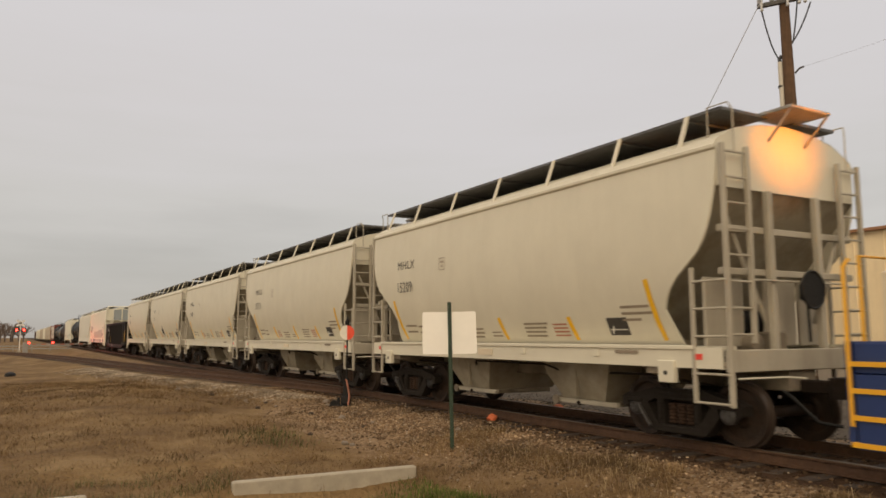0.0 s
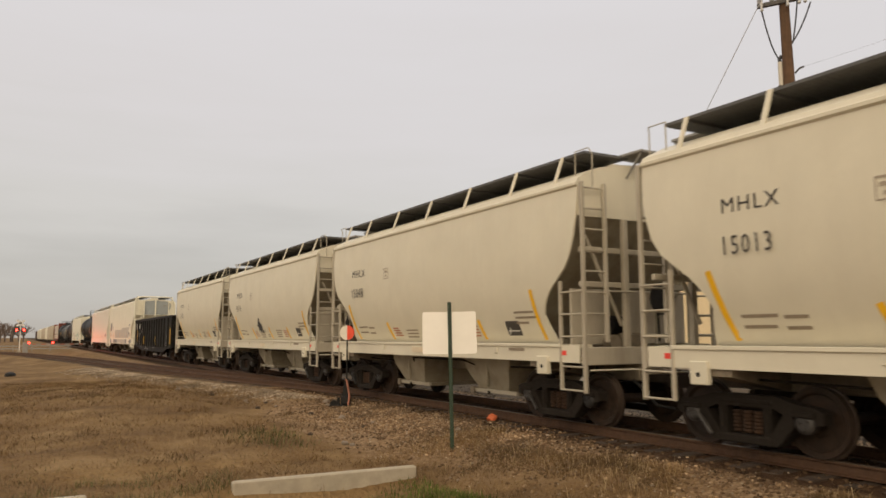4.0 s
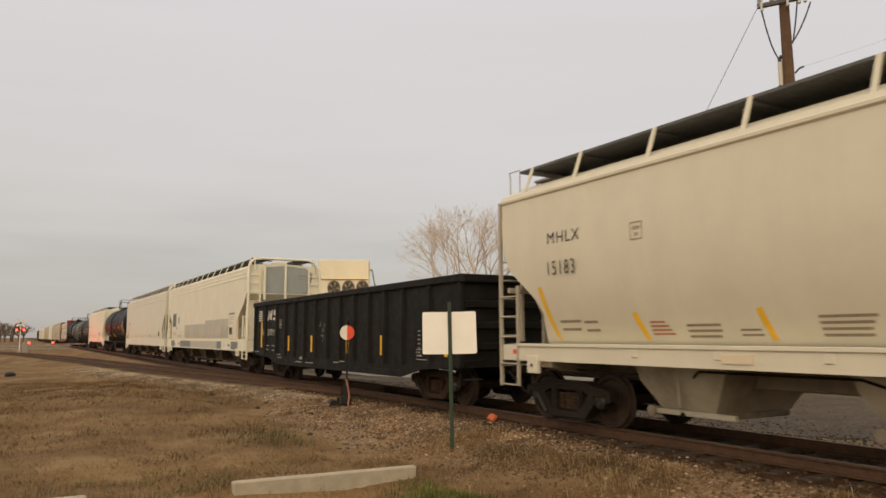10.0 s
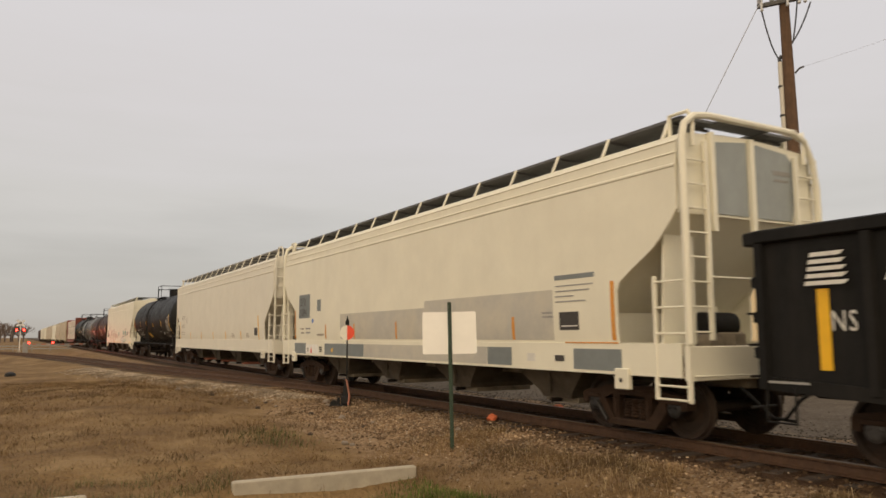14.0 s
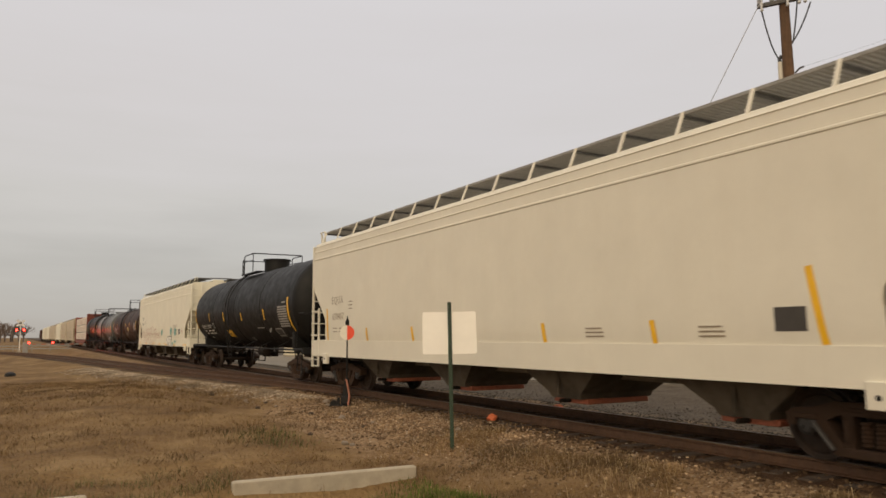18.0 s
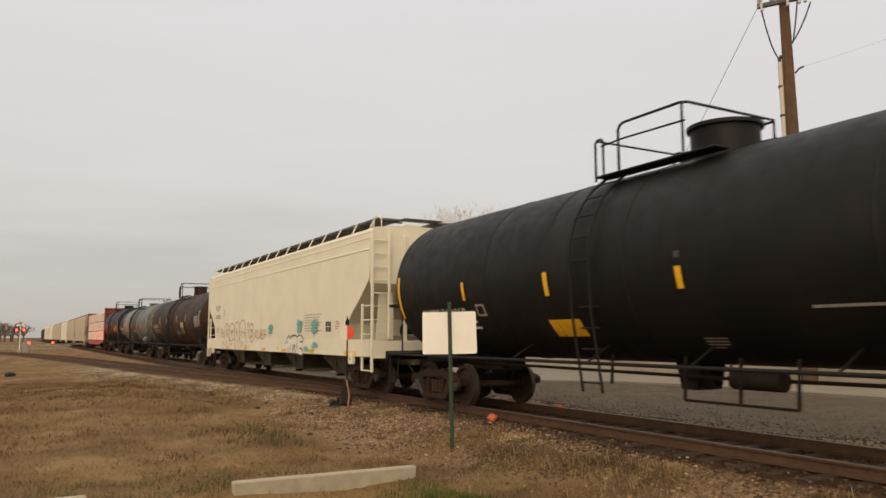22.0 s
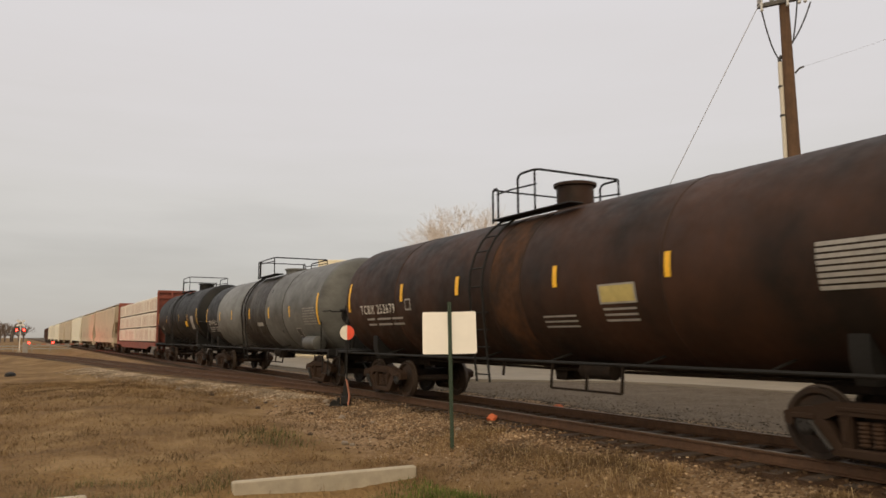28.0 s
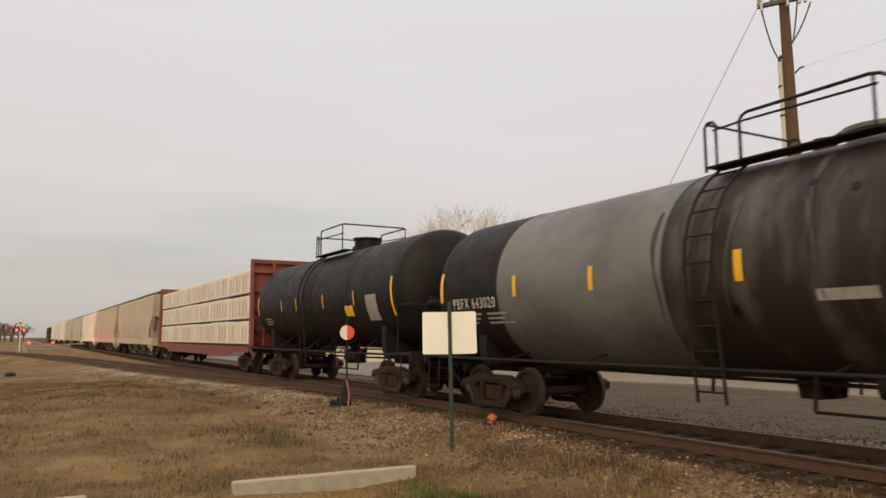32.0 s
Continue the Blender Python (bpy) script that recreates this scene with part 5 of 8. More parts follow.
# ---- five short two-bay hoppers ----
MHL = dict(name="short_hopper_car", half=5.61, paint="beige", section=ROUND_SIDE, sill=(1.12, 1.41), peak=4.65, end_z=3.62, slope=1.75,
           cut=[(1.40, 4.64), (1.95, 4.48), (2.19, 4.585), (2.40, 4.80), (2.50, 4.92), (2.62, 5.10), (2.78, 5.285), (3.00, 5.42), (3.30, 5.52), (3.58, 5.57), (4.0, 5.61)],
           seams=(-3.6, -1.2, 1.2, 3.6), post_top=3.62, beams=(2.45, 3.05), ladder_top=4.20, grab_top=2.52, reach=0.70, pads=(-4.62, 4.62), trucks=(-4.33, 4.33),
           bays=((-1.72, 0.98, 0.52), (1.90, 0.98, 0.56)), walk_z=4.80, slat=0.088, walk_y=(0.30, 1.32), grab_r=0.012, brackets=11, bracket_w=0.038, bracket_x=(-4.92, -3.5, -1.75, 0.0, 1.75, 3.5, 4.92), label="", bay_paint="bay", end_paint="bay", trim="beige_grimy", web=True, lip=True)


def short_hopper(number, label, start):
    spec = dict(MHL, label=label)
    car, sy = make_hopper(spec)
    words("MHLX", 0.21, "letter_dark", car, on_side(-4.14, -1.630, 3.20), 1.04)
    words(number, 0.26, "letter_dark", car, on_side(-4.17, -1.628, 2.64) @ pose(0, 0, 0, 4, 0, 0), 0.80)
    for x, z0, z1, lean in ((-4.20, 1.50, 2.45, 0.24), (-2.04, 1.50, 1.93, 0.15), (0.17, 1.50, 1.93, 0.11), (2.30, 1.50, 1.90, 0.09), (4.32, 1.50, 2.42, 0.12)):
        stripe(car, x, z0, z1, sy, lean=lean)
    sh = Shape()
    for z0, z1, x0, x1 in ((3.04, 3.06, -2.05, -1.79), (3.30, 3.32, -2.05, -1.79), (3.04, 3.32, -2.05, -2.035), (3.04, 3.32, -1.805, -1.79), (3.20, 3.25, -2.00, -1.84), (3.10, 3.15, -1.96, -1.88)):
        sh.add([(x0, -1.630, z0), (x1, -1.630, z0), (x1, -1.630, z1), (x0, -1.630, z1)], [(0, 1, 2, 3)])
    part("service_stencil", sh, "letter_pale", car, smooth=0, fix=False)
    bars(car, -4.05, 1.80, sy, (0.55, 0.50), "letter_faint", 0.045, 0.14)
    bars(car, -3.42, 1.78, sy, (0.34, 0.34), "letter_faint", 0.045, 0.14)
    bars(car, -1.92, 1.76, sy, (0.30, 0.36, 0.40, 0.44), "letter_red", 0.03, 0.06)
    bars(car, -1.22, 1.70, sy, (0.60, 0.60, 0.56), "letter_faint", 0.035, 0.08)
    bars(car, -0.32, 1.63, sy, (0.32, 0.34), "letter_faint", 0.03, 0.07)
    bars(car, 0.85, 1.78, sy, (0.72, 0.66, 0.62, 0.62), "letter_faint", 0.035, 0.075)
    bars(car, 1.72, 1.76, sy, (0.40, 0.40, 0.42, 0.42), "letter_red", 0.03, 0.065)
    part("sill_label", Shape().box(-0.45, 0.05, -1.622, -1.602, 1.20, 1.32), "loco_cream", car, "pale sill label")
    bars(car, 3.55, 2.00, sy, (0.62, 0.66, 0.40), "letter_faint", 0.04, 0.10)
    bars(car, 3.55, 1.30, lambda z: 1.60, (0.5,), "letter_faint", 0.05)
    patch(car, 3.16, 3.62, 1.58, 1.86, sy, "letter_dark", "stencil_panel", 0.012)
    bars(car, 3.20, 1.66, sy, (0.38,), "letter_white", 0.02)
    sh = Shape().box(3.28, 3.29, -sy(1.7) - 0.03, -sy(1.7) - 0.014, 1.6, 1.84)
    part("stencil_rule", sh, "letter_white", car)
    part("red_tape", Shape().box(5.10, 5.26, -1.606, -1.602, 1.24, 1.32), "sticker_red", car, "red tape")
    part("red_tape", Shape().box(-5.26, -5.10, -1.606, -1.602, 1.24, 1.32), "sticker_red", car, "red tape")
    CARS.append((car, start))
    return car, sy


PITCH = 12.75
C2 = -25.155
label_m = "small beige two-bay covered hopper car with curved sides and black lettering"
short_hopper("15209", label_m, C2 + PITCH)
short_hopper("15013", label_m, C2)
short_hopper("15048", label_m, C2 - PITCH)
mark4, sy4 = short_hopper("15116", "small beige two-bay covered hopper car with a black spray scrawl", C2 - 2 * PITCH)
short_hopper("15183", label_m, C2 - 3 * PITCH + 0.12)
rng_s = random.Random(3)
sh = Shape()
for k in range(30):
    x, z = -1.08 + rng_s.gauss(0, 0.13), 2.05 + rng_s.gauss(0, 0.10)
    a = [(x, z)]
    for _ in range(4):
        x, z = x + rng_s.uniform(-0.07, 0.12), z + rng_s.uniform(-0.11, 0.07)
        a.append((x, z))
    sh.ribbon([(p, -(sy4(q) + 0.013 + 0.0004 * k), q) for p, q in a], 0.07, (0, 1, 0))
sh.ribbon([(p, -(sy4(q) + 0.027), q) for p, q in [(-1.25, 1.95), (-1.1, 1.78), (-0.8, 1.76), (-0.45, 1.80), (-0.38, 1.84)]], 0.03, (0, 1, 0))
part("spray_scrawl", sh, "graffiti_black", mark4, "black spray-paint scrawl", smooth=0, fix=False)


# ---- long hoppers ----
def flat_section(seam):
    """Flat side whose upper seam lies at that height."""
    return [(y, seam + z - 4.03 if 4.0 < z < 4.1 else z) for y, z in FLAT_SIDE]


LONG = dict(section=FLAT_SIDE, peak=4.64, seams=(), post_top=4.35, beams=(), grab_top=2.45, reach=0.72, walk_z=4.78, slat=0.085, walk_y=(0.55, 1.30), end_z=3.0, slope=1.75, knee=1.95, gusset=True)


def long_hopper(name, label, start, half, paint, cut_d, sill, bays, brackets, **more):
    cut = [(z, half - d) for z, d in cut_d] + [(4.5, half)]
    spec = dict(LONG, name=name, label=label, half=half, paint=paint, cut=cut, sill=sill, brackets=brackets, ladder_top=4.45, pads=(-half + 1.2, half - 1.2), trucks=(-half + 1.55, half - 1.55),
                bays=tuple((x, 1.30 * half / 9.5, 0.42) for x in bays))
    spec.update(more)
    car, sy = make_hopper(spec)
    CARS.append((car, start))
    return car, sy


isf, sy = long_hopper("long_hopper_car", "cream long covered hopper car with grey paint patches", -96.75, 9.07, "cream",
                      [(1.44, 1.30), (2.30, 1.30), (2.43, 1.20), (2.89, 0.45), (3.37, 0.0)], (0.97, 1.45), (-5.3, -1.8, 1.8, 5.3), 13, end_panel="gable_grey", gusset_w=(-1.46, -0.85), walk_z=4.86, grab_r=0.035, bay_paint="bay_shade", end_z=3.35)
built = set(isf.children)
patch(isf, -4.0, 1.2, 1.50, 2.22, sy, "grey_patch")
patch(isf, 1.2, 5.97, 1.50, 2.38, sy, "grey_patch", lift=0.0125)
patch(isf, -7.66, -6.60, 2.17, 2.94, sy, "slate_patch", "number_panel")
words("ISFX", 0.27, "letter_dark", isf, on_side(-7.60, -1.618, 2.57), 0.80)
words("2084", 0.27, "letter_dark", isf, on_side(-7.60, -1.618, 2.22), 0.86)
patch(isf, -5.94, -5.61, 2.36, 2.72, sy, "slate_patch", "number_panel")
part("blue_mark", Shape().cyl((-6.33, -1.60, 2.07), (-6.33, -1.616, 2.07), 0.07, n=12), "blue_spot", isf, "small blue paint dot")
for x in (-8.02, -5.18, -2.96, -0.3, 2.3, 4.75, 7.49):
    stripe(isf, x, 1.5, 2.44 if abs(x) > 7 else 1.93, sy, "orange_strip", 0.085)
for x0, x1, paint in ((-8.05, -6.96, "slate_patch"), (-5.25, -2.3, "slate_patch"), (-2.28, 3.83, "grey_patch"), (3.85, 4.68, "slate_patch"), (6.5, 7.65, "slate_patch")):
    part("sill_patch", Shape().box(x0, x1, -1.606, -1.602, 1.02, 1.36), paint, isf, "grey sill patch")
part("sill_patch", Shape().box(-6.94, -5.80, -1.606, -1.602, 1.04, 1.32), "graffiti_white", isf, "white sill patch")
part("warning_triangle", Shape().add([(-6.52, -1.609, 1.06), (-6.34, -1.609, 1.06), (-6.43, -1.609, 1.26)], [(0, 1, 2)]), "target_red", isf, "orange-red triangle", smooth=0, fix=False)
bars(isf, -6.80, 1.17, lambda z: 1.597, (0.16, 0.16), "letter_faint", 0.04, 0.07)
bars(isf, -5.72, 1.22, lambda z: 1.597, (0.26, 0.26, 0.26), "letter_dark", 0.035, 0.06)
bars(isf, -7.45, 1.80, sy, (0.30, 0.30), "letter_faint", 0.04, 0.13)
bars(isf, -6.98, 1.80, sy, (0.42, 0.42), "letter_grey", 0.05, 0.13)
bars(isf, -5.95, 1.60, sy, (0.60,), "letter_faint", 0.05)
part("yellow_dot", Shape().cyl((-4.62, -1.600, 1.17), (-4.62, -1.612, 1.17), 0.06, n=12), "yellow", isf, "yellow paint dot")
patch(isf, 6.03, 7.07, 2.54, 2.62, sy, "slate_patch", "faded_stencil")
bars(isf, 6.05, 2.42, sy, (1.0, 0.9, 0.5, 0.8), "letter_grey", 0.022, 0.09)
patch(isf, 6.14, 6.66, 1.67, 1.98, sy, "letter_dark", "stencil_panel")
bars(isf, 6.2, 1.73, sy, (0.42,), "letter_white", 0.02)
bars(isf, 5.65, 1.96, sy, (0.32, 0.32), "letter_grey", 0.035, 0.07)
bars(isf, 6.3, 1.45, lambda z: 1.60, (1.3,), "orange_strip", 0.02)
part("sill_label", Shape().box(5.18, 5.42, -1.607, -1.602, 1.12, 1.26), "letter_white", isf)
part("sill_label", Shape().box(6.0, 6.25, -1.607, -1.602, 1.14, 1.24), "letter_dark", isf)
nudge(isf, built, 0.2)

equ, sy = long_hopper("long_hopper_car", "pale cream long covered hopper car with yellow markers", -116.75, 9.58, "ivory",
                      [(1.44, 1.08), (2.03, 1.12), (2.12, 1.08), (3.03, 0.10), (3.2, 0.0)], (0.97, 1.45), (-5.9, -1.9, 2.1, 6.0), 15, bay_paint="bay_shade", gate_paint="spring", section=flat_section(3.98), walk_z=4.90, slat=0.055, walk_paint="grating_pale", grab_r=0.03)
words("EQUX", 0.23, "letter_faint", equ, on_side(-7.92, -1.615, 2.53), 0.94)
words("630407", 0.21, "letter_faint", equ, on_side(-7.86, -1.615, 2.06), 0.88)
for x in (-8.25, -5.33, -2.66, -0.03, 2.45, 5.10, 7.78):
    stripe(equ, x, 1.46, 2.4 if abs(x) > 7 else 1.80, sy, "yellow", 0.10, 0.16 if x > 7 else 0.05)
for x in (3.55, 5.92):
    bars(equ, x, 1.68, sy, (0.40, 0.44, 0.44), "letter_faint", 0.025, 0.065)
patch(equ, 7.12, 7.56, 1.62, 1.92, sy, "letter_dark", "stencil_panel")
bars(equ, -6.6, 2.55, sy, (0.25, 0.25, 0.25), "letter_faint", 0.03, 0.1)
bars(equ, -7.8, 1.80, sy, (0.32, 0.30), "letter_faint", 0.025, 0.1)
bars(equ, -7.35, 1.80, sy, (0.34, 0.30), "letter_faint", 0.025, 0.1)

cbf, sy = long_hopper("graffiti_hopper_car", "cream long covered hopper car with red and teal graffiti", -155.58, 9.70, "cream",
                      [(1.44, 1.50), (2.00, 1.46), (2.15, 1.30), (2.63, 0.62), (3.05, 0.10), (3.2, 0.0)], (1.02, 1.48), (-5.9, -1.95, 1.95, 5.9), 15, bay_paint="bay_shade", section=flat_section(3.91), walk_z=4.84)
built = set(cbf.children)
words("CBFX", 0.24, "letter_dark", cbf, on_side(-8.18, -1.615, 2.78), 0.98)
words("470185", 0.22, "letter_dark", cbf, on_side(-8.18, -1.615, 2.38), 0.9)
bars(cbf, -6.65, 2.72, sy, (0.22, 0.22, 0.22), "letter_faint", 0.04, 0.09)
bars(cbf, -8.0, 1.95, sy, (0.5, 0.55, 0.5), "letter_faint", 0.03, 0.09)


def bubble(cx, cz, rx, rz, sq=2.6, n=26, a0=0.0, a1=math.tau):
    out = []
    for k in range(n + 1):
        a = a0 + (a1 - a0) * k / n
        c, s = math.cos(a), math.sin(a)
        out.append((cx + rx * math.copysign(abs(c) ** (2 / sq), c), cz + rz * math.copysign(abs(s) ** (2 / sq), s)))
    return out


def graffiti(car, lines, mat, width, name, label, lift=0.016):
    """Each sprayed stroke is a painted part of its own."""
    for k, line in enumerate(lines):
        sh = Shape().ribbon([(x, -(1.60 + lift + 0.0004 * k), z) for x, z in line], width, (0, 1, 0))
        part(name, sh, mat, car, label, smooth=0, fix=False)


def sway(line, seed, amount=0.03):
    r = random.Random(seed)
    return [(x + r.uniform(-amount, amount), z + r.uniform(-amount, amount)) for x, z in line]


tag = [
    [(-7.06, 1.92), (-7.0, 1.62), (-6.78, 1.52), (-6.50, 1.60), (-6.70, 1.80), (-6.82, 1.70), (-6.90, 1.88), (-7.06, 1.92)],
    bubble(-5.96, 1.62, 0.41, 0.53, 2.2, 20, -0.1, math.pi + 0.35), bubble(-5.94, 1.78, 0.08, 0.13, 2.2, 12), bubble(-5.95, 1.30, 0.07, 0.09, 2.2, 10),
    [(-6.74, 1.14), (-6.66, 1.30), (-6.50, 1.34), (-6.38, 1.18)], [(-5.58, 1.52), (-5.48, 1.30), (-5.46, 1.14), (-5.56, 1.04)],
    bubble(-5.08, 1.68, 0.46, 0.47, 2.3, 20, 0.35, math.pi + 0.3), [(-4.64, 1.86), (-4.92, 1.80), (-5.14, 1.84), (-5.27, 1.79), (-5.20, 1.70), (-4.98, 1.76)],
    [(-5.54, 1.55), (-5.42, 1.42), (-5.12, 1.40), (-4.82, 1.44), (-4.66, 1.52)], [(-5.22, 1.30), (-5.12, 1.17), (-5.0, 1.28), (-5.04, 1.34)],
    bubble(-4.19, 1.70, 0.44, 0.50, 2.2, 22, -0.35, math.pi + 0.4), bubble(-4.21, 1.78, 0.08, 0.12, 2.2, 12), [(-4.62, 1.50), (-4.45, 1.44), (-4.46, 1.22), (-4.58, 1.17), (-4.32, 1.10), (-4.28, 1.04)],
    [(-4.18, 1.40), (-4.10, 1.45), (-4.02, 1.38), (-4.0, 1.22), (-3.88, 1.03)], [(-3.96, 1.54), (-3.70, 1.42), (-3.56, 1.26), (-3.58, 1.10), (-3.70, 1.01)],
    bubble(-3.30, 1.80, 0.47, 0.45, 2.3, 22, -0.15, math.pi + 0.1), [(-2.84, 1.76), (-2.96, 1.70), (-3.22, 1.76), (-3.38, 1.80), (-3.50, 1.66), (-3.48, 1.52)],
    [(-2.86, 1.72), (-2.72, 1.56), (-2.66, 1.42), (-2.72, 1.26)], [(-3.40, 1.28), (-3.27, 1.16), (-3.14, 1.34), (-3.28, 1.38), (-3.40, 1.28)], [(-2.80, 1.22), (-2.62, 1.17), (-2.48, 1.08), (-2.45, 1.02)],
    [(-2.49, 2.12), (-2.44, 1.82), (-2.26, 1.79), (-2.24, 1.52), (-2.06, 1.50), (-2.04, 1.66)], [(-2.49, 2.12), (-2.36, 2.14), (-2.30, 1.98), (-2.12, 2.02), (-2.06, 2.10), (-1.68, 2.04), (-1.66, 1.88), (-1.86, 1.80), (-2.0, 1.86), (-2.16, 1.84)],
    bubble(-1.86, 1.57, 0.23, 0.21, 2.4, 16, -2.7, 1.9), bubble(-1.90, 1.58, 0.07, 0.05, 2.2, 8)]
tag = [sway(line, 5 + k, 0.012) for k, line in enumerate(tag)]
graffiti(cbf, tag, "graffiti_red", 0.042, "graffiti_tag", "dull red outline graffiti tag")
tag2 = [[(-1.36, 1.48), (-1.34, 1.84)], [(-1.10, 1.84), (-1.34, 1.66), (-1.06, 1.46)], [(-1.00, 1.80), (-0.98, 1.54), (-0.80, 1.48), (-0.70, 1.56), (-0.70, 1.82)],
        [(-0.58, 1.64), (-0.36, 1.68), (-0.34, 1.82), (-0.52, 1.84), (-0.58, 1.62), (-0.50, 1.48), (-0.30, 1.50)], [(-0.16, 1.46), (-0.14, 1.80), (0.10, 1.84)], [(-0.14, 1.64), (0.10, 1.66)]]
graffiti(cbf, tag2, "graffiti_red", 0.045, "graffiti_tag", "small red hand-sprayed tag", 0.018)
teal = []
for cx, cz, rx, rz in ((0.69, 1.88, 0.33, 0.20), (3.97, 1.95, 0.34, 0.24), (5.42, 1.93, 0.36, 0.26)):
    r = random.Random(int(cx * 100))
    for k in range(9):
        a = math.pi * (0.05 + 0.9 * k / 8)
        x, z = cx + rx * math.cos(a), cz + rz * math.sin(a) * r.uniform(0.6, 1.0)
        teal.append([(cx + 0.4 * rx * math.cos(a), cz - 0.9 * rz), ((x + cx) / 2 + r.uniform(-0.05, 0.05), cz - 0.1 * rz), (x, z)])
    teal.append(bubble(cx - 0.1, cz - 0.5 * rz, 0.5 * rx, 0.5 * rz, 2.2, 10, 2.4, 6.4))
    for k in range(5):
        z = cz + rz * (-0.8 + 0.3 * k)
        teal.append([(cx + r.uniform(-0.8, -0.4) * rx, z), (cx + r.uniform(-0.2, 0.2) * rx, z + r.uniform(-0.1, 0.2) * rz), (cx + r.uniform(0.3, 0.7) * rx, z + r.uniform(-0.2, 0.2) * rz)])
for k in range(3):
    teal.append(bubble(4.62, 1.06, 0.10 + 0.08 * k, 0.06 + 0.055 * k, 2.0, 8, 0.3, 2.6))
    teal.append(bubble(5.45, 1.20, 0.12 + 0.08 * k, 0.06 + 0.06 * k, 2.0, 8, 0.3, 3.6))
graffiti(cbf, teal, "graffiti_teal", 0.045, "graffiti_tag", "faded teal spray-paint marks", 0.017)
throw = [[(2.62, 1.04), (2.66, 1.46)], [(2.86, 1.06), (2.86, 1.50)], [(2.66, 1.28), (2.86, 1.28)], [(2.75, 1.45), (2.85, 1.52)], [(2.98, 1.48), (3.10, 1.28), (3.06, 1.04)], [(3.26, 1.50), (3.10, 1.26)], [(3.40, 1.04), (3.40, 1.50), (3.62, 1.48), (3.60, 1.32), (3.42, 1.28), (3.70, 1.05)],
         [(4.20, 1.50), (3.84, 1.50), (3.84, 1.06), (4.24, 1.04)], [(3.84, 1.28), (4.16, 1.28)], [(2.58, 1.20), (2.62, 1.36)]]
graffiti(cbf, throw, "graffiti_white", 0.17, "graffiti_tag", "white block-letter graffiti", 0.012)
outline = [[(2.48, 1.32), (2.62, 1.50), (2.82, 1.61), (2.96, 1.56), (3.02, 1.48), (3.12, 1.58), (3.34, 1.62), (3.60, 1.60), (3.74, 1.55), (3.92, 1.62), (4.14, 1.60), (4.30, 1.50), (4.30, 1.40), (4.02, 1.40)],
           [(4.00, 1.18), (4.20, 1.16), (4.34, 1.06), (4.32, 0.99)], [(2.76, 1.04), (2.78, 1.18)], [(3.0, 1.30), (3.0, 1.10)], [(3.30, 1.32), (3.28, 1.06)], [(3.52, 1.16), (3.56, 1.04)], [(3.74, 1.44), (3.76, 1.12)], [(2.72, 1.40), (2.76, 1.34)]]
graffiti(cbf, outline, "graffiti_black", 0.035, "graffiti_outline", "black graffiti outline", 0.018)
for k in range(7):
    bars(cbf, 4.41, 2.25 - k * 0.085, sy, (1.6 - 0.15 * (k % 3),), "letter_pale", 0.026)
patch(cbf, 6.34, 6.78, 1.72, 2.02, sy, "letter_dark", "stencil_panel")
bars(cbf, 6.38, 1.86, sy, (0.36,), "letter_white", 0.02)
bars(cbf, 6.54, 1.75, sy, (0.03,), "letter_white", 0.24)
for x in (-8.91, -5.88, -2.93, -0.21, 2.26, 5.10, 8.05, 8.45):
    part("sill_reflector", Shape().box(x - 0.23, x + 0.23, -1.608, -1.602, 1.05, 1.15), "yellow", cbf, "yellow sill reflector")
for x in (-2.29, 1.55):
    part("yellow_dot", Shape().cyl((x, -1.600, 1.16), (x, -1.612, 1.16), 0.06, n=10), "yellow", cbf, "yellow paint dot")
bars(cbf, 7.15, 2.00, sy, (0.30, 0.34, 0.30, 0.20), "letter_red", 0.025, 0.07)
nudge(cbf, built, 0.12)


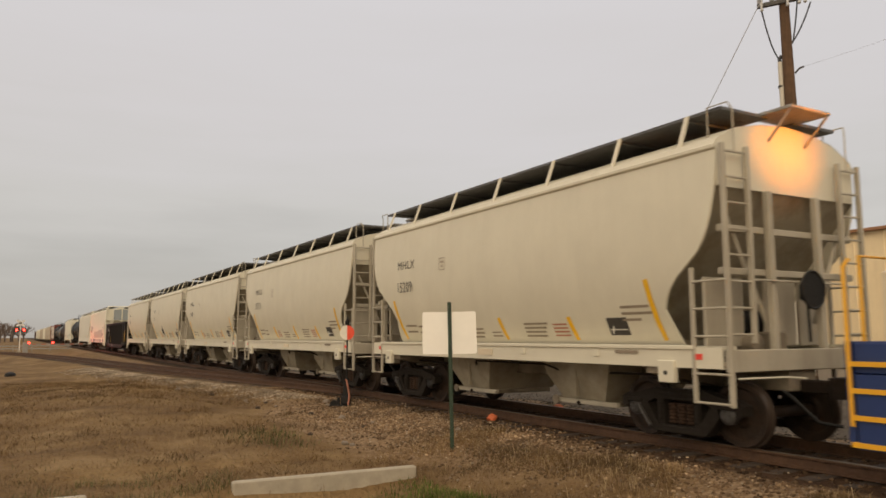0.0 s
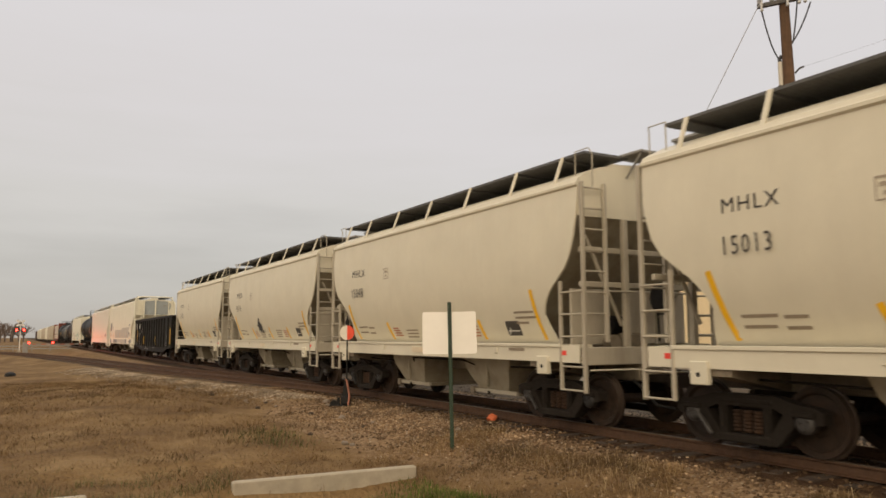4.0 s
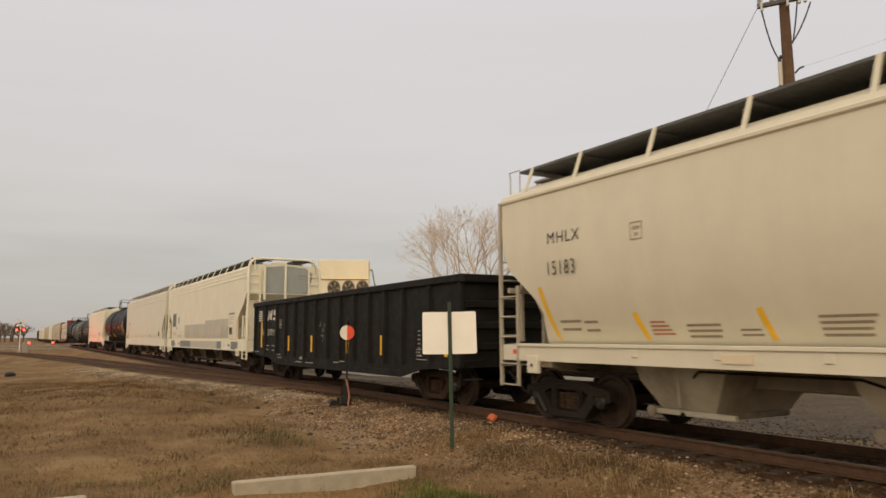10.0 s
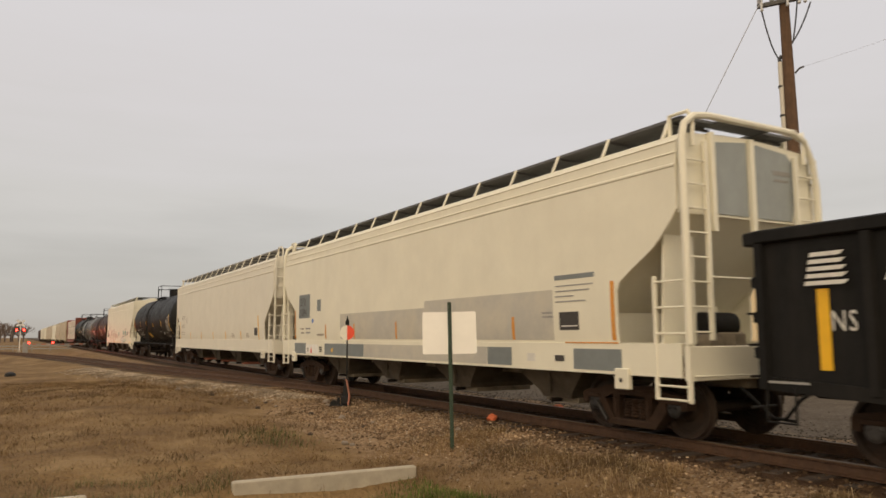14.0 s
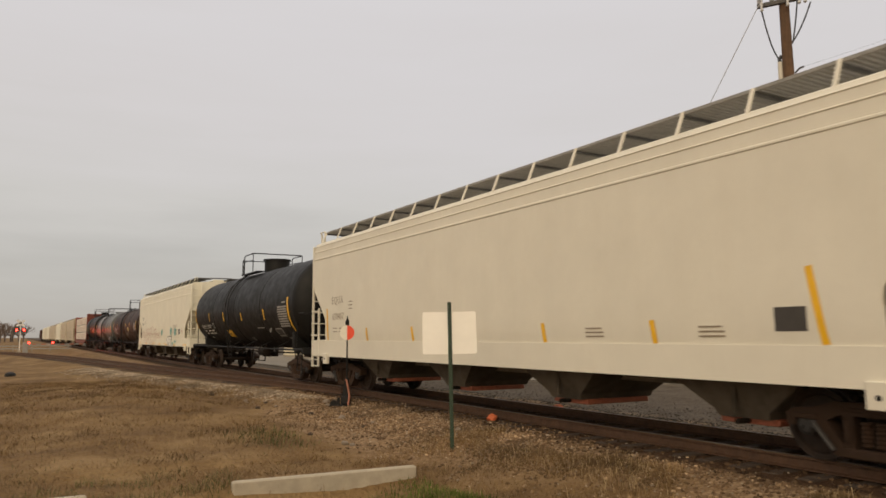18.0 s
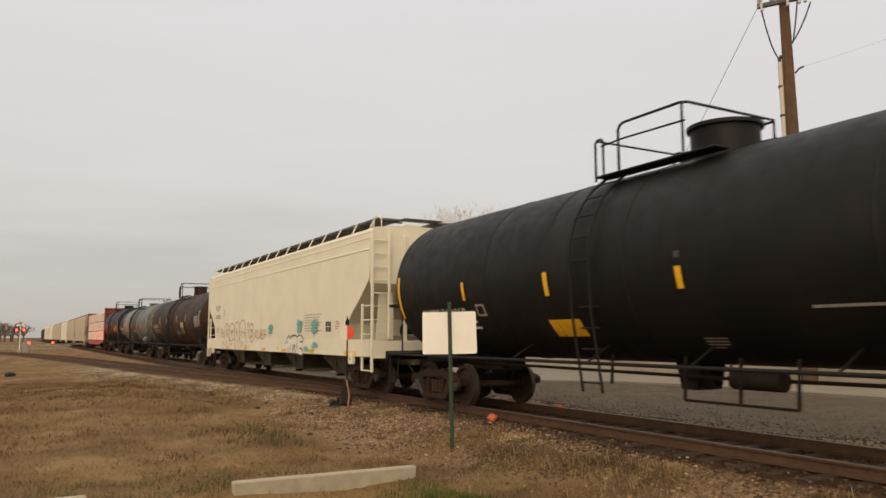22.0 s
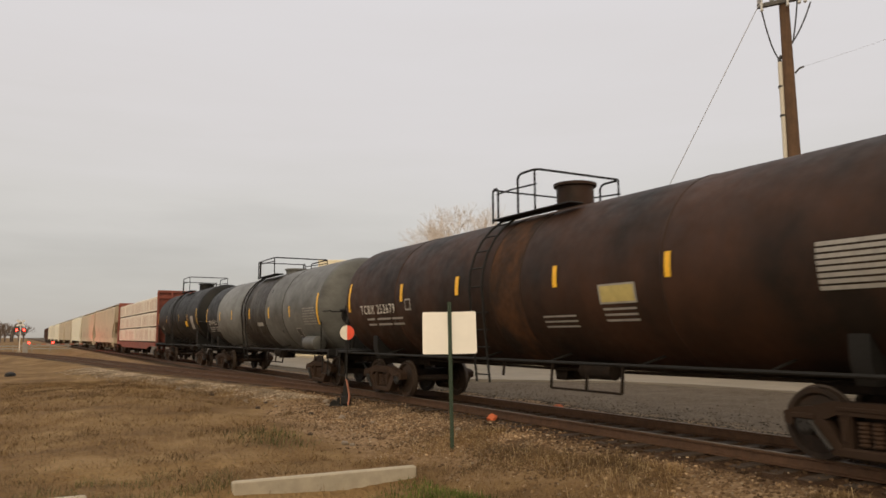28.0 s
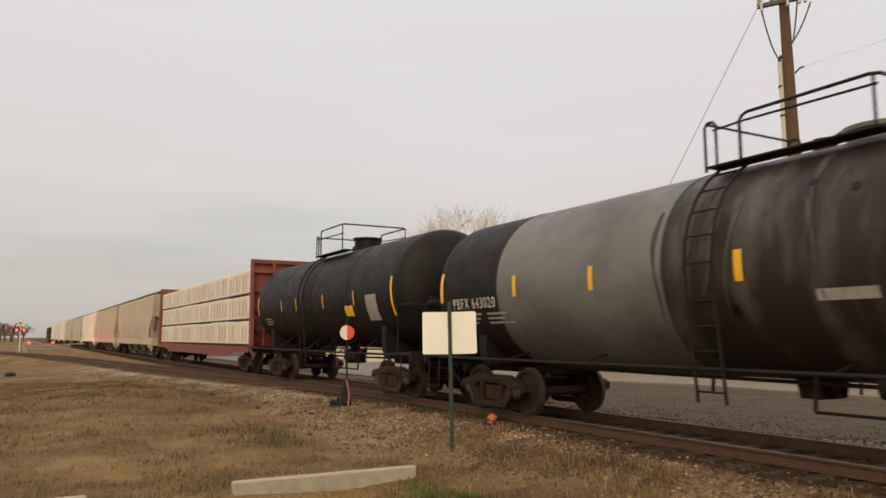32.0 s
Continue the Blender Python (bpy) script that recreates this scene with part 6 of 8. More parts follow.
# ---- gondola ----
def gondola(start):
    L = 8.0
    car = thing("gondola_car", "black ribbed steel gondola car with white lettering and yellow bars", "gondola car", "freight cars of the train")
    CARS.append((car, start))
    ribs = [q * v for v in (1.04, 2.08, 3.09, 4.09, 5.12, 6.52, 7.92) for q in (-1, 1)] + [0.0]
    for s in (-1, 1):
        low = [(-L, 0.90), (-L + 1.9, 0.80), (-L + 3.0, 0.58), (L - 3.0, 0.58), (L - 1.9, 0.80), (L, 0.90)]
        top = [(L, 2.84), (-L, 2.84)]
        part("side_sheet", Shape().prism(low + top, "y", *sorted((s * 1.50, s * 1.52))), "black_gon", car)
        part("top_chord", Shape().bevel_box(-L - 0.03, L + 0.03, *sorted((s * 1.46, s * 1.60)), 2.74, 2.91, 0.02), "black_gon", car)
        part("bottom_sill", Shape().prism([(x, z) for x, z in low] + [(x, z + 0.16) for x, z in reversed(low)], "y", *sorted((s * 1.525, s * 1.57))), "black_gon", car)
        for x in ribs:
            w = 0.07
            part("side_rib", Shape().prism([(x - w, s * 1.521), (x - w * 0.7, s * 1.60), (x + w * 0.7, s * 1.60), (x + w, s * 1.521)], "z", 0.90, 2.74), "black_gon", car)
    part("floor", Shape().box(-L, L, -1.5, 1.5, 0.98, 1.06), "steel_dark", car)
    part("center_sill", Shape().bevel_box(-L - 0.1, L + 0.1, -0.3, 0.3, 0.72, 0.98), "steel_dark", car)
    for s in (-1, 1):
        end = part("end_wall", Shape().box(*sorted((s * (L - 0.03), s * (L + 0.01))), -1.52, 1.52, 0.90, 2.86), "black_gon", car)
        part("end_chord", Shape().bevel_box(*sorted((s * (L - 0.05), s * (L + 0.14))), -1.60, 1.60, 2.72, 2.90, 0.02), "black_gon", end)
        for z in (1.35, 1.8, 2.25):
            part("end_rib", Shape().prism([(s * (L + 0.012), z - 0.09), (s * (L + 0.10), z - 0.06), (s * (L + 0.10), z + 0.06), (s * (L + 0.012), z + 0.09)], "y", -1.5, 1.5), "black_gon", end)
        for z in (0.66, 1.05, 1.45, 1.85):
            part("grab_iron", Shape().cyl((s * (L + 0.11), -1.58, z), (s * (L + 0.11), -1.12, z), 0.016, n=8), "black_gon" if z > 0.7 else "cap", end)
        part("stirrup", Shape().pipe([(s * (L - 0.1), -1.56, 0.95), (s * (L - 0.1), -1.57, 0.5), (s * (L - 0.5), -1.57, 0.5), (s * (L - 0.5), -1.56, 0.95)], 0.018, 6), "black_gon", car)
        coupler(car, s * (L + 0.1), s, 0.72)
    y = -1.524

    def flat(x0, x1, z0, z1, mat, name, yy=-1.526):
        part(name, Shape().add([(x0, yy, z0), (x1, yy, z0), (x1, yy, z1), (x0, yy, z1)], [(0, 1, 2, 3)]), mat, car, smooth=0, fix=False)
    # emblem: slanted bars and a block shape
    for k in range(5):
        sh = Shape()
        x0, z0 = -7.28 + 0.02 * k, 2.16 + 0.085 * k
        sh.add([(x0, -1.606, z0), (x0 + 0.50 - 0.03 * k, -1.606, z0), (x0 + 0.56 - 0.03 * k, -1.606, z0 + 0.05), (x0 + 0.02, -1.606, z0 + 0.05)], [(0, 1, 2, 3)])
        part("emblem_bar", sh, "letter_white", car, "white slanted emblem bar", smooth=0, fix=False)
    sh = Shape()
    for pts in ([(-6.36, 2.18), (-6.20, 2.18), (-6.02, 2.50), (-6.20, 2.56)], [(-6.24, 2.40), (-6.10, 2.56), (-5.86, 2.30), (-5.98, 2.18)], [(-5.98, 2.18), (-5.84, 2.18), (-5.74, 2.56), (-5.90, 2.56)],
                [(-5.64, 2.40), (-5.56, 2.56), (-5.20, 2.56), (-5.22, 2.47), (-5.50, 2.47)], [(-5.62, 2.41), (-5.48, 2.34), (-5.22, 2.38), (-5.20, 2.46), (-5.50, 2.46)], [(-5.66, 2.18), (-5.34, 2.18), (-5.20, 2.28), (-5.22, 2.38), (-5.40, 2.27), (-5.66, 2.27)]):
        sh.add([(x, -1.5275, z) for x, z in pts], [tuple(range(len(pts)))])
    part("emblem", sh, "letter_white", car, "white block emblem", smooth=0, fix=False)
    words("210318", 0.25, "letter_white", car, on_side(-6.32, -1.528, 1.62), 0.92)
    words("NS", 0.25, "letter_white", car, on_side(-7.02, -1.528, 1.62), 0.72)
    for x, z0, z1, mat in ((-7.10, 1.16, 2.12, "yellow"), (-3.78, 1.08, 1.60, "yellow"), (-1.45, 1.08, 1.60, "yellow"), (1.54, 1.08, 1.60, "yellow"), (3.87, 1.08, 1.60, "yellow"), (7.22, 1.12, 2.1, "yellow")):
        part("reflector_strip", Shape().box(x - 0.075, x + 0.075, -1.533, -1.525, z0, z1), mat, car, "yellow reflector strip")
    sh = Shape()
    for x, z, w in ((-6.3, 1.22, 0.35), (-5.65, 1.22, 0.42), (-6.3, 1.08, 0.30), (-5.6, 1.06, 0.36), (-4.95, 0.92, 0.42), (-4.95, 0.82, 0.55), (-2.9, 0.72, 0.66), (-1.87, 0.72, 0.72), (0.6, 0.80, 0.45), (1.1, 0.84, 0.35), (-7.9, 0.98, 0.6)):
        sh.add([(x, -1.576, z), (x + w, -1.576, z), (x + w, -1.576, z + 0.03), (x, -1.576, z + 0.03)], [(0, 1, 2, 3)])
    for k in range(6):
        z = 1.18 + 0.10 * k
        sh.add([(5.90, -1.5265, z), (6.02, -1.5265, z), (6.02, -1.5265, z + 0.03), (5.90, -1.5265, z + 0.03)], [(0, 1, 2, 3)])
    sh.add([(-2.47, -1.576, 0.82), (-2.19, -1.576, 0.82), (-2.19, -1.576, 0.91), (-2.47, -1.576, 0.91)], [(0, 1, 2, 3)])
    part("small_print", sh, "letter_grey", car, smooth=0, fix=False)
    sh = Shape()
    for x0, x1, z0, z1 in ((5.92, 6.48, 1.25, 1.27), (5.92, 6.48, 1.02, 1.04), (5.92, 5.94, 1.02, 1.27), (6.46, 6.48, 1.02, 1.27), (5.98, 6.18, 1.10, 1.14), (6.22, 6.42, 1.17, 1.21), (-4.72, -4.42, 1.88, 1.90), (-4.72, -4.42, 2.16, 2.18), (-4.72, -4.70, 1.88, 2.18), (-4.44, -4.42, 1.88, 2.18), (-4.66, -4.48, 1.96, 2.02), (-4.63, -4.50, 2.06, 2.12)):
        sh.add([(x0, -1.5772, z0), (x1, -1.5772, z0), (x1, -1.5772, z1), (x0, -1.5772, z1)], [(0, 1, 2, 3)])
    part("stencil_frame", sh, "letter_grey", car, smooth=0, fix=False)
    rr = random.Random(21)
    sc = []
    for k in range(5):
        x, z = -0.6 + rr.uniform(-0.25, 0.25), 1.82 + rr.uniform(-0.25, 0.25)
        sc.append([(x, -1.528 - 0.0003 * k, z), (x + rr.uniform(0, 0.3), -1.528 - 0.0003 * k, z + rr.uniform(-0.2, 0.2)), (x + rr.uniform(0, 0.4), -1.528 - 0.0003 * k, z + rr.uniform(-0.2, 0.2))])
    sh = Shape()
    for line in sc:
        sh.ribbon(line, 0.02, (0, 1, 0))
    part("chalk_scrawl", sh, "letter_grey", car, "faint grey chalk scrawl", smooth=0, fix=False)
    add_trucks(car, (-5.95, 5.95))


gondola(-78.46)


# ---- tank cars ----
def tank_car(name, label, start, half, courses, rail_dx=0.0, bars_x=(), text=None, details=True, ladder_mat="iron", band_mat=None, R=1.52, Z=2.62, truck_x=6.7, rail_z=1.11, cage=0.9, hoop=0.80, hi=1.55, man=(0.0, 0.30, 0.42)):
    """courses: (x from, x to, material) along the barrel, rear to front; heads take the end courses' paint."""
    car = thing(name, label, "tank car", "freight cars of the train")
    CARS.append((car, start))
    head = 0.62
    for a, b, mat in courses:
        part("shell_course", Shape().lathe([(a + 0.004, R - 0.02), (a + 0.004, R), (a + 0.02, R + 0.001), (b - 0.02, R + 0.001), (b - 0.004, R), (b - 0.004, R - 0.02)], (0, 0, Z), "x", 64), mat, car, smooth=40)
    for s, mat in ((-1, courses[0][2]), (1, courses[-1][2])):
        prof = [(s * half, R)] + [(s * (half + head * math.sin(t * math.pi / 20)), R * math.cos(t * math.pi / 20)) for t in range(1, 10)] + [(s * (half + head), 0.02)]
        part("tank_head", Shape().lathe(prof, (0, 0, Z), "x", 64), mat, car, smooth=60)
    for x in [c[0] for c in courses[1:]]:
        part("weld_seam", Shape().lathe([(x - 0.02, R), (x, R + 0.012), (x + 0.02, R)], (0, 0, Z), "x", 64), band_mat or courses[0][2], car, smooth=60)
    end = half + head + 0.18
    for s in (-1, 1):
        part("stub_sill", Shape().bevel_box(*sorted((s * (half - 2.6), s * (end + 0.15))), -0.32, 0.32, 0.80, 1.16, 0.02), "steel_dark", car)
        part("tank_saddle", Shape().prism([(-1.20, 0.98), (-1.30, 1.25), (-1.30, Z - 0.95), (-1.0, Z - R * 0.75), (0, Z - R + 0.05), (1.0, Z - R * 0.75), (1.30, Z - 0.95), (1.30, 1.25), (1.20, 0.98)], "x", s * truck_x - 0.13, s * truck_x + 0.13), "iron", car)
        part("end_platform", Shape().bevel_box(*sorted((s * (half - 0.2), s * (end + 0.05))), -1.55, 1.55, 1.10, 1.17, 0.01), "iron", car)
        part("end_sill", Shape().bevel_box(*sorted((s * (end - 0.02), s * (end + 0.08))), -1.57, 1.57, 0.98, 1.20, 0.01), "iron", car)
        rail = Shape()
        for y in (-1.5, 1.5):
            rail.pipe([(s * (half + 0.05), y, 1.17), (s * (half + 0.05), y, 2.28), (s * (half + 0.10), y, 2.36), (s * (end - 0.02), y, 2.36), (s * (end + 0.04), y * 0.97, 2.33), (s * (end + 0.04), y * 0.3, 2.33)], 0.022, 8)
        rail.pipe([(s * (end + 0.04), -0.5, 2.33), (s * (end + 0.04), 0.5, 2.33)], 0.022, 8)
        part("end_handrail", rail, "iron", car)
        part("stirrup", Shape().pipe([(s * (end - 0.1), -1.5, 1.1), (s * (end - 0.1), -1.54, 0.45), (s * (end - 0.55), -1.54, 0.45), (s * (end - 0.55), -1.5, 1.1)], 0.02, 6), "iron", car)
        coupler(car, s * (end + 0.05), s, 0.62)
    # hand brake on the leading platform
    stand = part("brake_stand", Shape().bevel_box(end - 0.16, end - 0.06, -0.95, -0.78, 1.17, 2.55, 0.01).bevel_box(end - 0.20, end - 0.03, -1.02, -0.70, 2.05, 2.40, 0.03), "iron", car, "black handbrake stand")
    part("brake_wheel", Shape().lathe([(0, 0.25), (0.02, 0.28), (0.04, 0.25), (0.02, 0.23)], (end - 0.02, -0.86, 2.22), "x", 20).box(end - 0.015, end - 0.005, -1.1, -0.62, 2.205, 2.235).box(end - 0.015, end - 0.005, -0.875, -0.845, 1.98, 2.46), "iron", stand)
    part("brake_reservoir", Shape().cyl((end - 0.35, 0.1, 1.42), (end - 0.35, 1.1, 1.42), 0.2, n=16), "iron", car)
    part("brake_valve", Shape().bevel_box(end - 0.55, end - 0.25, -0.55, -0.15, 1.17, 1.62, 0.04).cyl((end - 0.4, -0.35, 1.6), (end - 0.4, -0.35, 1.85), 0.06, n=10), "iron", car)
    part("side_rail", Shape().pipe([(-half - 0.3, -1.50, rail_z), (half + 0.3, -1.50, rail_z)], 0.03, 8), "iron", car, "low side handrail")
    part("side_rail", Shape().pipe([(-half - 0.3, 1.50, rail_z), (half + 0.3, 1.50, rail_z)], 0.03, 8), "iron", car, "low side handrail")
    for k in range(6):
        x = -half + 2.4 + k * (2 * half - 4.8) / 5
        part("rail_hanger", Shape().pipe([(x, -1.50, rail_z), (x, -0.9, Z - R * 0.8)], 0.02, 6), "iron", car)
    # bottom outlet with valve skid and brake rigging
    part("bottom_outlet", Shape().cyl((0, 0, 1.3), (0, 0, 0.85), 0.16, n=14).cyl((0, 0, 0.88), (0, 0, 0.70), 0.2, n=14), "steel_dark", car)
    part("skid", Shape().prism([(-0.26, 1.15), (-0.16, 0.74), (0.16, 0.74), (0.26, 1.15)], "y", -0.3, -0.26).prism([(-0.26, 1.15), (-0.16, 0.74), (0.16, 0.74), (0.26, 1.15)], "y", 0.26, 0.3).box(-0.16, 0.16, -0.3, 0.3, 0.70, 0.74), "steel_dark", car)
    part("brake_rod", Shape().pipe([(-half + 1.2, -0.35, 0.96), (0.8, -0.4, 0.92), (half - 1.2, -0.35, 0.96)], 0.03, 6), "steel_dark", car)
    part("brake_cylinder", Shape().cyl((1.3, -0.8, 0.95), (2.1, -0.8, 0.95), 0.15, n=14), "steel_dark", car)
    for x, zz in ((-1.1, 0.76), (0.5, 0.60), (1.5, 0.60), (2.4, 0.60)):
        part("brake_hanger", Shape().pipe([(x, -0.9, Z - R + 0.15), (x, -0.95, zz)], 0.028, 6), "steel_dark", car)
    part("brake_pull_rod", Shape().pipe([(0.5, -0.95, 0.60), (2.4, -0.95, 0.60)], 0.022, 6), "steel_dark", car)
    # manway, fittings and the rails round them
    m = rail_dx
    top = Z + R
    part("manway", Shape().cyl((m + man[0], 0, top - 0.1), (m + man[0], 0, top + man[1]), man[2], n=28).cyl((m + man[0], 0, top + man[1]), (m + man[0], 0, top + man[1] + 0.06), man[2] + 0.06, n=28), courses[1][2], car, "round manway nozzle with a lid")
    part("valve_housing", Shape().cyl((m - 1.0, 0, top - 0.1), (m - 1.0, 0, top + 0.18), 0.17, n=14), "iron", car)
    for y in (-1, 1):
        part("top_platform", Shape().bevel_box(m - 2.2, m + max(cage, 0.4), *sorted((y * 0.72, y * 1.06)), top - 0.12, top - 0.085, 0.01), "iron", car, "dark platform beside the manway")
    rails = Shape()
    zz = top - 0.1
    for y in (-1.1, 1.1):
        rails.pipe([(m - 2.25, y * 0.9, zz - 0.06), (m - 2.25, y * 0.9, zz + 0.62), (m - 2.2, y * 0.9, zz + 0.68), (m - 2.1, y * 0.9, zz + 0.68), (m - 2.05, y * 0.9, zz + 0.62), (m - 2.05, y * 0.9, zz - 0.04)], 0.022, 8)
        rails.pipe([(m - 2.1, y * 0.9, zz + 0.55), (m - 1.5, y * 0.95, zz + 0.55), (m + cage, y, zz + 0.50)], 0.018, 8)
        rails.pipe([(m - hi, y, zz), (m - hi, y, zz + hoop - 0.10), (m - hi + 0.05, y, zz + hoop - 0.03), (m - hi + 0.13, y, zz + hoop), (m + cage - 0.1, y, zz + hoop), (m + cage, y * 0.93, zz + hoop), (m + cage, 0, zz + hoop)], 0.024, 8)
        rails.pipe([(m + cage - 0.05, y, zz), (m + cage - 0.05, y, zz + hoop)], 0.02, 8)
    rails.pipe([(m - 2.2, -0.97, zz + 0.66), (m - 2.2, 0.97, zz + 0.66)], 0.02, 8)
    part("safety_rail", rails, "iron", car, "black safety rail round the manway")
    for s in (-1, 1):
        lad = Shape()
        for dx in (-0.24, 0.24):
            arc = [(m - 1.88 + dx, s * (R + 0.10) * math.cos(a), Z + (R + 0.10) * math.sin(a)) for a in [math.radians(72 - 12 * k) for k in range(8)]]
            lad.pipe(arc + [(m - 1.88 + dx, s * (R + 0.06), 2.0), (m - 1.88 + dx, s * 1.52, 0.65)], 0.026, 6)
        rung = [((R + 0.10) * math.cos(a), Z + (R + 0.10) * math.sin(a)) for a in [math.radians(66 - 13 * k) for k in range(6)]] + [(1.57, 2.4), (1.55, 2.05), (1.54, 1.7), (1.52, 1.35), (1.51, 0.80)]
        for y, z in rung:
            lad.cyl((m - 2.12, s * y, z), (m - 1.64, s * y, z), 0.016, n=6)
        part("tank_ladder", lad, ladder_mat, car, "curved black side ladder")

    def skin(z):
        return math.sqrt(max(0.01, R * R - (z - Z) ** 2))
    for x, z0, z1, w in bars_x:
        stripe(car, x, z0, z1, lambda z: skin(z) - 0.002, "yellow", w)
    add_trucks(car, (-truck_x, truck_x))
    return car, lambda z: skin(z) - 0.002


def course_list(half, cuts, mats):
    edges = [-half] + list(cuts) + [half]
    return [(a, b, m) for a, b, m in zip(edges, edges[1:], mats)]


def tilt(sk, z):
    """How far a label at height z leans back with the barrel, in degrees."""
    return math.degrees(math.atan2(sk(z + 0.1) - sk(z - 0.1), 0.2))


def barrel_words(car, text, size, mat, x, z, sk, wide):
    a = tilt(sk, z + size / 2)
    words(text, size, mat, car, pose(x, -(sk(z) + 0.032), z, 90, 0, 0) @ pose(0, 0, 0, a, 0, 0), wide)


t9, sk = tank_car("black_tank_car", "black tank car with white lettering and yellow markers", -136.15, 7.90,
                  course_list(7.9, (-3.95, -2.0, 0.0, 3.95), ["black_tank"] * 5), 0.95,
                  [(-7.80, 2.0, 3.0, 0.11), (-4.80, 2.32, 2.70, 0.10), (-1.97, 2.28, 2.70, 0.12), (1.10, 2.24, 2.56, 0.12), (4.40, 2.20, 2.62, 0.13), (7.40, 1.75, 2.95, 0.15)], R=1.67, Z=2.78, truck_x=7.0, rail_z=1.12, cage=-0.1, man=(-0.26, 0.42, 0.54))
barrel_words(t9, "SHPX 214069", 0.22, "letter_white", -6.75, 1.98, sk, 0.95)
for k, (z, l) in enumerate(((1.85, (0.35, 0.5, 0.5)), (1.72, (0.4, 0.55, 0.55)))):
    for j, w in enumerate(l):
        bars(t9, -6.55 + 0.72 * j, z, sk, (w,), "letter_white", 0.05)
bars(t9, -6.1, 1.52, sk, (0.3,), "letter_white", 0.06)
patch(t9, -4.45, -4.13, 1.98, 2.22, sk, "letter_grey", "service_stencil")
patch(t9, -4.40, -4.18, 2.02, 2.18, sk, "black_tank", "stencil_fill", 0.016)
for k in range(9):
    bars(t9, 6.20 - 0.012 * k, 2.60 - k * 0.085, sk, (1.05,), "letter_grey", 0.055)
bars(t9, 6.72, 2.76, sk, (0.48,), "letter_grey", 0.05)
patch(t9, 5.22, 5.98, 1.58, 1.88, sk, "letter_grey", "stencil_panel")
patch(t9, 5.27, 5.93, 1.62, 1.84, sk, "letter_dark", "stencil_fill", 0.016)
part("placard", Shape().add([(6.02, -(sk(1.38) + 0.03), 1.38), (6.22, -(sk(1.20) + 0.03), 1.20), (6.42, -(sk(1.38) + 0.03), 1.38), (6.22, -(sk(1.56) + 0.03), 1.56)], [(0, 1, 2, 3)]), "letter_white", t9, "white diamond placard", smooth=0, fix=False)
patch(t9, -2.22, -1.36, 1.56, 1.86, sk, "yellow", "yellow_label")
bars(t9, 3.0, 1.90, sk, (0.9,), "letter_grey", 0.035)
bars(t9, 1.05, 1.52, sk, (0.42, 0.40, 0.38, 0.25), "letter_grey", 0.02, 0.045)
part("round_mark", Shape().lathe([(0.0, 0.10), (-0.012, 0.10), (-0.012, 0.065), (0.0, 0.065)], (4.66, -(sk(1.83) + 0.035), 1.83), "y", 18), "letter_grey", t9)
patch(t9, 1.05, 1.16, 2.68, 2.78, sk, "cap", "worn_sticker")
sh = Shape()
for k, (y, z, w) in enumerate(((-1.05, 3.42, 0.75), (-0.75, 3.28, 0.6), (-0.75, 3.18, 0.6), (-0.75, 2.40, 0.75), (-0.75, 2.31, 0.65))):
    xh = 7.90 + 0.62 * math.sqrt(max(0.0, 1 - (max(abs(y), abs(y + w)) ** 2 + (z - 2.78) ** 2) / 2.789)) + 0.03
    sh.add([(xh, y, z), (xh + 0.03, y + w, z), (xh + 0.03, y + w, z + 0.055), (xh, y, z + 0.055)], [(0, 1, 2, 3)])
part("head_print", sh, "letter_white", t9, smooth=0, fix=False)

t11, sk = tank_car("brown_tank_car", "rusty dark brown tank car with white lettering", -175.30, 8.05,
                   course_list(8.05, (-4.9, -0.60, 0.45, 4.0), ["brown_tank", "brown_tank", "rust_band", "brown_tank", "brown_tank"]), 0.9,
                   [(-7.85, 2.25, 3.05, 0.12), (-4.55, 2.42, 2.85, 0.13), (-1.87, 2.45, 2.85, 0.14), (1.50, 2.42, 2.80, 0.12), (4.13, 2.42, 2.80, 0.12), (7.75, 2.15, 2.95, 0.13)], truck_x=6.72, R=1.60, Z=2.54, man=(-0.70, 0.46, 0.38), cage=-0.55, hi=1.17)
barrel_words(t11, "TCBX 252679", 0.25, "letter_white", -7.05, 2.16, sk, 0.92)
for z in (2.0, 1.86):
    bars(t11, -6.75, z, sk, (0.5,), "letter_grey", 0.05)
    bars(t11, -6.1, z, sk, (0.8,), "letter_grey", 0.05)
    bars(t11, -5.2, z, sk, (0.6,), "letter_grey", 0.05)
patch(t11, -4.38, -4.08, 2.2, 2.48, sk, "letter_grey", "service_stencil")
patch(t11, -4.34, -4.12, 2.24, 2.44, sk, "brown_tank", "stencil_fill", 0.016)
patch(t11, 2.60, 3.44, 2.08, 2.40, sk, "letter_grey", "faded_label")
patch(t11, 2.64, 3.40, 2.11, 2.37, sk, "pale_label", "yellow_label", 0.016)
for k in range(8):
    bars(t11, 6.45, 2.62 - k * 0.075, sk, (1.05,), "letter_grey", 0.05)
for k in range(3):
    bars(t11, 1.0, 1.90 - k * 0.09, sk, (0.92,), "letter_grey", 0.03)
    bars(t11, 2.64, 1.98 - k * 0.09, sk, (0.75,), "letter_grey", 0.035)

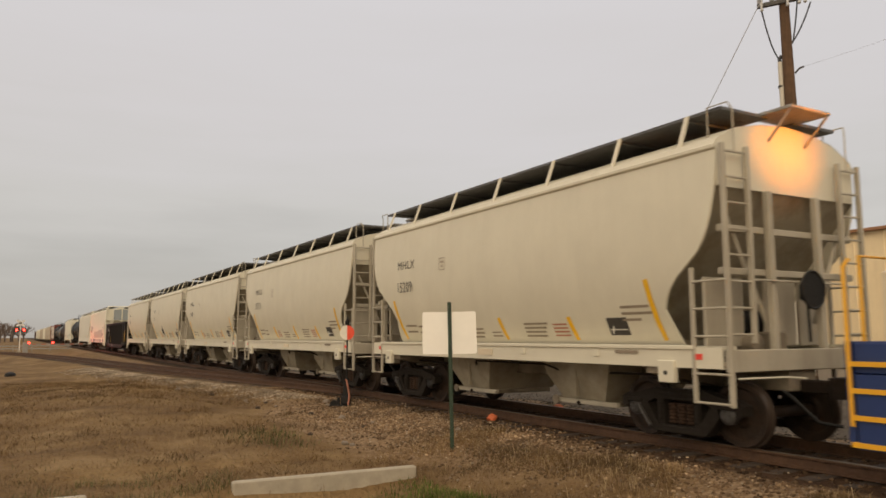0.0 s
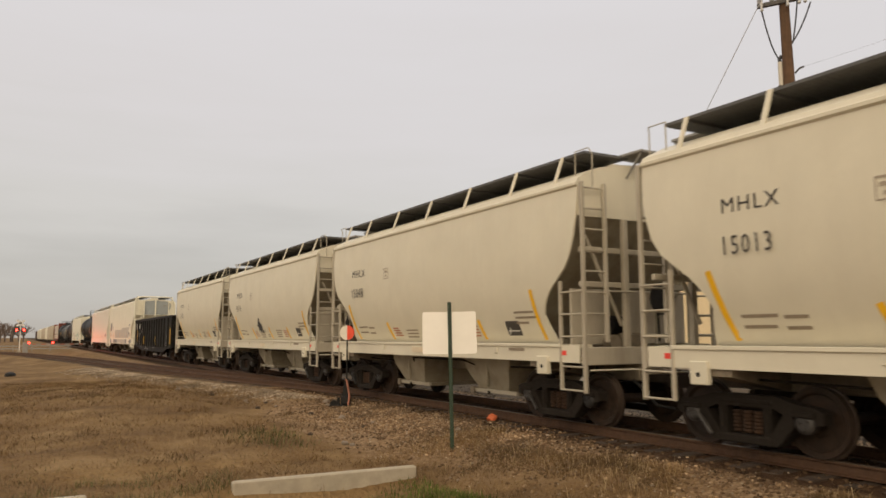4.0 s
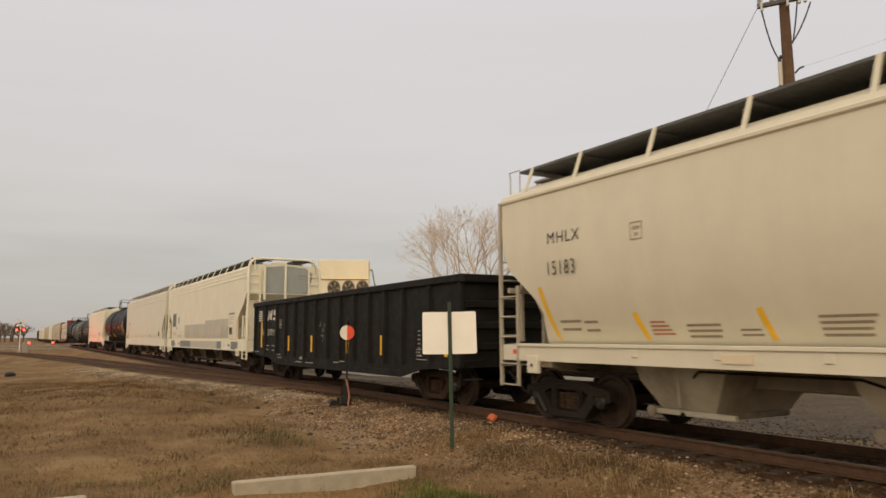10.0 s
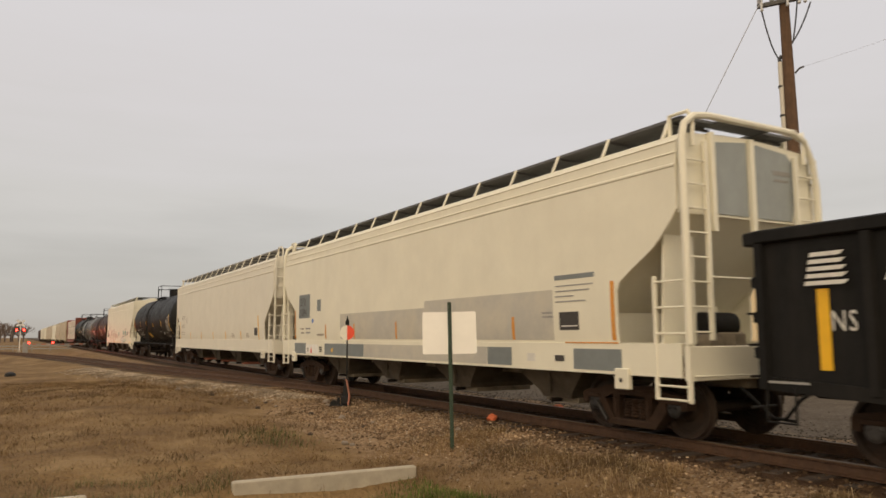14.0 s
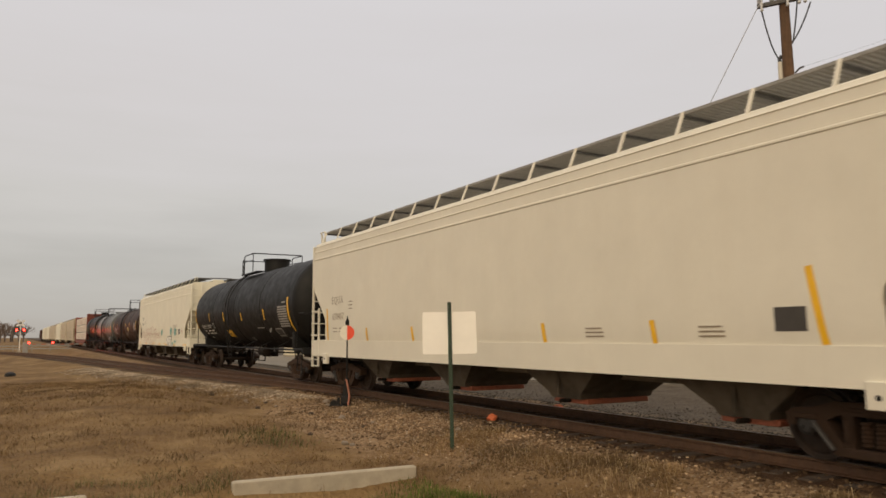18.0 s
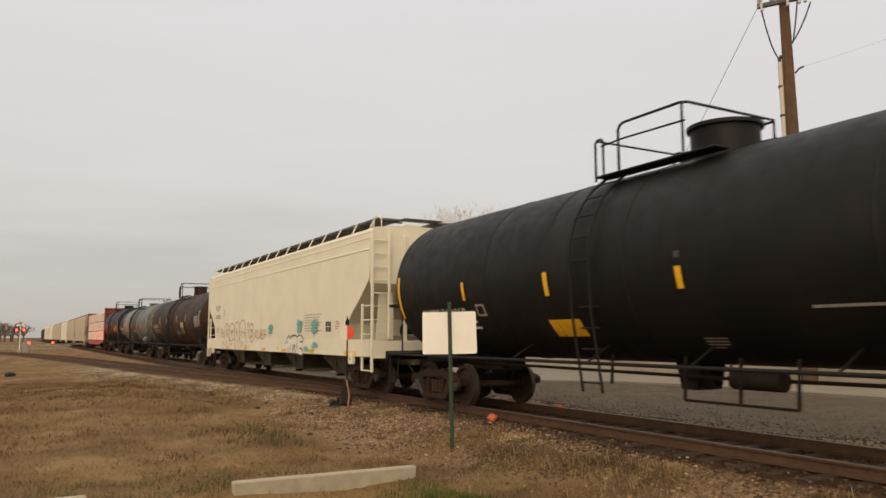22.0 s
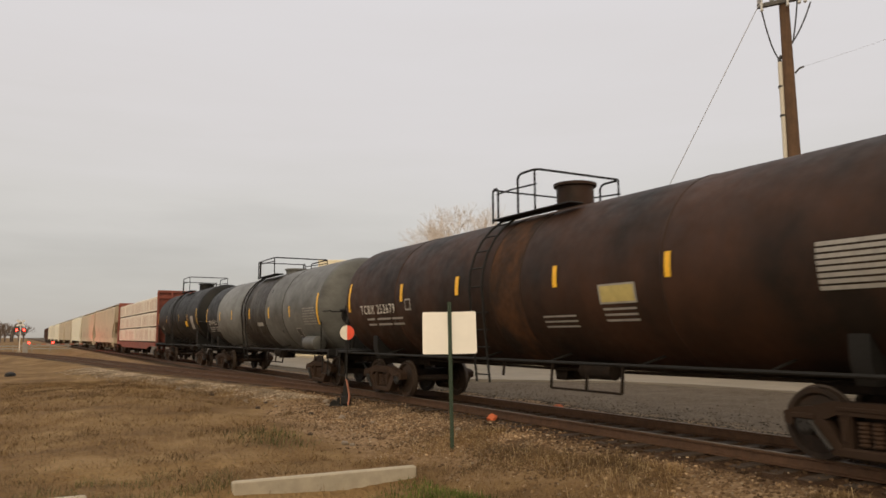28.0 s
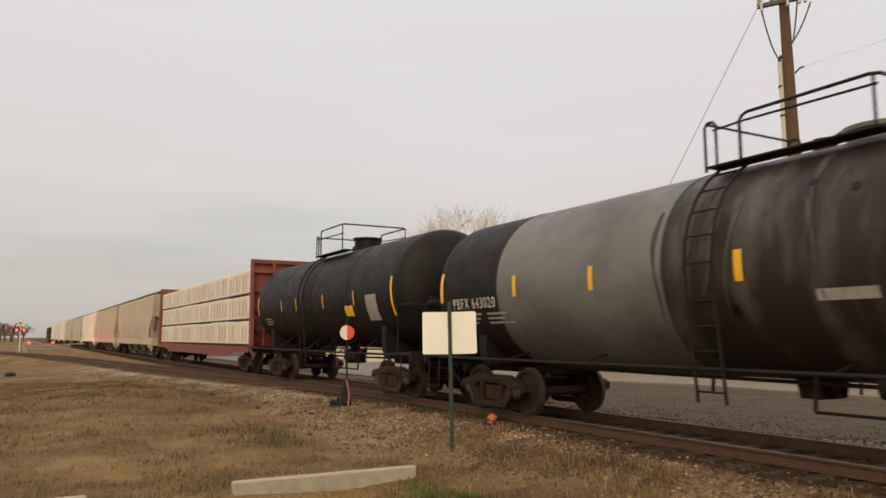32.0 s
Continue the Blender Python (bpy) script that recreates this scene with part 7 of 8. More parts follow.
t12, sk = tank_car("grey_tank_car", "grey tank car with oily black stains and a black rear end", -193.66, 7.95,
                   course_list(7.95, (-5.75, -1.40, 2.10, 4.3), ["black_tank", "grey_tank", "oil_stain", "grey_front", "grey_front"]), 1.25,
                   [(-7.90, 2.3, 2.95, 0.12), (-5.13, 2.32, 2.72, 0.11), (-2.95, 2.32, 2.72, 0.11), (-0.04, 2.28, 2.70, 0.13), (2.64, 2.26, 2.66, 0.12), (5.09, 2.24, 2.62, 0.12), (7.85, 1.95, 2.95, 0.14)], band_mat="oil_stain", truck_x=6.72, R=1.60, Z=2.54, hoop=0.64, cage=0.4, man=(-0.2, 0.1, 0.42))
barrel_words(t12, "PBFX 643020", 0.23, "letter_white", -7.42, 2.14, sk, 0.80)
bars(t12, -7.4, 2.0, sk, (1.0, 0.9, 0.8), "letter_grey", 0.04, 0.09)
bars(t12, -6.2, 2.0, sk, (0.7, 0.6, 0.9), "letter_grey", 0.04, 0.09)
bars(t12, 1.0, 1.98, sk, (0.75,), "letter_grey", 0.14)
rr = random.Random(9)
for k in range(7):
    x = 6.45
    while x < 7.6:
        w = rr.uniform(0.10, 0.30)
        bars(t12, x, 2.47 - k * 0.085, sk, (min(w, 7.66 - x),), "grating_pale", 0.04)
        x += w + rr.uniform(0.03, 0.08)
patch(t12, 5.45, 5.93, 1.58, 1.86, sk, "letter_grey", "stencil_panel")
patch(t12, 5.50, 5.88, 1.61, 1.83, sk, "letter_dark", "stencil_fill", 0.016)
for x, z, r in ((2.6, 3.28, 0.06), (0.9, 3.45, 0.05), (1.5, 3.30, 0.05), (-0.2, 1.9, 0.07), (3.9, 1.75, 0.05)):
    patch(t12, x - r, x + r, z - r, z + r, sk, "black_tank", "paint_chip", 0.014)
part("air_tank", Shape().lathe([(-0.55, 0.12), (-0.5, 0.24), (0.5, 0.24), (0.55, 0.12)], (7.05, -1.38, 1.36), "x", 18), "grey_front", t12, "grey air tank")
part("placard", Shape().add([(6.12, -1.50, 1.46), (6.32, -1.50, 1.28), (6.52, -1.50, 1.46), (6.32, -1.50, 1.66)], [(0, 1, 2, 3)]), "cap", t12, "dull grey diamond placard", smooth=0, fix=False)
for z, w in ((3.30, 0.85), (3.18, 0.55), (3.10, 0.50)):
    xh = 7.95 + 0.62 * math.sqrt(1 - (0.75 ** 2 + (z - 2.54) ** 2) / 1.60 ** 2) + 0.04
    part("head_print", Shape().add([(xh - 0.12, -0.85, z), (xh + 0.07, -0.85 + w, z), (xh + 0.07, -0.85 + w, z + 0.05), (xh - 0.12, -0.85, z + 0.05)], [(0, 1, 2, 3)]), "letter_white", t12, smooth=0, fix=False)
rr = random.Random(12)
for k in range(7):
    x, w = rr.uniform(-1.9, 1.2), rr.uniform(0.05, 0.16)
    z0, z1 = rr.uniform(1.6, 2.4), rr.uniform(3.2, 3.95)
    bend = rr.uniform(-0.25, 0.25)
    edge = Shape()
    rows = []
    for q in range(13):
        u = q / 12
        z = z0 + (z1 - z0) * u
        c = x + bend * (1 - u) ** 2 + 0.03 * math.sin(7 * u + k)
        hw = w * 0.5 * (0.15 + u) * (0.8 + 0.3 * math.sin(11 * u + 2 * k))
        y = -(sk(z) + 0.0135 + 0.0006 * k)
        rows.append([(c - hw, y, z), (c + hw, y, z)])
    part("oil_streak", edge.grid(rows), "oil_run", t12, "brown oil run below the manway", smooth=0, fix=False)

t13, sk = tank_car("short_black_tank_car", "short black tank car with yellow markers and a pale patch", -210.18, 6.15,
                   course_list(6.15, (-3.0, 0.0, 3.0), ["black_tank"] * 4), 1.1,
                   [(-6.0, 2.4, 3.1, 0.10), (-3.1, 2.45, 2.85, 0.08), (-1.5, 2.45, 2.85, 0.08), (1.06, 2.45, 2.85, 0.08), (3.5, 2.45, 2.85, 0.08), (5.96, 2.1, 3.1, 0.11)], R=1.58, Z=2.80, truck_x=4.95, cage=0.4, man=(-0.2, 0.3, 0.42))
patch(t13, 2.75, 3.35, 2.15, 2.45, sk, "yellow", "yellow_label")
patch(t13, 4.3, 5.0, 2.0, 2.7, sk, "letter_grey", "faded_label")
bars(t13, -5.3, 2.2, sk, (0.8, 0.9, 0.7), "letter_grey", 0.04, 0.09)


# ---- centre-beam flat car with wrapped lumber ----
def centre_beam(start):
    L = 11.2
    car = thing("lumber_flat_car", "red-brown centre-beam flat car loaded with white-wrapped lumber", "flat car", "freight cars of the train")
    CARS.append((car, start))
    part("deck", Shape().bevel_box(-L, L, -1.45, 1.45, 1.02, 1.16, 0.02), "oxide", car)
    for s in (-1, 1):
        part("side_sill", Shape().prism([(-L, 0.92), (-L + 2.6, 0.92), (-L + 4.0, 0.70), (L - 4.0, 0.70), (L - 2.6, 0.92), (L, 0.92), (L, 1.17), (-L, 1.17)], "y", *sorted((s * 1.44, s * 1.50))), "oxide", car)
        x0, x1 = sorted((s * (L - 0.20), s * L))
        bulk = part("bulkhead", Shape().bevel_box(*sorted((s * (L - 0.12), s * (L - 0.04))), -1.45, 1.45, 1.17, 4.72, 0.01), "oxide", car, "red-brown steel bulkhead")
        for y in (-1.42, -0.5, 0.5, 1.42):
            part("bulkhead_post", Shape().prism([(s * (L - 0.02), 1.17), (s * (L + 0.42), 1.17), (s * (L + 0.10), 4.74), (s * (L - 0.02), 4.74)], "y", y - 0.06, y + 0.06), "oxide", bulk)
        for z in (1.9, 2.7, 3.5, 4.3, 4.7):
            part("bulkhead_beam", Shape().bevel_box(*sorted((s * (L - 0.03), s * (L + 0.09))), -1.46, 1.46, z - 0.09, z + 0.09, 0.012), "oxide", bulk)
        ladder(car, "end_ladder", (s * (L + 0.45), -1.42), (s * (L + 0.45), -1.0), 0.6, 2.4, "oxide", 0.38, 0.05)
        part("end_sill", Shape().bevel_box(*sorted((s * (L - 0.1), s * (L + 0.55))), -1.45, 1.45, 0.95, 1.15, 0.015), "oxide", car)
        coupler(car, s * (L + 0.4), s, 0.55)
    part("centre_beam", Shape().bevel_box(-L + 0.15, L - 0.15, -0.08, 0.08, 4.45, 4.66, 0.015), "oxide", car)
    for k in range(13):
        x = -L + 0.9 + k * (2 * L - 1.8) / 12
        part("beam_post", Shape().box(x - 0.07, x + 0.07, -0.06, 0.06, 1.17, 4.45), "oxide", car)
    rr = random.Random(5)
    tiers, n = 3, 6
    tz = (4.42 - 1.20) / tiers
    for s in (-1, 1):
        for i in range(tiers):
            for k in range(n):
                x0 = -L + 0.32 + k * (2 * L - 0.64) / n
                x1 = x0 + (2 * L - 0.64) / n - rr.uniform(0.03, 0.12)
                z0 = 1.20 + i * tz
                yo = 1.36 + rr.uniform(-0.02, 0.03)
                pk = part("wrapped_lumber_pack", Shape().bevel_box(x0, x1, *sorted((s * 0.14, s * yo)), z0 + 0.05, z0 + tz - rr.uniform(0.01, 0.05), 0.03), "wrap", car, "white-wrapped lumber bundle")
                if s < 0:
                    for j in range(6):
                        sh = Shape()
                        xx = x0 + 0.10 + j * (x1 - x0 - 0.2) / 6
                        w = rr.uniform(0.10, 0.42)
                        sh.add([(xx, -yo - 0.004, z0 + 0.16), (xx + w, -yo - 0.004, z0 + 0.16), (xx + w, -yo - 0.004, z0 + tz - rr.uniform(0.12, 0.3)), (xx, -yo - 0.004, z0 + tz - 0.14)], [(0, 1, 2, 3)])
                        part("printed_panel", sh, "wrap_print", pk, smooth=0, fix=False)
                    part("sticker", Shape().box(x0 + 0.05, x1 - 0.05, -yo + 0.02, -0.2, z0, z0 + 0.05), "tie", pk)
    add_trucks(car, (-L + 1.9, L - 1.9))


centre_beam(-229.1)

# ---- the far half of the train ----
far_x = -252.9
FAR_CUT = [(1.44, 1.50), (2.00, 1.46), (2.15, 1.30), (2.63, 0.62), (3.05, 0.10), (3.2, 0.0)]
for k, (paint, lab, tagged_red) in enumerate((("tan", "tan long covered hopper car with graffiti", 1), ("tan", "tan long covered hopper car with graffiti", 1), ("cream", "cream long covered hopper car", 0), ("tan", "dusty tan long covered hopper car", 0), ("tan", "dusty tan long covered hopper car", 0), ("cream", "cream long covered hopper car", 0), ("beige", "beige long covered hopper car", 0), ("cream", "cream long covered hopper car", 0))):
    car, sy = long_hopper("long_hopper_car", lab, far_x, 10.25, paint, FAR_CUT, (1.02, 1.48), (-6.4, -2.2, 2.0, 6.2), 15)
    if tagged_red:
        rr = random.Random(90 + k)
        lines = [sway(bubble(-6 + 1.2 * j + rr.uniform(-0.4, 0.4), rr.uniform(1.7, 2.3), rr.uniform(0.2, 0.7), rr.uniform(0.2, 0.55), 2.6, 14, rr.uniform(0, 2), rr.uniform(4, 6)), 200 + 7 * k + j, 0.10) for j in range(10)]
        graffiti(car, lines, "graffiti_red" if k else "letter_faint", 0.09, "graffiti_tag", "dull spray-paint tag")
    far_x -= 22.2


def box_car(start, label):
    L = 8.4
    car = thing("box_car", label, "box car", "freight cars of the train")
    CARS.append((car, start))
    part("body", Shape().bevel_box(-L, L, -1.55, 1.55, 1.05, 4.35, 0.03), "boxcar", car)
    part("roof", Shape().prism([(-1.6, 4.32), (1.6, 4.32), (1.55, 4.42), (0, 4.65), (-1.55, 4.42)], "x", -L - 0.03, L + 0.03), "boxcar", car)
    for s in (-1, 1):
        for k in range(15):
            x = -L + 0.3 + k * (2 * L - 0.6) / 14
            if abs(x) > 1.7:
                part("side_post", Shape().box(x - 0.05, x + 0.05, *sorted((s * 1.552, s * 1.60)), 1.1, 4.25), "boxcar", car)
        door = part("door", Shape().bevel_box(-1.6, 1.6, *sorted((s * 1.56, s * 1.62)), 1.15, 4.2, 0.015), "boxcar", car, "sliding door")
        part("door_bar", Shape().cyl((0.4, s * 1.66, 1.2), (0.4, s * 1.66, 4.1), 0.025, n=8), "steel_dark", door)
        ladder(car, "side_ladder", (s * (L - 0.1), -1.63), (s * (L - 0.55), -1.63), 0.6, 3.9, "boxcar", 0.4, 0.04)
        coupler(car, s * (L + 0.05), s, 0.7)
        part("side_sill", Shape().box(-L, L, *sorted((s * 1.45, s * 1.54)), 0.82, 1.06), "boxcar", car)
    add_trucks(car, (-6.4, 6.4))


box_car(far_x + 0.9, "dark brown steel box car with a sliding door")
box_car(far_x - 18.0, "dark brown steel box car with a sliding door")


# ---- locomotive ahead of the hoppers ----
def locomotive(start):
    """start: place of the rear end plate."""
    t = thing("locomotive", "dark blue and cream diesel locomotive with yellow handrails and steps", "locomotive")
    CARS.append((t, start))
    part("frame", Shape().bevel_box(0.0, 21.5, -1.50, 1.50, 1.12, 1.50, 0.03), "loco_blue", t)
    part("sill_stripe", Shape().box(0.6, 21.0, -1.508, -1.502, 1.40, 1.48), "loco_yellow", t, "yellow sill stripe")
    hood = Shape().prism([(-0.85, 1.5), (0.85, 1.5), (0.85, 4.15), (0.65, 4.40), (-0.65, 4.40), (-0.85, 4.15)], "x", 1.1, 15.8)
    part("hood", hood, "loco_cream", t, "cream engine hood")
    part("hood_band", Shape().box(1.15, 15.8, -0.858, -0.852, 1.55, 2.15), "loco_blue", t, "dark blue lower band")
    part("cab", Shape().bevel_box(15.8, 18.6, -1.5, 1.5, 1.5, 4.5, 0.08), "loco_cream", t)
    part("nose", Shape().bevel_box(18.62, 20.6, -0.85, 0.85, 1.5, 3.2, 0.08), "loco_blue", t)
    part("fuel_tank", Shape().bevel_box(7.2, 14.2, -1.4, 1.4, 0.35, 1.11, 0.12), "iron", t)
    for k in range(3):
        part("radiator_grille", Shape().box(2.0 + 1.6 * k, 3.3 + 1.6 * k, -0.872, -0.851, 3.3, 4.05), "iron", t)
    # rear steps
    for s in (-1, 1):
        well = part("step_well", Shape().box(0.05, 0.95, *sorted((s * 1.46, s * 1.54)), 0.30, 1.13), "loco_blue", t, "dark blue step panel")
        for z in (0.32, 0.62, 0.92, 1.22):
            part("step", Shape().box(-0.02, 0.98, *sorted((s * 1.15, s * 1.57)), z, z + 0.055), "loco_yellow", well, "yellow-edged step")
        for x in (0.0, 1.0):
            part("handrail", Shape().pipe([(x, s * 1.56, 0.55), (x, s * 1.56, 2.35), (x + 0.05, s * 1.52, 2.45)], 0.024, 8), "loco_yellow", t, "yellow handrail")
        for k in range(10):
            x = 1.9 + k * 1.45
            part("stanchion", Shape().cyl((x, s * 1.45, 1.5), (x, s * 1.45, 2.5), 0.02, n=8), "loco_yellow", t)
        part("handrail", Shape().pipe([(1.0, s * 1.45, 2.45), (15.7, s * 1.45, 2.5)], 0.022, 8), "loco_yellow", t, "yellow handrail")
    part("rear_plate", Shape().box(-0.08, 0.0, -1.5, 1.5, 0.35, 1.5), "loco_blue", t)
    part("pilot_stripe", Shape().box(-0.086, -0.081, -1.5, 1.5, 1.35, 1.45), "loco_yellow", t)
    part("rear_rail", Shape().pipe([(-0.02, -1.2, 1.5), (-0.02, -1.2, 2.5), (-0.02, -0.4, 2.5), (-0.02, -0.4, 1.5)], 0.022, 8).pipe([(-0.02, 1.2, 1.5), (-0.02, 1.2, 2.5), (-0.02, 0.4, 2.5), (-0.02, 0.4, 1.5)], 0.022, 8), "loco_yellow", t)
    part("sand_box", Shape().prism([(-1.0, 1.5), (-0.35, 1.5), (-0.35, 2.30), (-0.6, 2.45), (-1.0, 2.30)], "x", 0.12, 1.05), "loco_cream", t, "cream equipment box")
    can = part("headlight_housing", Shape().lathe([(0.0, 0.105), (0.0, 0.125), (0.46, 0.125), (0.46, 0.02)], (0.50, 0.0, 4.44), "x", 20), "iron", t)
    # open tube: lamp at the bottom
    me = can.data
    bm = bmesh.new()
    bm.from_mesh(me)
    bmesh.ops.delete(bm, geom=[f for f in bm.faces if len(f.verts) > 4 and f.calc_center_median().x < 0.7], context="FACES")
    bm.to_mesh(me)
    bm.free()
    part("headlight", Shape().cyl((0.90, 0, 4.44), (0.92, 0, 4.44), 0.075, n=16), "headlight", can, "lit warm headlight")
    coupler(t, -0.05, -1, 0.62)
    add_trucks(t, (3.2, 18.0))
    return t


locomotive(-5.10)


# ---- clods and litter in the field ----
rng_c = random.Random(41)
for k in range(26):
    x = rng_c.uniform(-34, -12)
    y = siding_y(x) - rng_c.uniform(2.0, 4.5) if x < -19 else rng_c.uniform(4.6, 7.4)
    r = rng_c.uniform(0.04, 0.10)
    rough_stone("dirt_clod", x, y, ground_z(x, y) + r * 0.3, r, rng_c.choice(("tie", "gravel", "gravel")), "clod of brown earth lying in the dry grass", "clod", 50 + k, "clods in the field")

# ---- sleepers, ballast and grass: pieces last ----
def sleepers():
    mid = Shape().bevel_box(-0.115, 0.115, -1.32, 1.32, -0.36, -0.172, 0.012).mesh("sleeper", "tie", 30)
    rng = random.Random(2)
    n = 0
    x = -60.0
    while x < 24.0 and n < 160:
        ob = part("sleeper", mid, "", track, "", at=pose(x, TRACK_Y + rng.uniform(-0.05, 0.05), rng.uniform(-0.02, 0.004), 0, 0, 90 * 0 + rng.uniform(-1.2, 1.2)))
        n += 1
        x += 0.52
    s = -24.0
    while s > -78:
        part("sleeper", mid, "", siding, "", at=pose(s, siding_y(s), -0.01 + rng.uniform(-0.02, 0.0), 0, 0, 12 + rng.uniform(-2, 2)))
        s -= 0.62


sleepers()


def pebbles(name, count, where, sizes, mat, label, seed):
    rng = random.Random(seed)
    ico = [(0, 0, 1), (0.89, 0, 0.45), (0.28, 0.85, 0.45), (-0.72, 0.53, 0.45), (-0.72, -0.53, 0.45), (0.28, -0.85, 0.45), (0.72, 0.53, -0.45), (-0.28, 0.85, -0.45), (-0.89, 0, -0.45), (-0.28, -0.85, -0.45), (0.72, -0.53, -0.45), (0, 0, -1)]
    tri = [(0, 1, 2), (0, 2, 3), (0, 3, 4), (0, 4, 5), (0, 5, 1), (1, 6, 2), (2, 7, 3), (3, 8, 4), (4, 9, 5), (5, 10, 1), (6, 7, 2), (7, 8, 3), (8, 9, 4), (9, 10, 5), (10, 6, 1), (11, 7, 6), (11, 8, 7), (11, 9, 8), (11, 10, 9), (11, 6, 10)]
    v, f = [], []
    for _ in range(count):
        x, y = where(rng)
        r = rng.uniform(*sizes)
        z = ground_z(x, y) + r * 0.25
        a = rng.uniform(0, math.tau)
        ca, sa = math.cos(a) * r, math.sin(a) * r
        q, h = rng.uniform(0.6, 1.0), rng.uniform(0.45, 0.8)
        n = len(v)
        for px, py, pz in ico:
            k = rng.uniform(0.75, 1.2)
            v.append((x + (px * ca - py * sa * q) * k, y + (px * sa + py * ca * q) * k, z + pz * r * h * k))
        f += [(i + n, j + n, l + n) for i, j, l in tri]
    sh = Shape()
    sh.v, sh.f = v, f
    ob = part(name, sh, mat, None, "", 0, fix=False)
    return tagged(ob, label, "gravel", kind="stuff")


def island_material(name, stops, rough=0.9):
    m = bpy.data.materials.new(name)
    m.use_nodes = True
    nt = m.node_tree
    b = nt.nodes["Principled BSDF"]
    b.inputs["Roughness"].default_value, b.inputs["Specular IOR Level"].default_value = rough, 0.2
    geo, r = nt.nodes.new("ShaderNodeNewGeometry"), nt.nodes.new("ShaderNodeValToRGB")
    for k, (at, rgb) in enumerate(stops):
        e = r.color_ramp.elements[k] if k < 2 else r.color_ramp.elements.new(at)
        e.position, e.color = at, (*rgb, 1)
    nt.links.new(geo.outputs["Random Per Island"], r.inputs["Fac"])
    # patches of darker and paler growth across the ground
    tc, n, k, mx = nt.nodes.new("ShaderNodeTexCoord"), nt.nodes.new("ShaderNodeTexNoise"), nt.nodes.new("ShaderNodeMapRange"), nt.nodes.new("ShaderNodeMix")
    n.inputs["Scale"].default_value, n.inputs["Detail"].default_value, n.inputs["Roughness"].default_value = 0.75, 4.0, 0.6
    nt.links.new(tc.outputs["Object"], n.inputs["Vector"])
    k.inputs[1].default_value, k.inputs[2].default_value, k.inputs[3].default_value, k.inputs[4].default_value = 0.38, 0.62, 0.55, 1.15
    nt.links.new(n.outputs["Fac"], k.inputs[0])
    mx.data_type, mx.blend_type = "RGBA", "MULTIPLY"
    mx.inputs[0].default_value = 1.0
    nt.links.new(r.outputs["Color"], mx.inputs[6])
    nt.links.new(k.outputs[0], mx.inputs[7])
    nt.links.new(mx.outputs[2], b.inputs["Base Color"])
    return m


MAT["ballast"] = island_material("mixed_ballast_stones", [(0.0, (0.102, 0.063, 0.034)), (0.6, (0.194, 0.125, 0.071)), (0.92, (0.289, 0.198, 0.112)), (1.0, (0.506, 0.370, 0.236))])
MAT["ballast_brown"] = island_material("dark_brown_ballast", [(0.0, (0.039, 0.023, 0.013)), (0.7, (0.078, 0.047, 0.025)), (1.0, (0.137, 0.089, 0.051))])
MAT["ballast_far"] = island_material("grey_lot_gravel", [(0.0, (0.056, 0.046, 0.036)), (0.6, (0.099, 0.083, 0.066)), (1.0, (0.172, 0.149, 0.122))])
MAT["ballast_pale"] = island_material("pale_dusty_gravel", [(0.0, (0.16, 0.12, 0.08)), (0.6, (0.30, 0.235, 0.165)), (1.0, (0.46, 0.38, 0.28))])
MAT["straw_mix"] = island_material("mixed_straw_blades", [(0.0, (0.121, 0.074, 0.034)), (0.4, (0.169, 0.102, 0.045)), (0.8, (0.240, 0.158, 0.074)), (1.0, (0.303, 0.216, 0.106))])
MAT["green_mix"] = island_material("mixed_green_blades", [(0.0, (0.042, 0.071, 0.012)), (0.6, (0.089, 0.133, 0.024)), (1.0, (0.168, 0.190, 0.048))])
MAT["weed_mix"] = island_material("mixed_grey_green_weeds", [(0.0, (0.060, 0.066, 0.026)), (0.6, (0.110, 0.108, 0.046)), (1.0, (0.21, 0.17, 0.08))])


def near_shoulder(rng):
    return rng.uniform(-26, -1.0), TRACK_Y - 1.65 - abs(rng.gauss(0, 1.0))


def spill_patch(rng):
    return rng.gauss(-13.8, 3.0), 7.3 + rng.gauss(0, 0.75)


def far_shoulder(rng):
    return rng.uniform(-32, 0), TRACK_Y + 1.2 + abs(rng.gauss(0, 2.6))


def siding_bank(rng):
    x = rng.uniform(-48, -20.5)
    return x, siding_y(x) - 1.6 - abs(rng.gauss(0, 0.75))


def between(rng):
    return rng.uniform(-26, 0), TRACK_Y + rng.uniform(-1.9, 1.6)


pebbles("ballast_stones", 9000, near_shoulder, (0.012, 0.034), "ballast", "loose grey-brown ballast stones beside the rail", 1)
pebbles("ballast_stones", 7000, spill_patch, (0.012, 0.038), "ballast", "loose gravel spilled round the switch stand", 2)
pebbles("ballast_stones", 9000, far_shoulder, (0.012, 0.034), "ballast_far", "loose grey-brown ballast stones behind the rail", 3)
pebbles("ballast_stones", 12000, siding_bank, (0.015, 0.045), "ballast_pale", "pale dusty gravel along the siding", 6)
pebbles("ballast_stones", 2500, spill_patch, (0.010, 0.030), "ballast_pale", "pale stones among the gravel", 7)
pebbles("ballast_stones", 1200, near_shoulder, (0.010, 0.026), "ballast_pale", "scattered pale stones beside the rail", 8)
pebbles("ballast_stones", 3500, between, (0.02, 0.045), "ballast_brown", "dark ballast stones between the rails", 4)


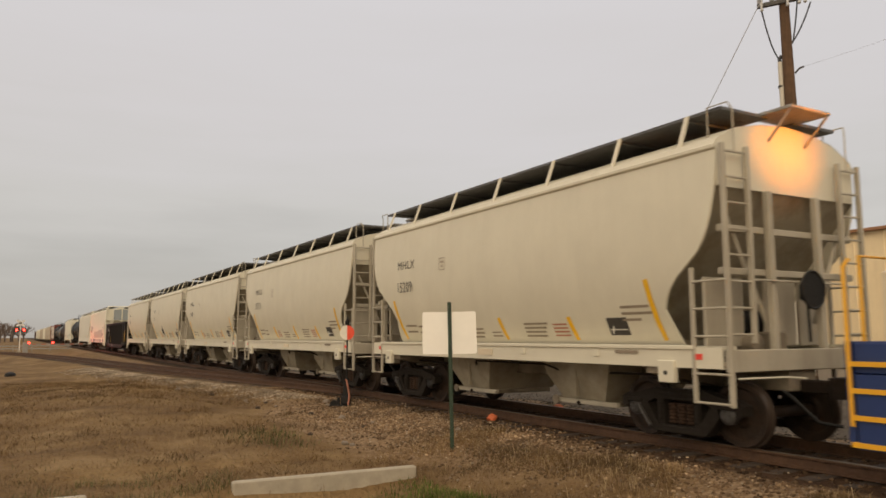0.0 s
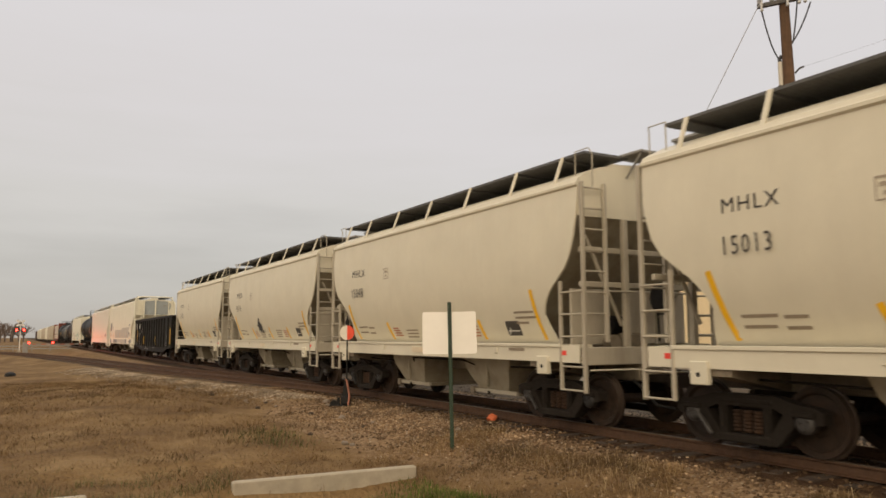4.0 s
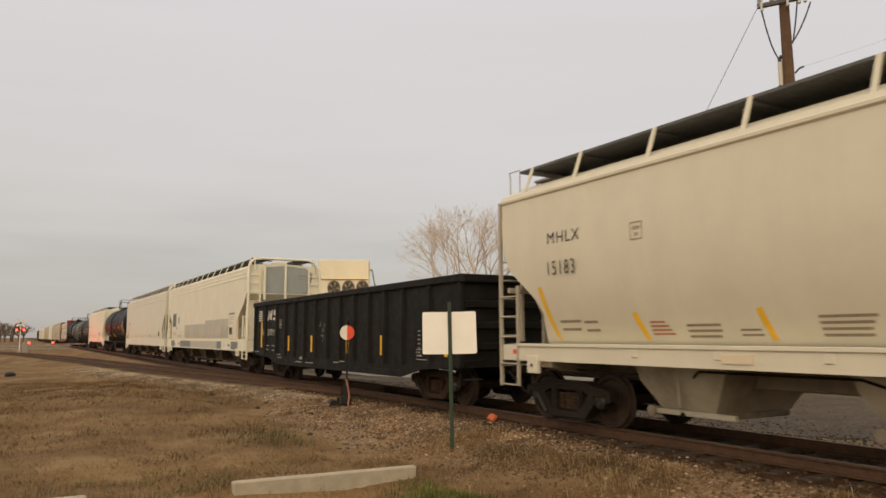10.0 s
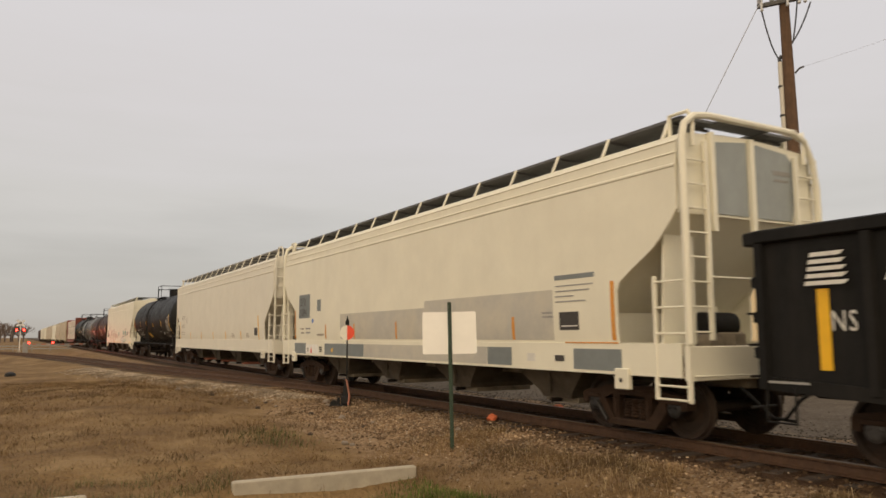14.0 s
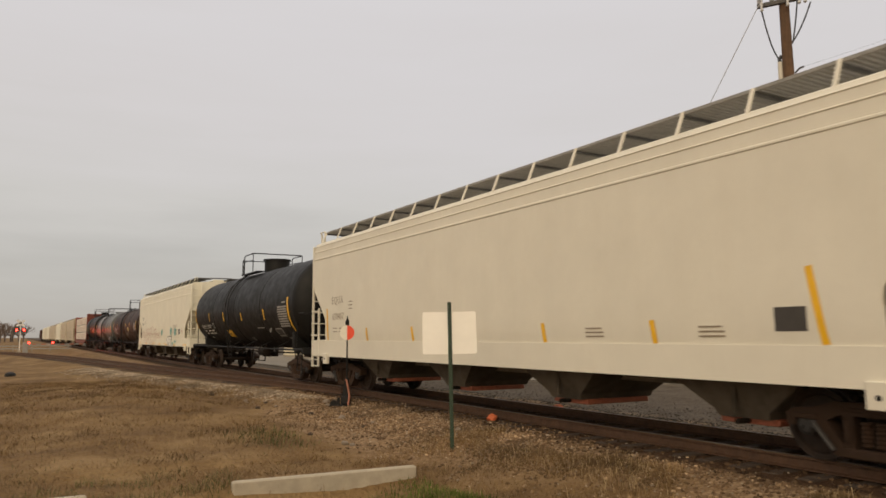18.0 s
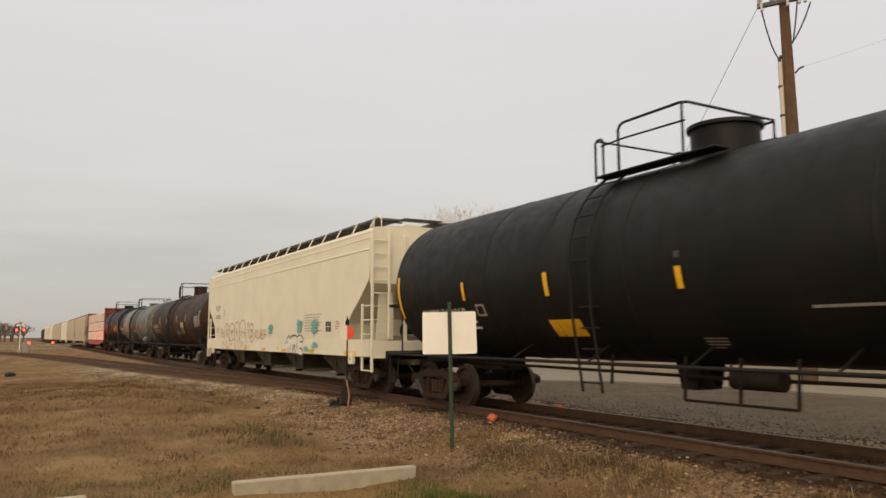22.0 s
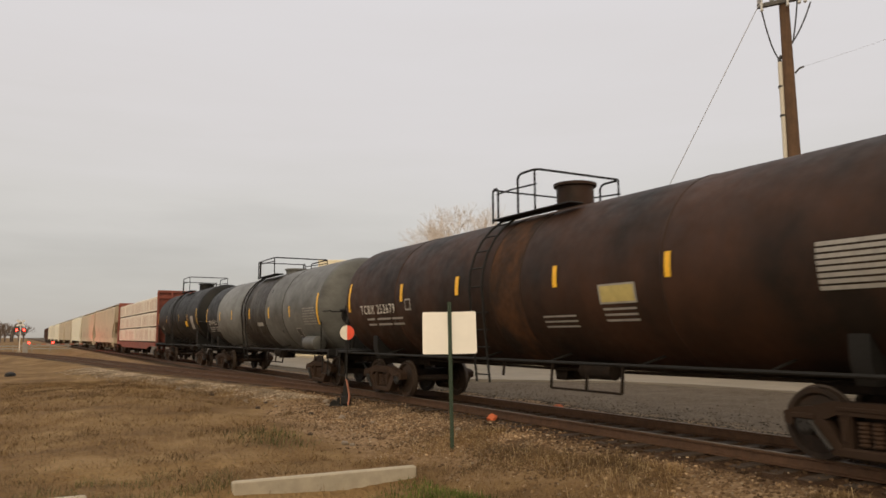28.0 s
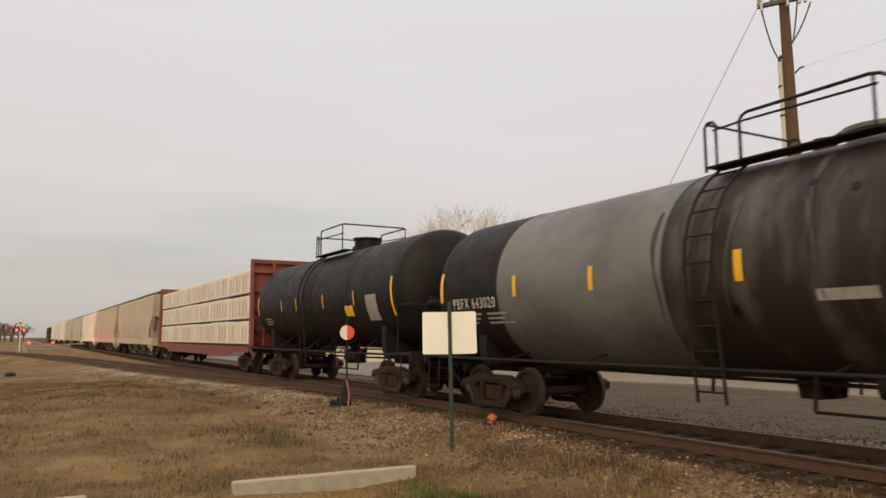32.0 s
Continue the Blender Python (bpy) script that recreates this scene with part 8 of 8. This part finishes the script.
def blades(name, count, where, tall, wide, mat, label, seed, lean=0.5):
    rng = random.Random(seed)
    v, f = [], []
    for _ in range(count):
        spot = where(rng)
        if spot is None:
            continue
        x, y = spot
        z = ground_z(x, y) - 0.01
        h, a, w = rng.uniform(*tall), rng.uniform(0, math.tau), rng.uniform(*wide)
        bx, by = math.cos(a) * h * rng.uniform(0.05, lean), math.sin(a) * h * rng.uniform(0.05, lean)
        sx_, sy_ = -math.sin(a + rng.uniform(-1, 1)) * w, math.cos(a + rng.uniform(-1, 1)) * w
        n = len(v)
        v += [(x - sx_, y - sy_, z), (x + sx_, y + sy_, z), (x + bx * 0.45 + sx_ * 0.7, y + by * 0.45 + sy_ * 0.7, z + h * 0.62), (x + bx * 0.45 - sx_ * 0.7, y + by * 0.45 - sy_ * 0.7, z + h * 0.62), (x + bx, y + by, z + h * rng.uniform(0.85, 1.0))]
        f += [(n, n + 1, n + 2, n + 3), (n + 3, n + 2, n + 4)]
    sh = Shape()
    sh.v, sh.f = v, f
    ob = part(name, sh, mat, None, "", 0, fix=False)
    return tagged(ob, label, "grass", kind="stuff")


def field_spot(rng):
    d = rng.uniform(0, 1) ** 0.6
    x = -7.0 - 30 * d
    y = rng.uniform(-7, 8.0)
    if y > 6.6 + 0.5 * math.sin(x * 0.7) - 1.4 * math.exp(-((x + 14.5) / 4.5) ** 2) or (x < -19 and abs(y - siding_y(x)) < 1.9):
        return None
    if noise.noise((x * 0.5, y * 0.5, 7.0)) < -0.28:
        return None
    return x, y


TUSSOCKS = []
rng_t = random.Random(77)
while len(TUSSOCKS) < 420:
    q = field_spot(rng_t)
    if q:
        TUSSOCKS.append((q[0], q[1], rng_t.uniform(0.08, 0.28)))


def tussock_spot(rng):
    x, y, r = rng.choice(TUSSOCKS)
    return x + rng.gauss(0, r), y + rng.gauss(0, r)


def near_spot(rng):
    x, y = rng.uniform(-12.5, -4.5), rng.uniform(-1.5, 7.4)
    if noise.noise((x * 0.8, y * 0.8, 2.0)) < -0.15:
        return None
    return x, y


def green_spot(rng):
    x, y = rng.gauss(-8.6, 0.55), rng.uniform(2.7, 5.2)
    return (x, y) if x > -9.3 - 0.35 * (y - 2.6) + 0.1 else None


def weed_spot(rng):
    return rng.gauss(-13.9, 0.6), rng.gauss(4.2, 0.33)


def verge_spot(rng):
    x, y = rng.uniform(-12.0, -3.0), 8.05 - abs(rng.gauss(0, 1.2))
    if noise.noise((x * 0.9, y * 0.9, 5.0)) < -0.22 + 0.5 * smooth_step(7.0, 8.1, y) or y < 4.8:
        return None
    return x, y


def kerb_spot(rng):
    x, y = rng.gauss(-10.0, 1.0), rng.uniform(-3.5, 2.8)
    return (x, y) if noise.noise((x * 1.3, y * 1.3, 1.0)) > 0.0 else None


blades("dry_grass", 90000, field_spot, (0.03, 0.10), (0.0025, 0.006), "straw_mix", "short dry straw-coloured grass", 11, 3.2)
blades("dry_grass", 24000, near_spot, (0.03, 0.11), (0.002, 0.0045), "straw_mix", "short dry straw-coloured grass near the gravel", 12, 2.4)
blades("dry_grass", 24000, tussock_spot, (0.05, 0.17), (0.002, 0.005), "straw_mix", "taller tufts of dry brown grass", 15, 1.8)
blades("dry_grass", 26000, verge_spot, (0.04, 0.13), (0.002, 0.0045), "straw_mix", "dry grass creeping over the gravel verge", 16, 1.6)
blades("dry_stalks", 1500, verge_spot, (0.10, 0.24), (0.0015, 0.003), "straw_pale", "pale upright dead stalks in the verge", 17, 0.7)
blades("green_grass", 9000, green_spot, (0.04, 0.12), (0.002, 0.005), "green_mix", "short green grass beside the concrete kerb", 13, 0.6)
blades("green_grass", 9000, kerb_spot, (0.05, 0.14), (0.002, 0.0045), "weed_mix", "thin greenish grass between the kerb blocks", 18, 0.9)
blades("weeds", 450, weed_spot, (0.05, 0.18), (0.004, 0.009), "weed_mix", "grey-green weeds in the dry grass", 14, 1.0)


# ---- movement of the train ----
def motions():
    times = [0.5 * k for k in range(int(SECONDS * 2) + 1)]
    for car, start in CARS:
        walk(car, [(t, pose(start + train_run(t), TRACK_Y, 0.0)) for t in times])
    turns = [k / 10.0 for k in range(int(SECONDS * 10) + 1)]
    for ws, x in WHEELSETS:
        walk(ws, [(t, pose(x, 0, R_WHEEL) @ Matrix.Rotation(train_run(t) / R_WHEEL, 4, "Y")) for t in turns])


motions()
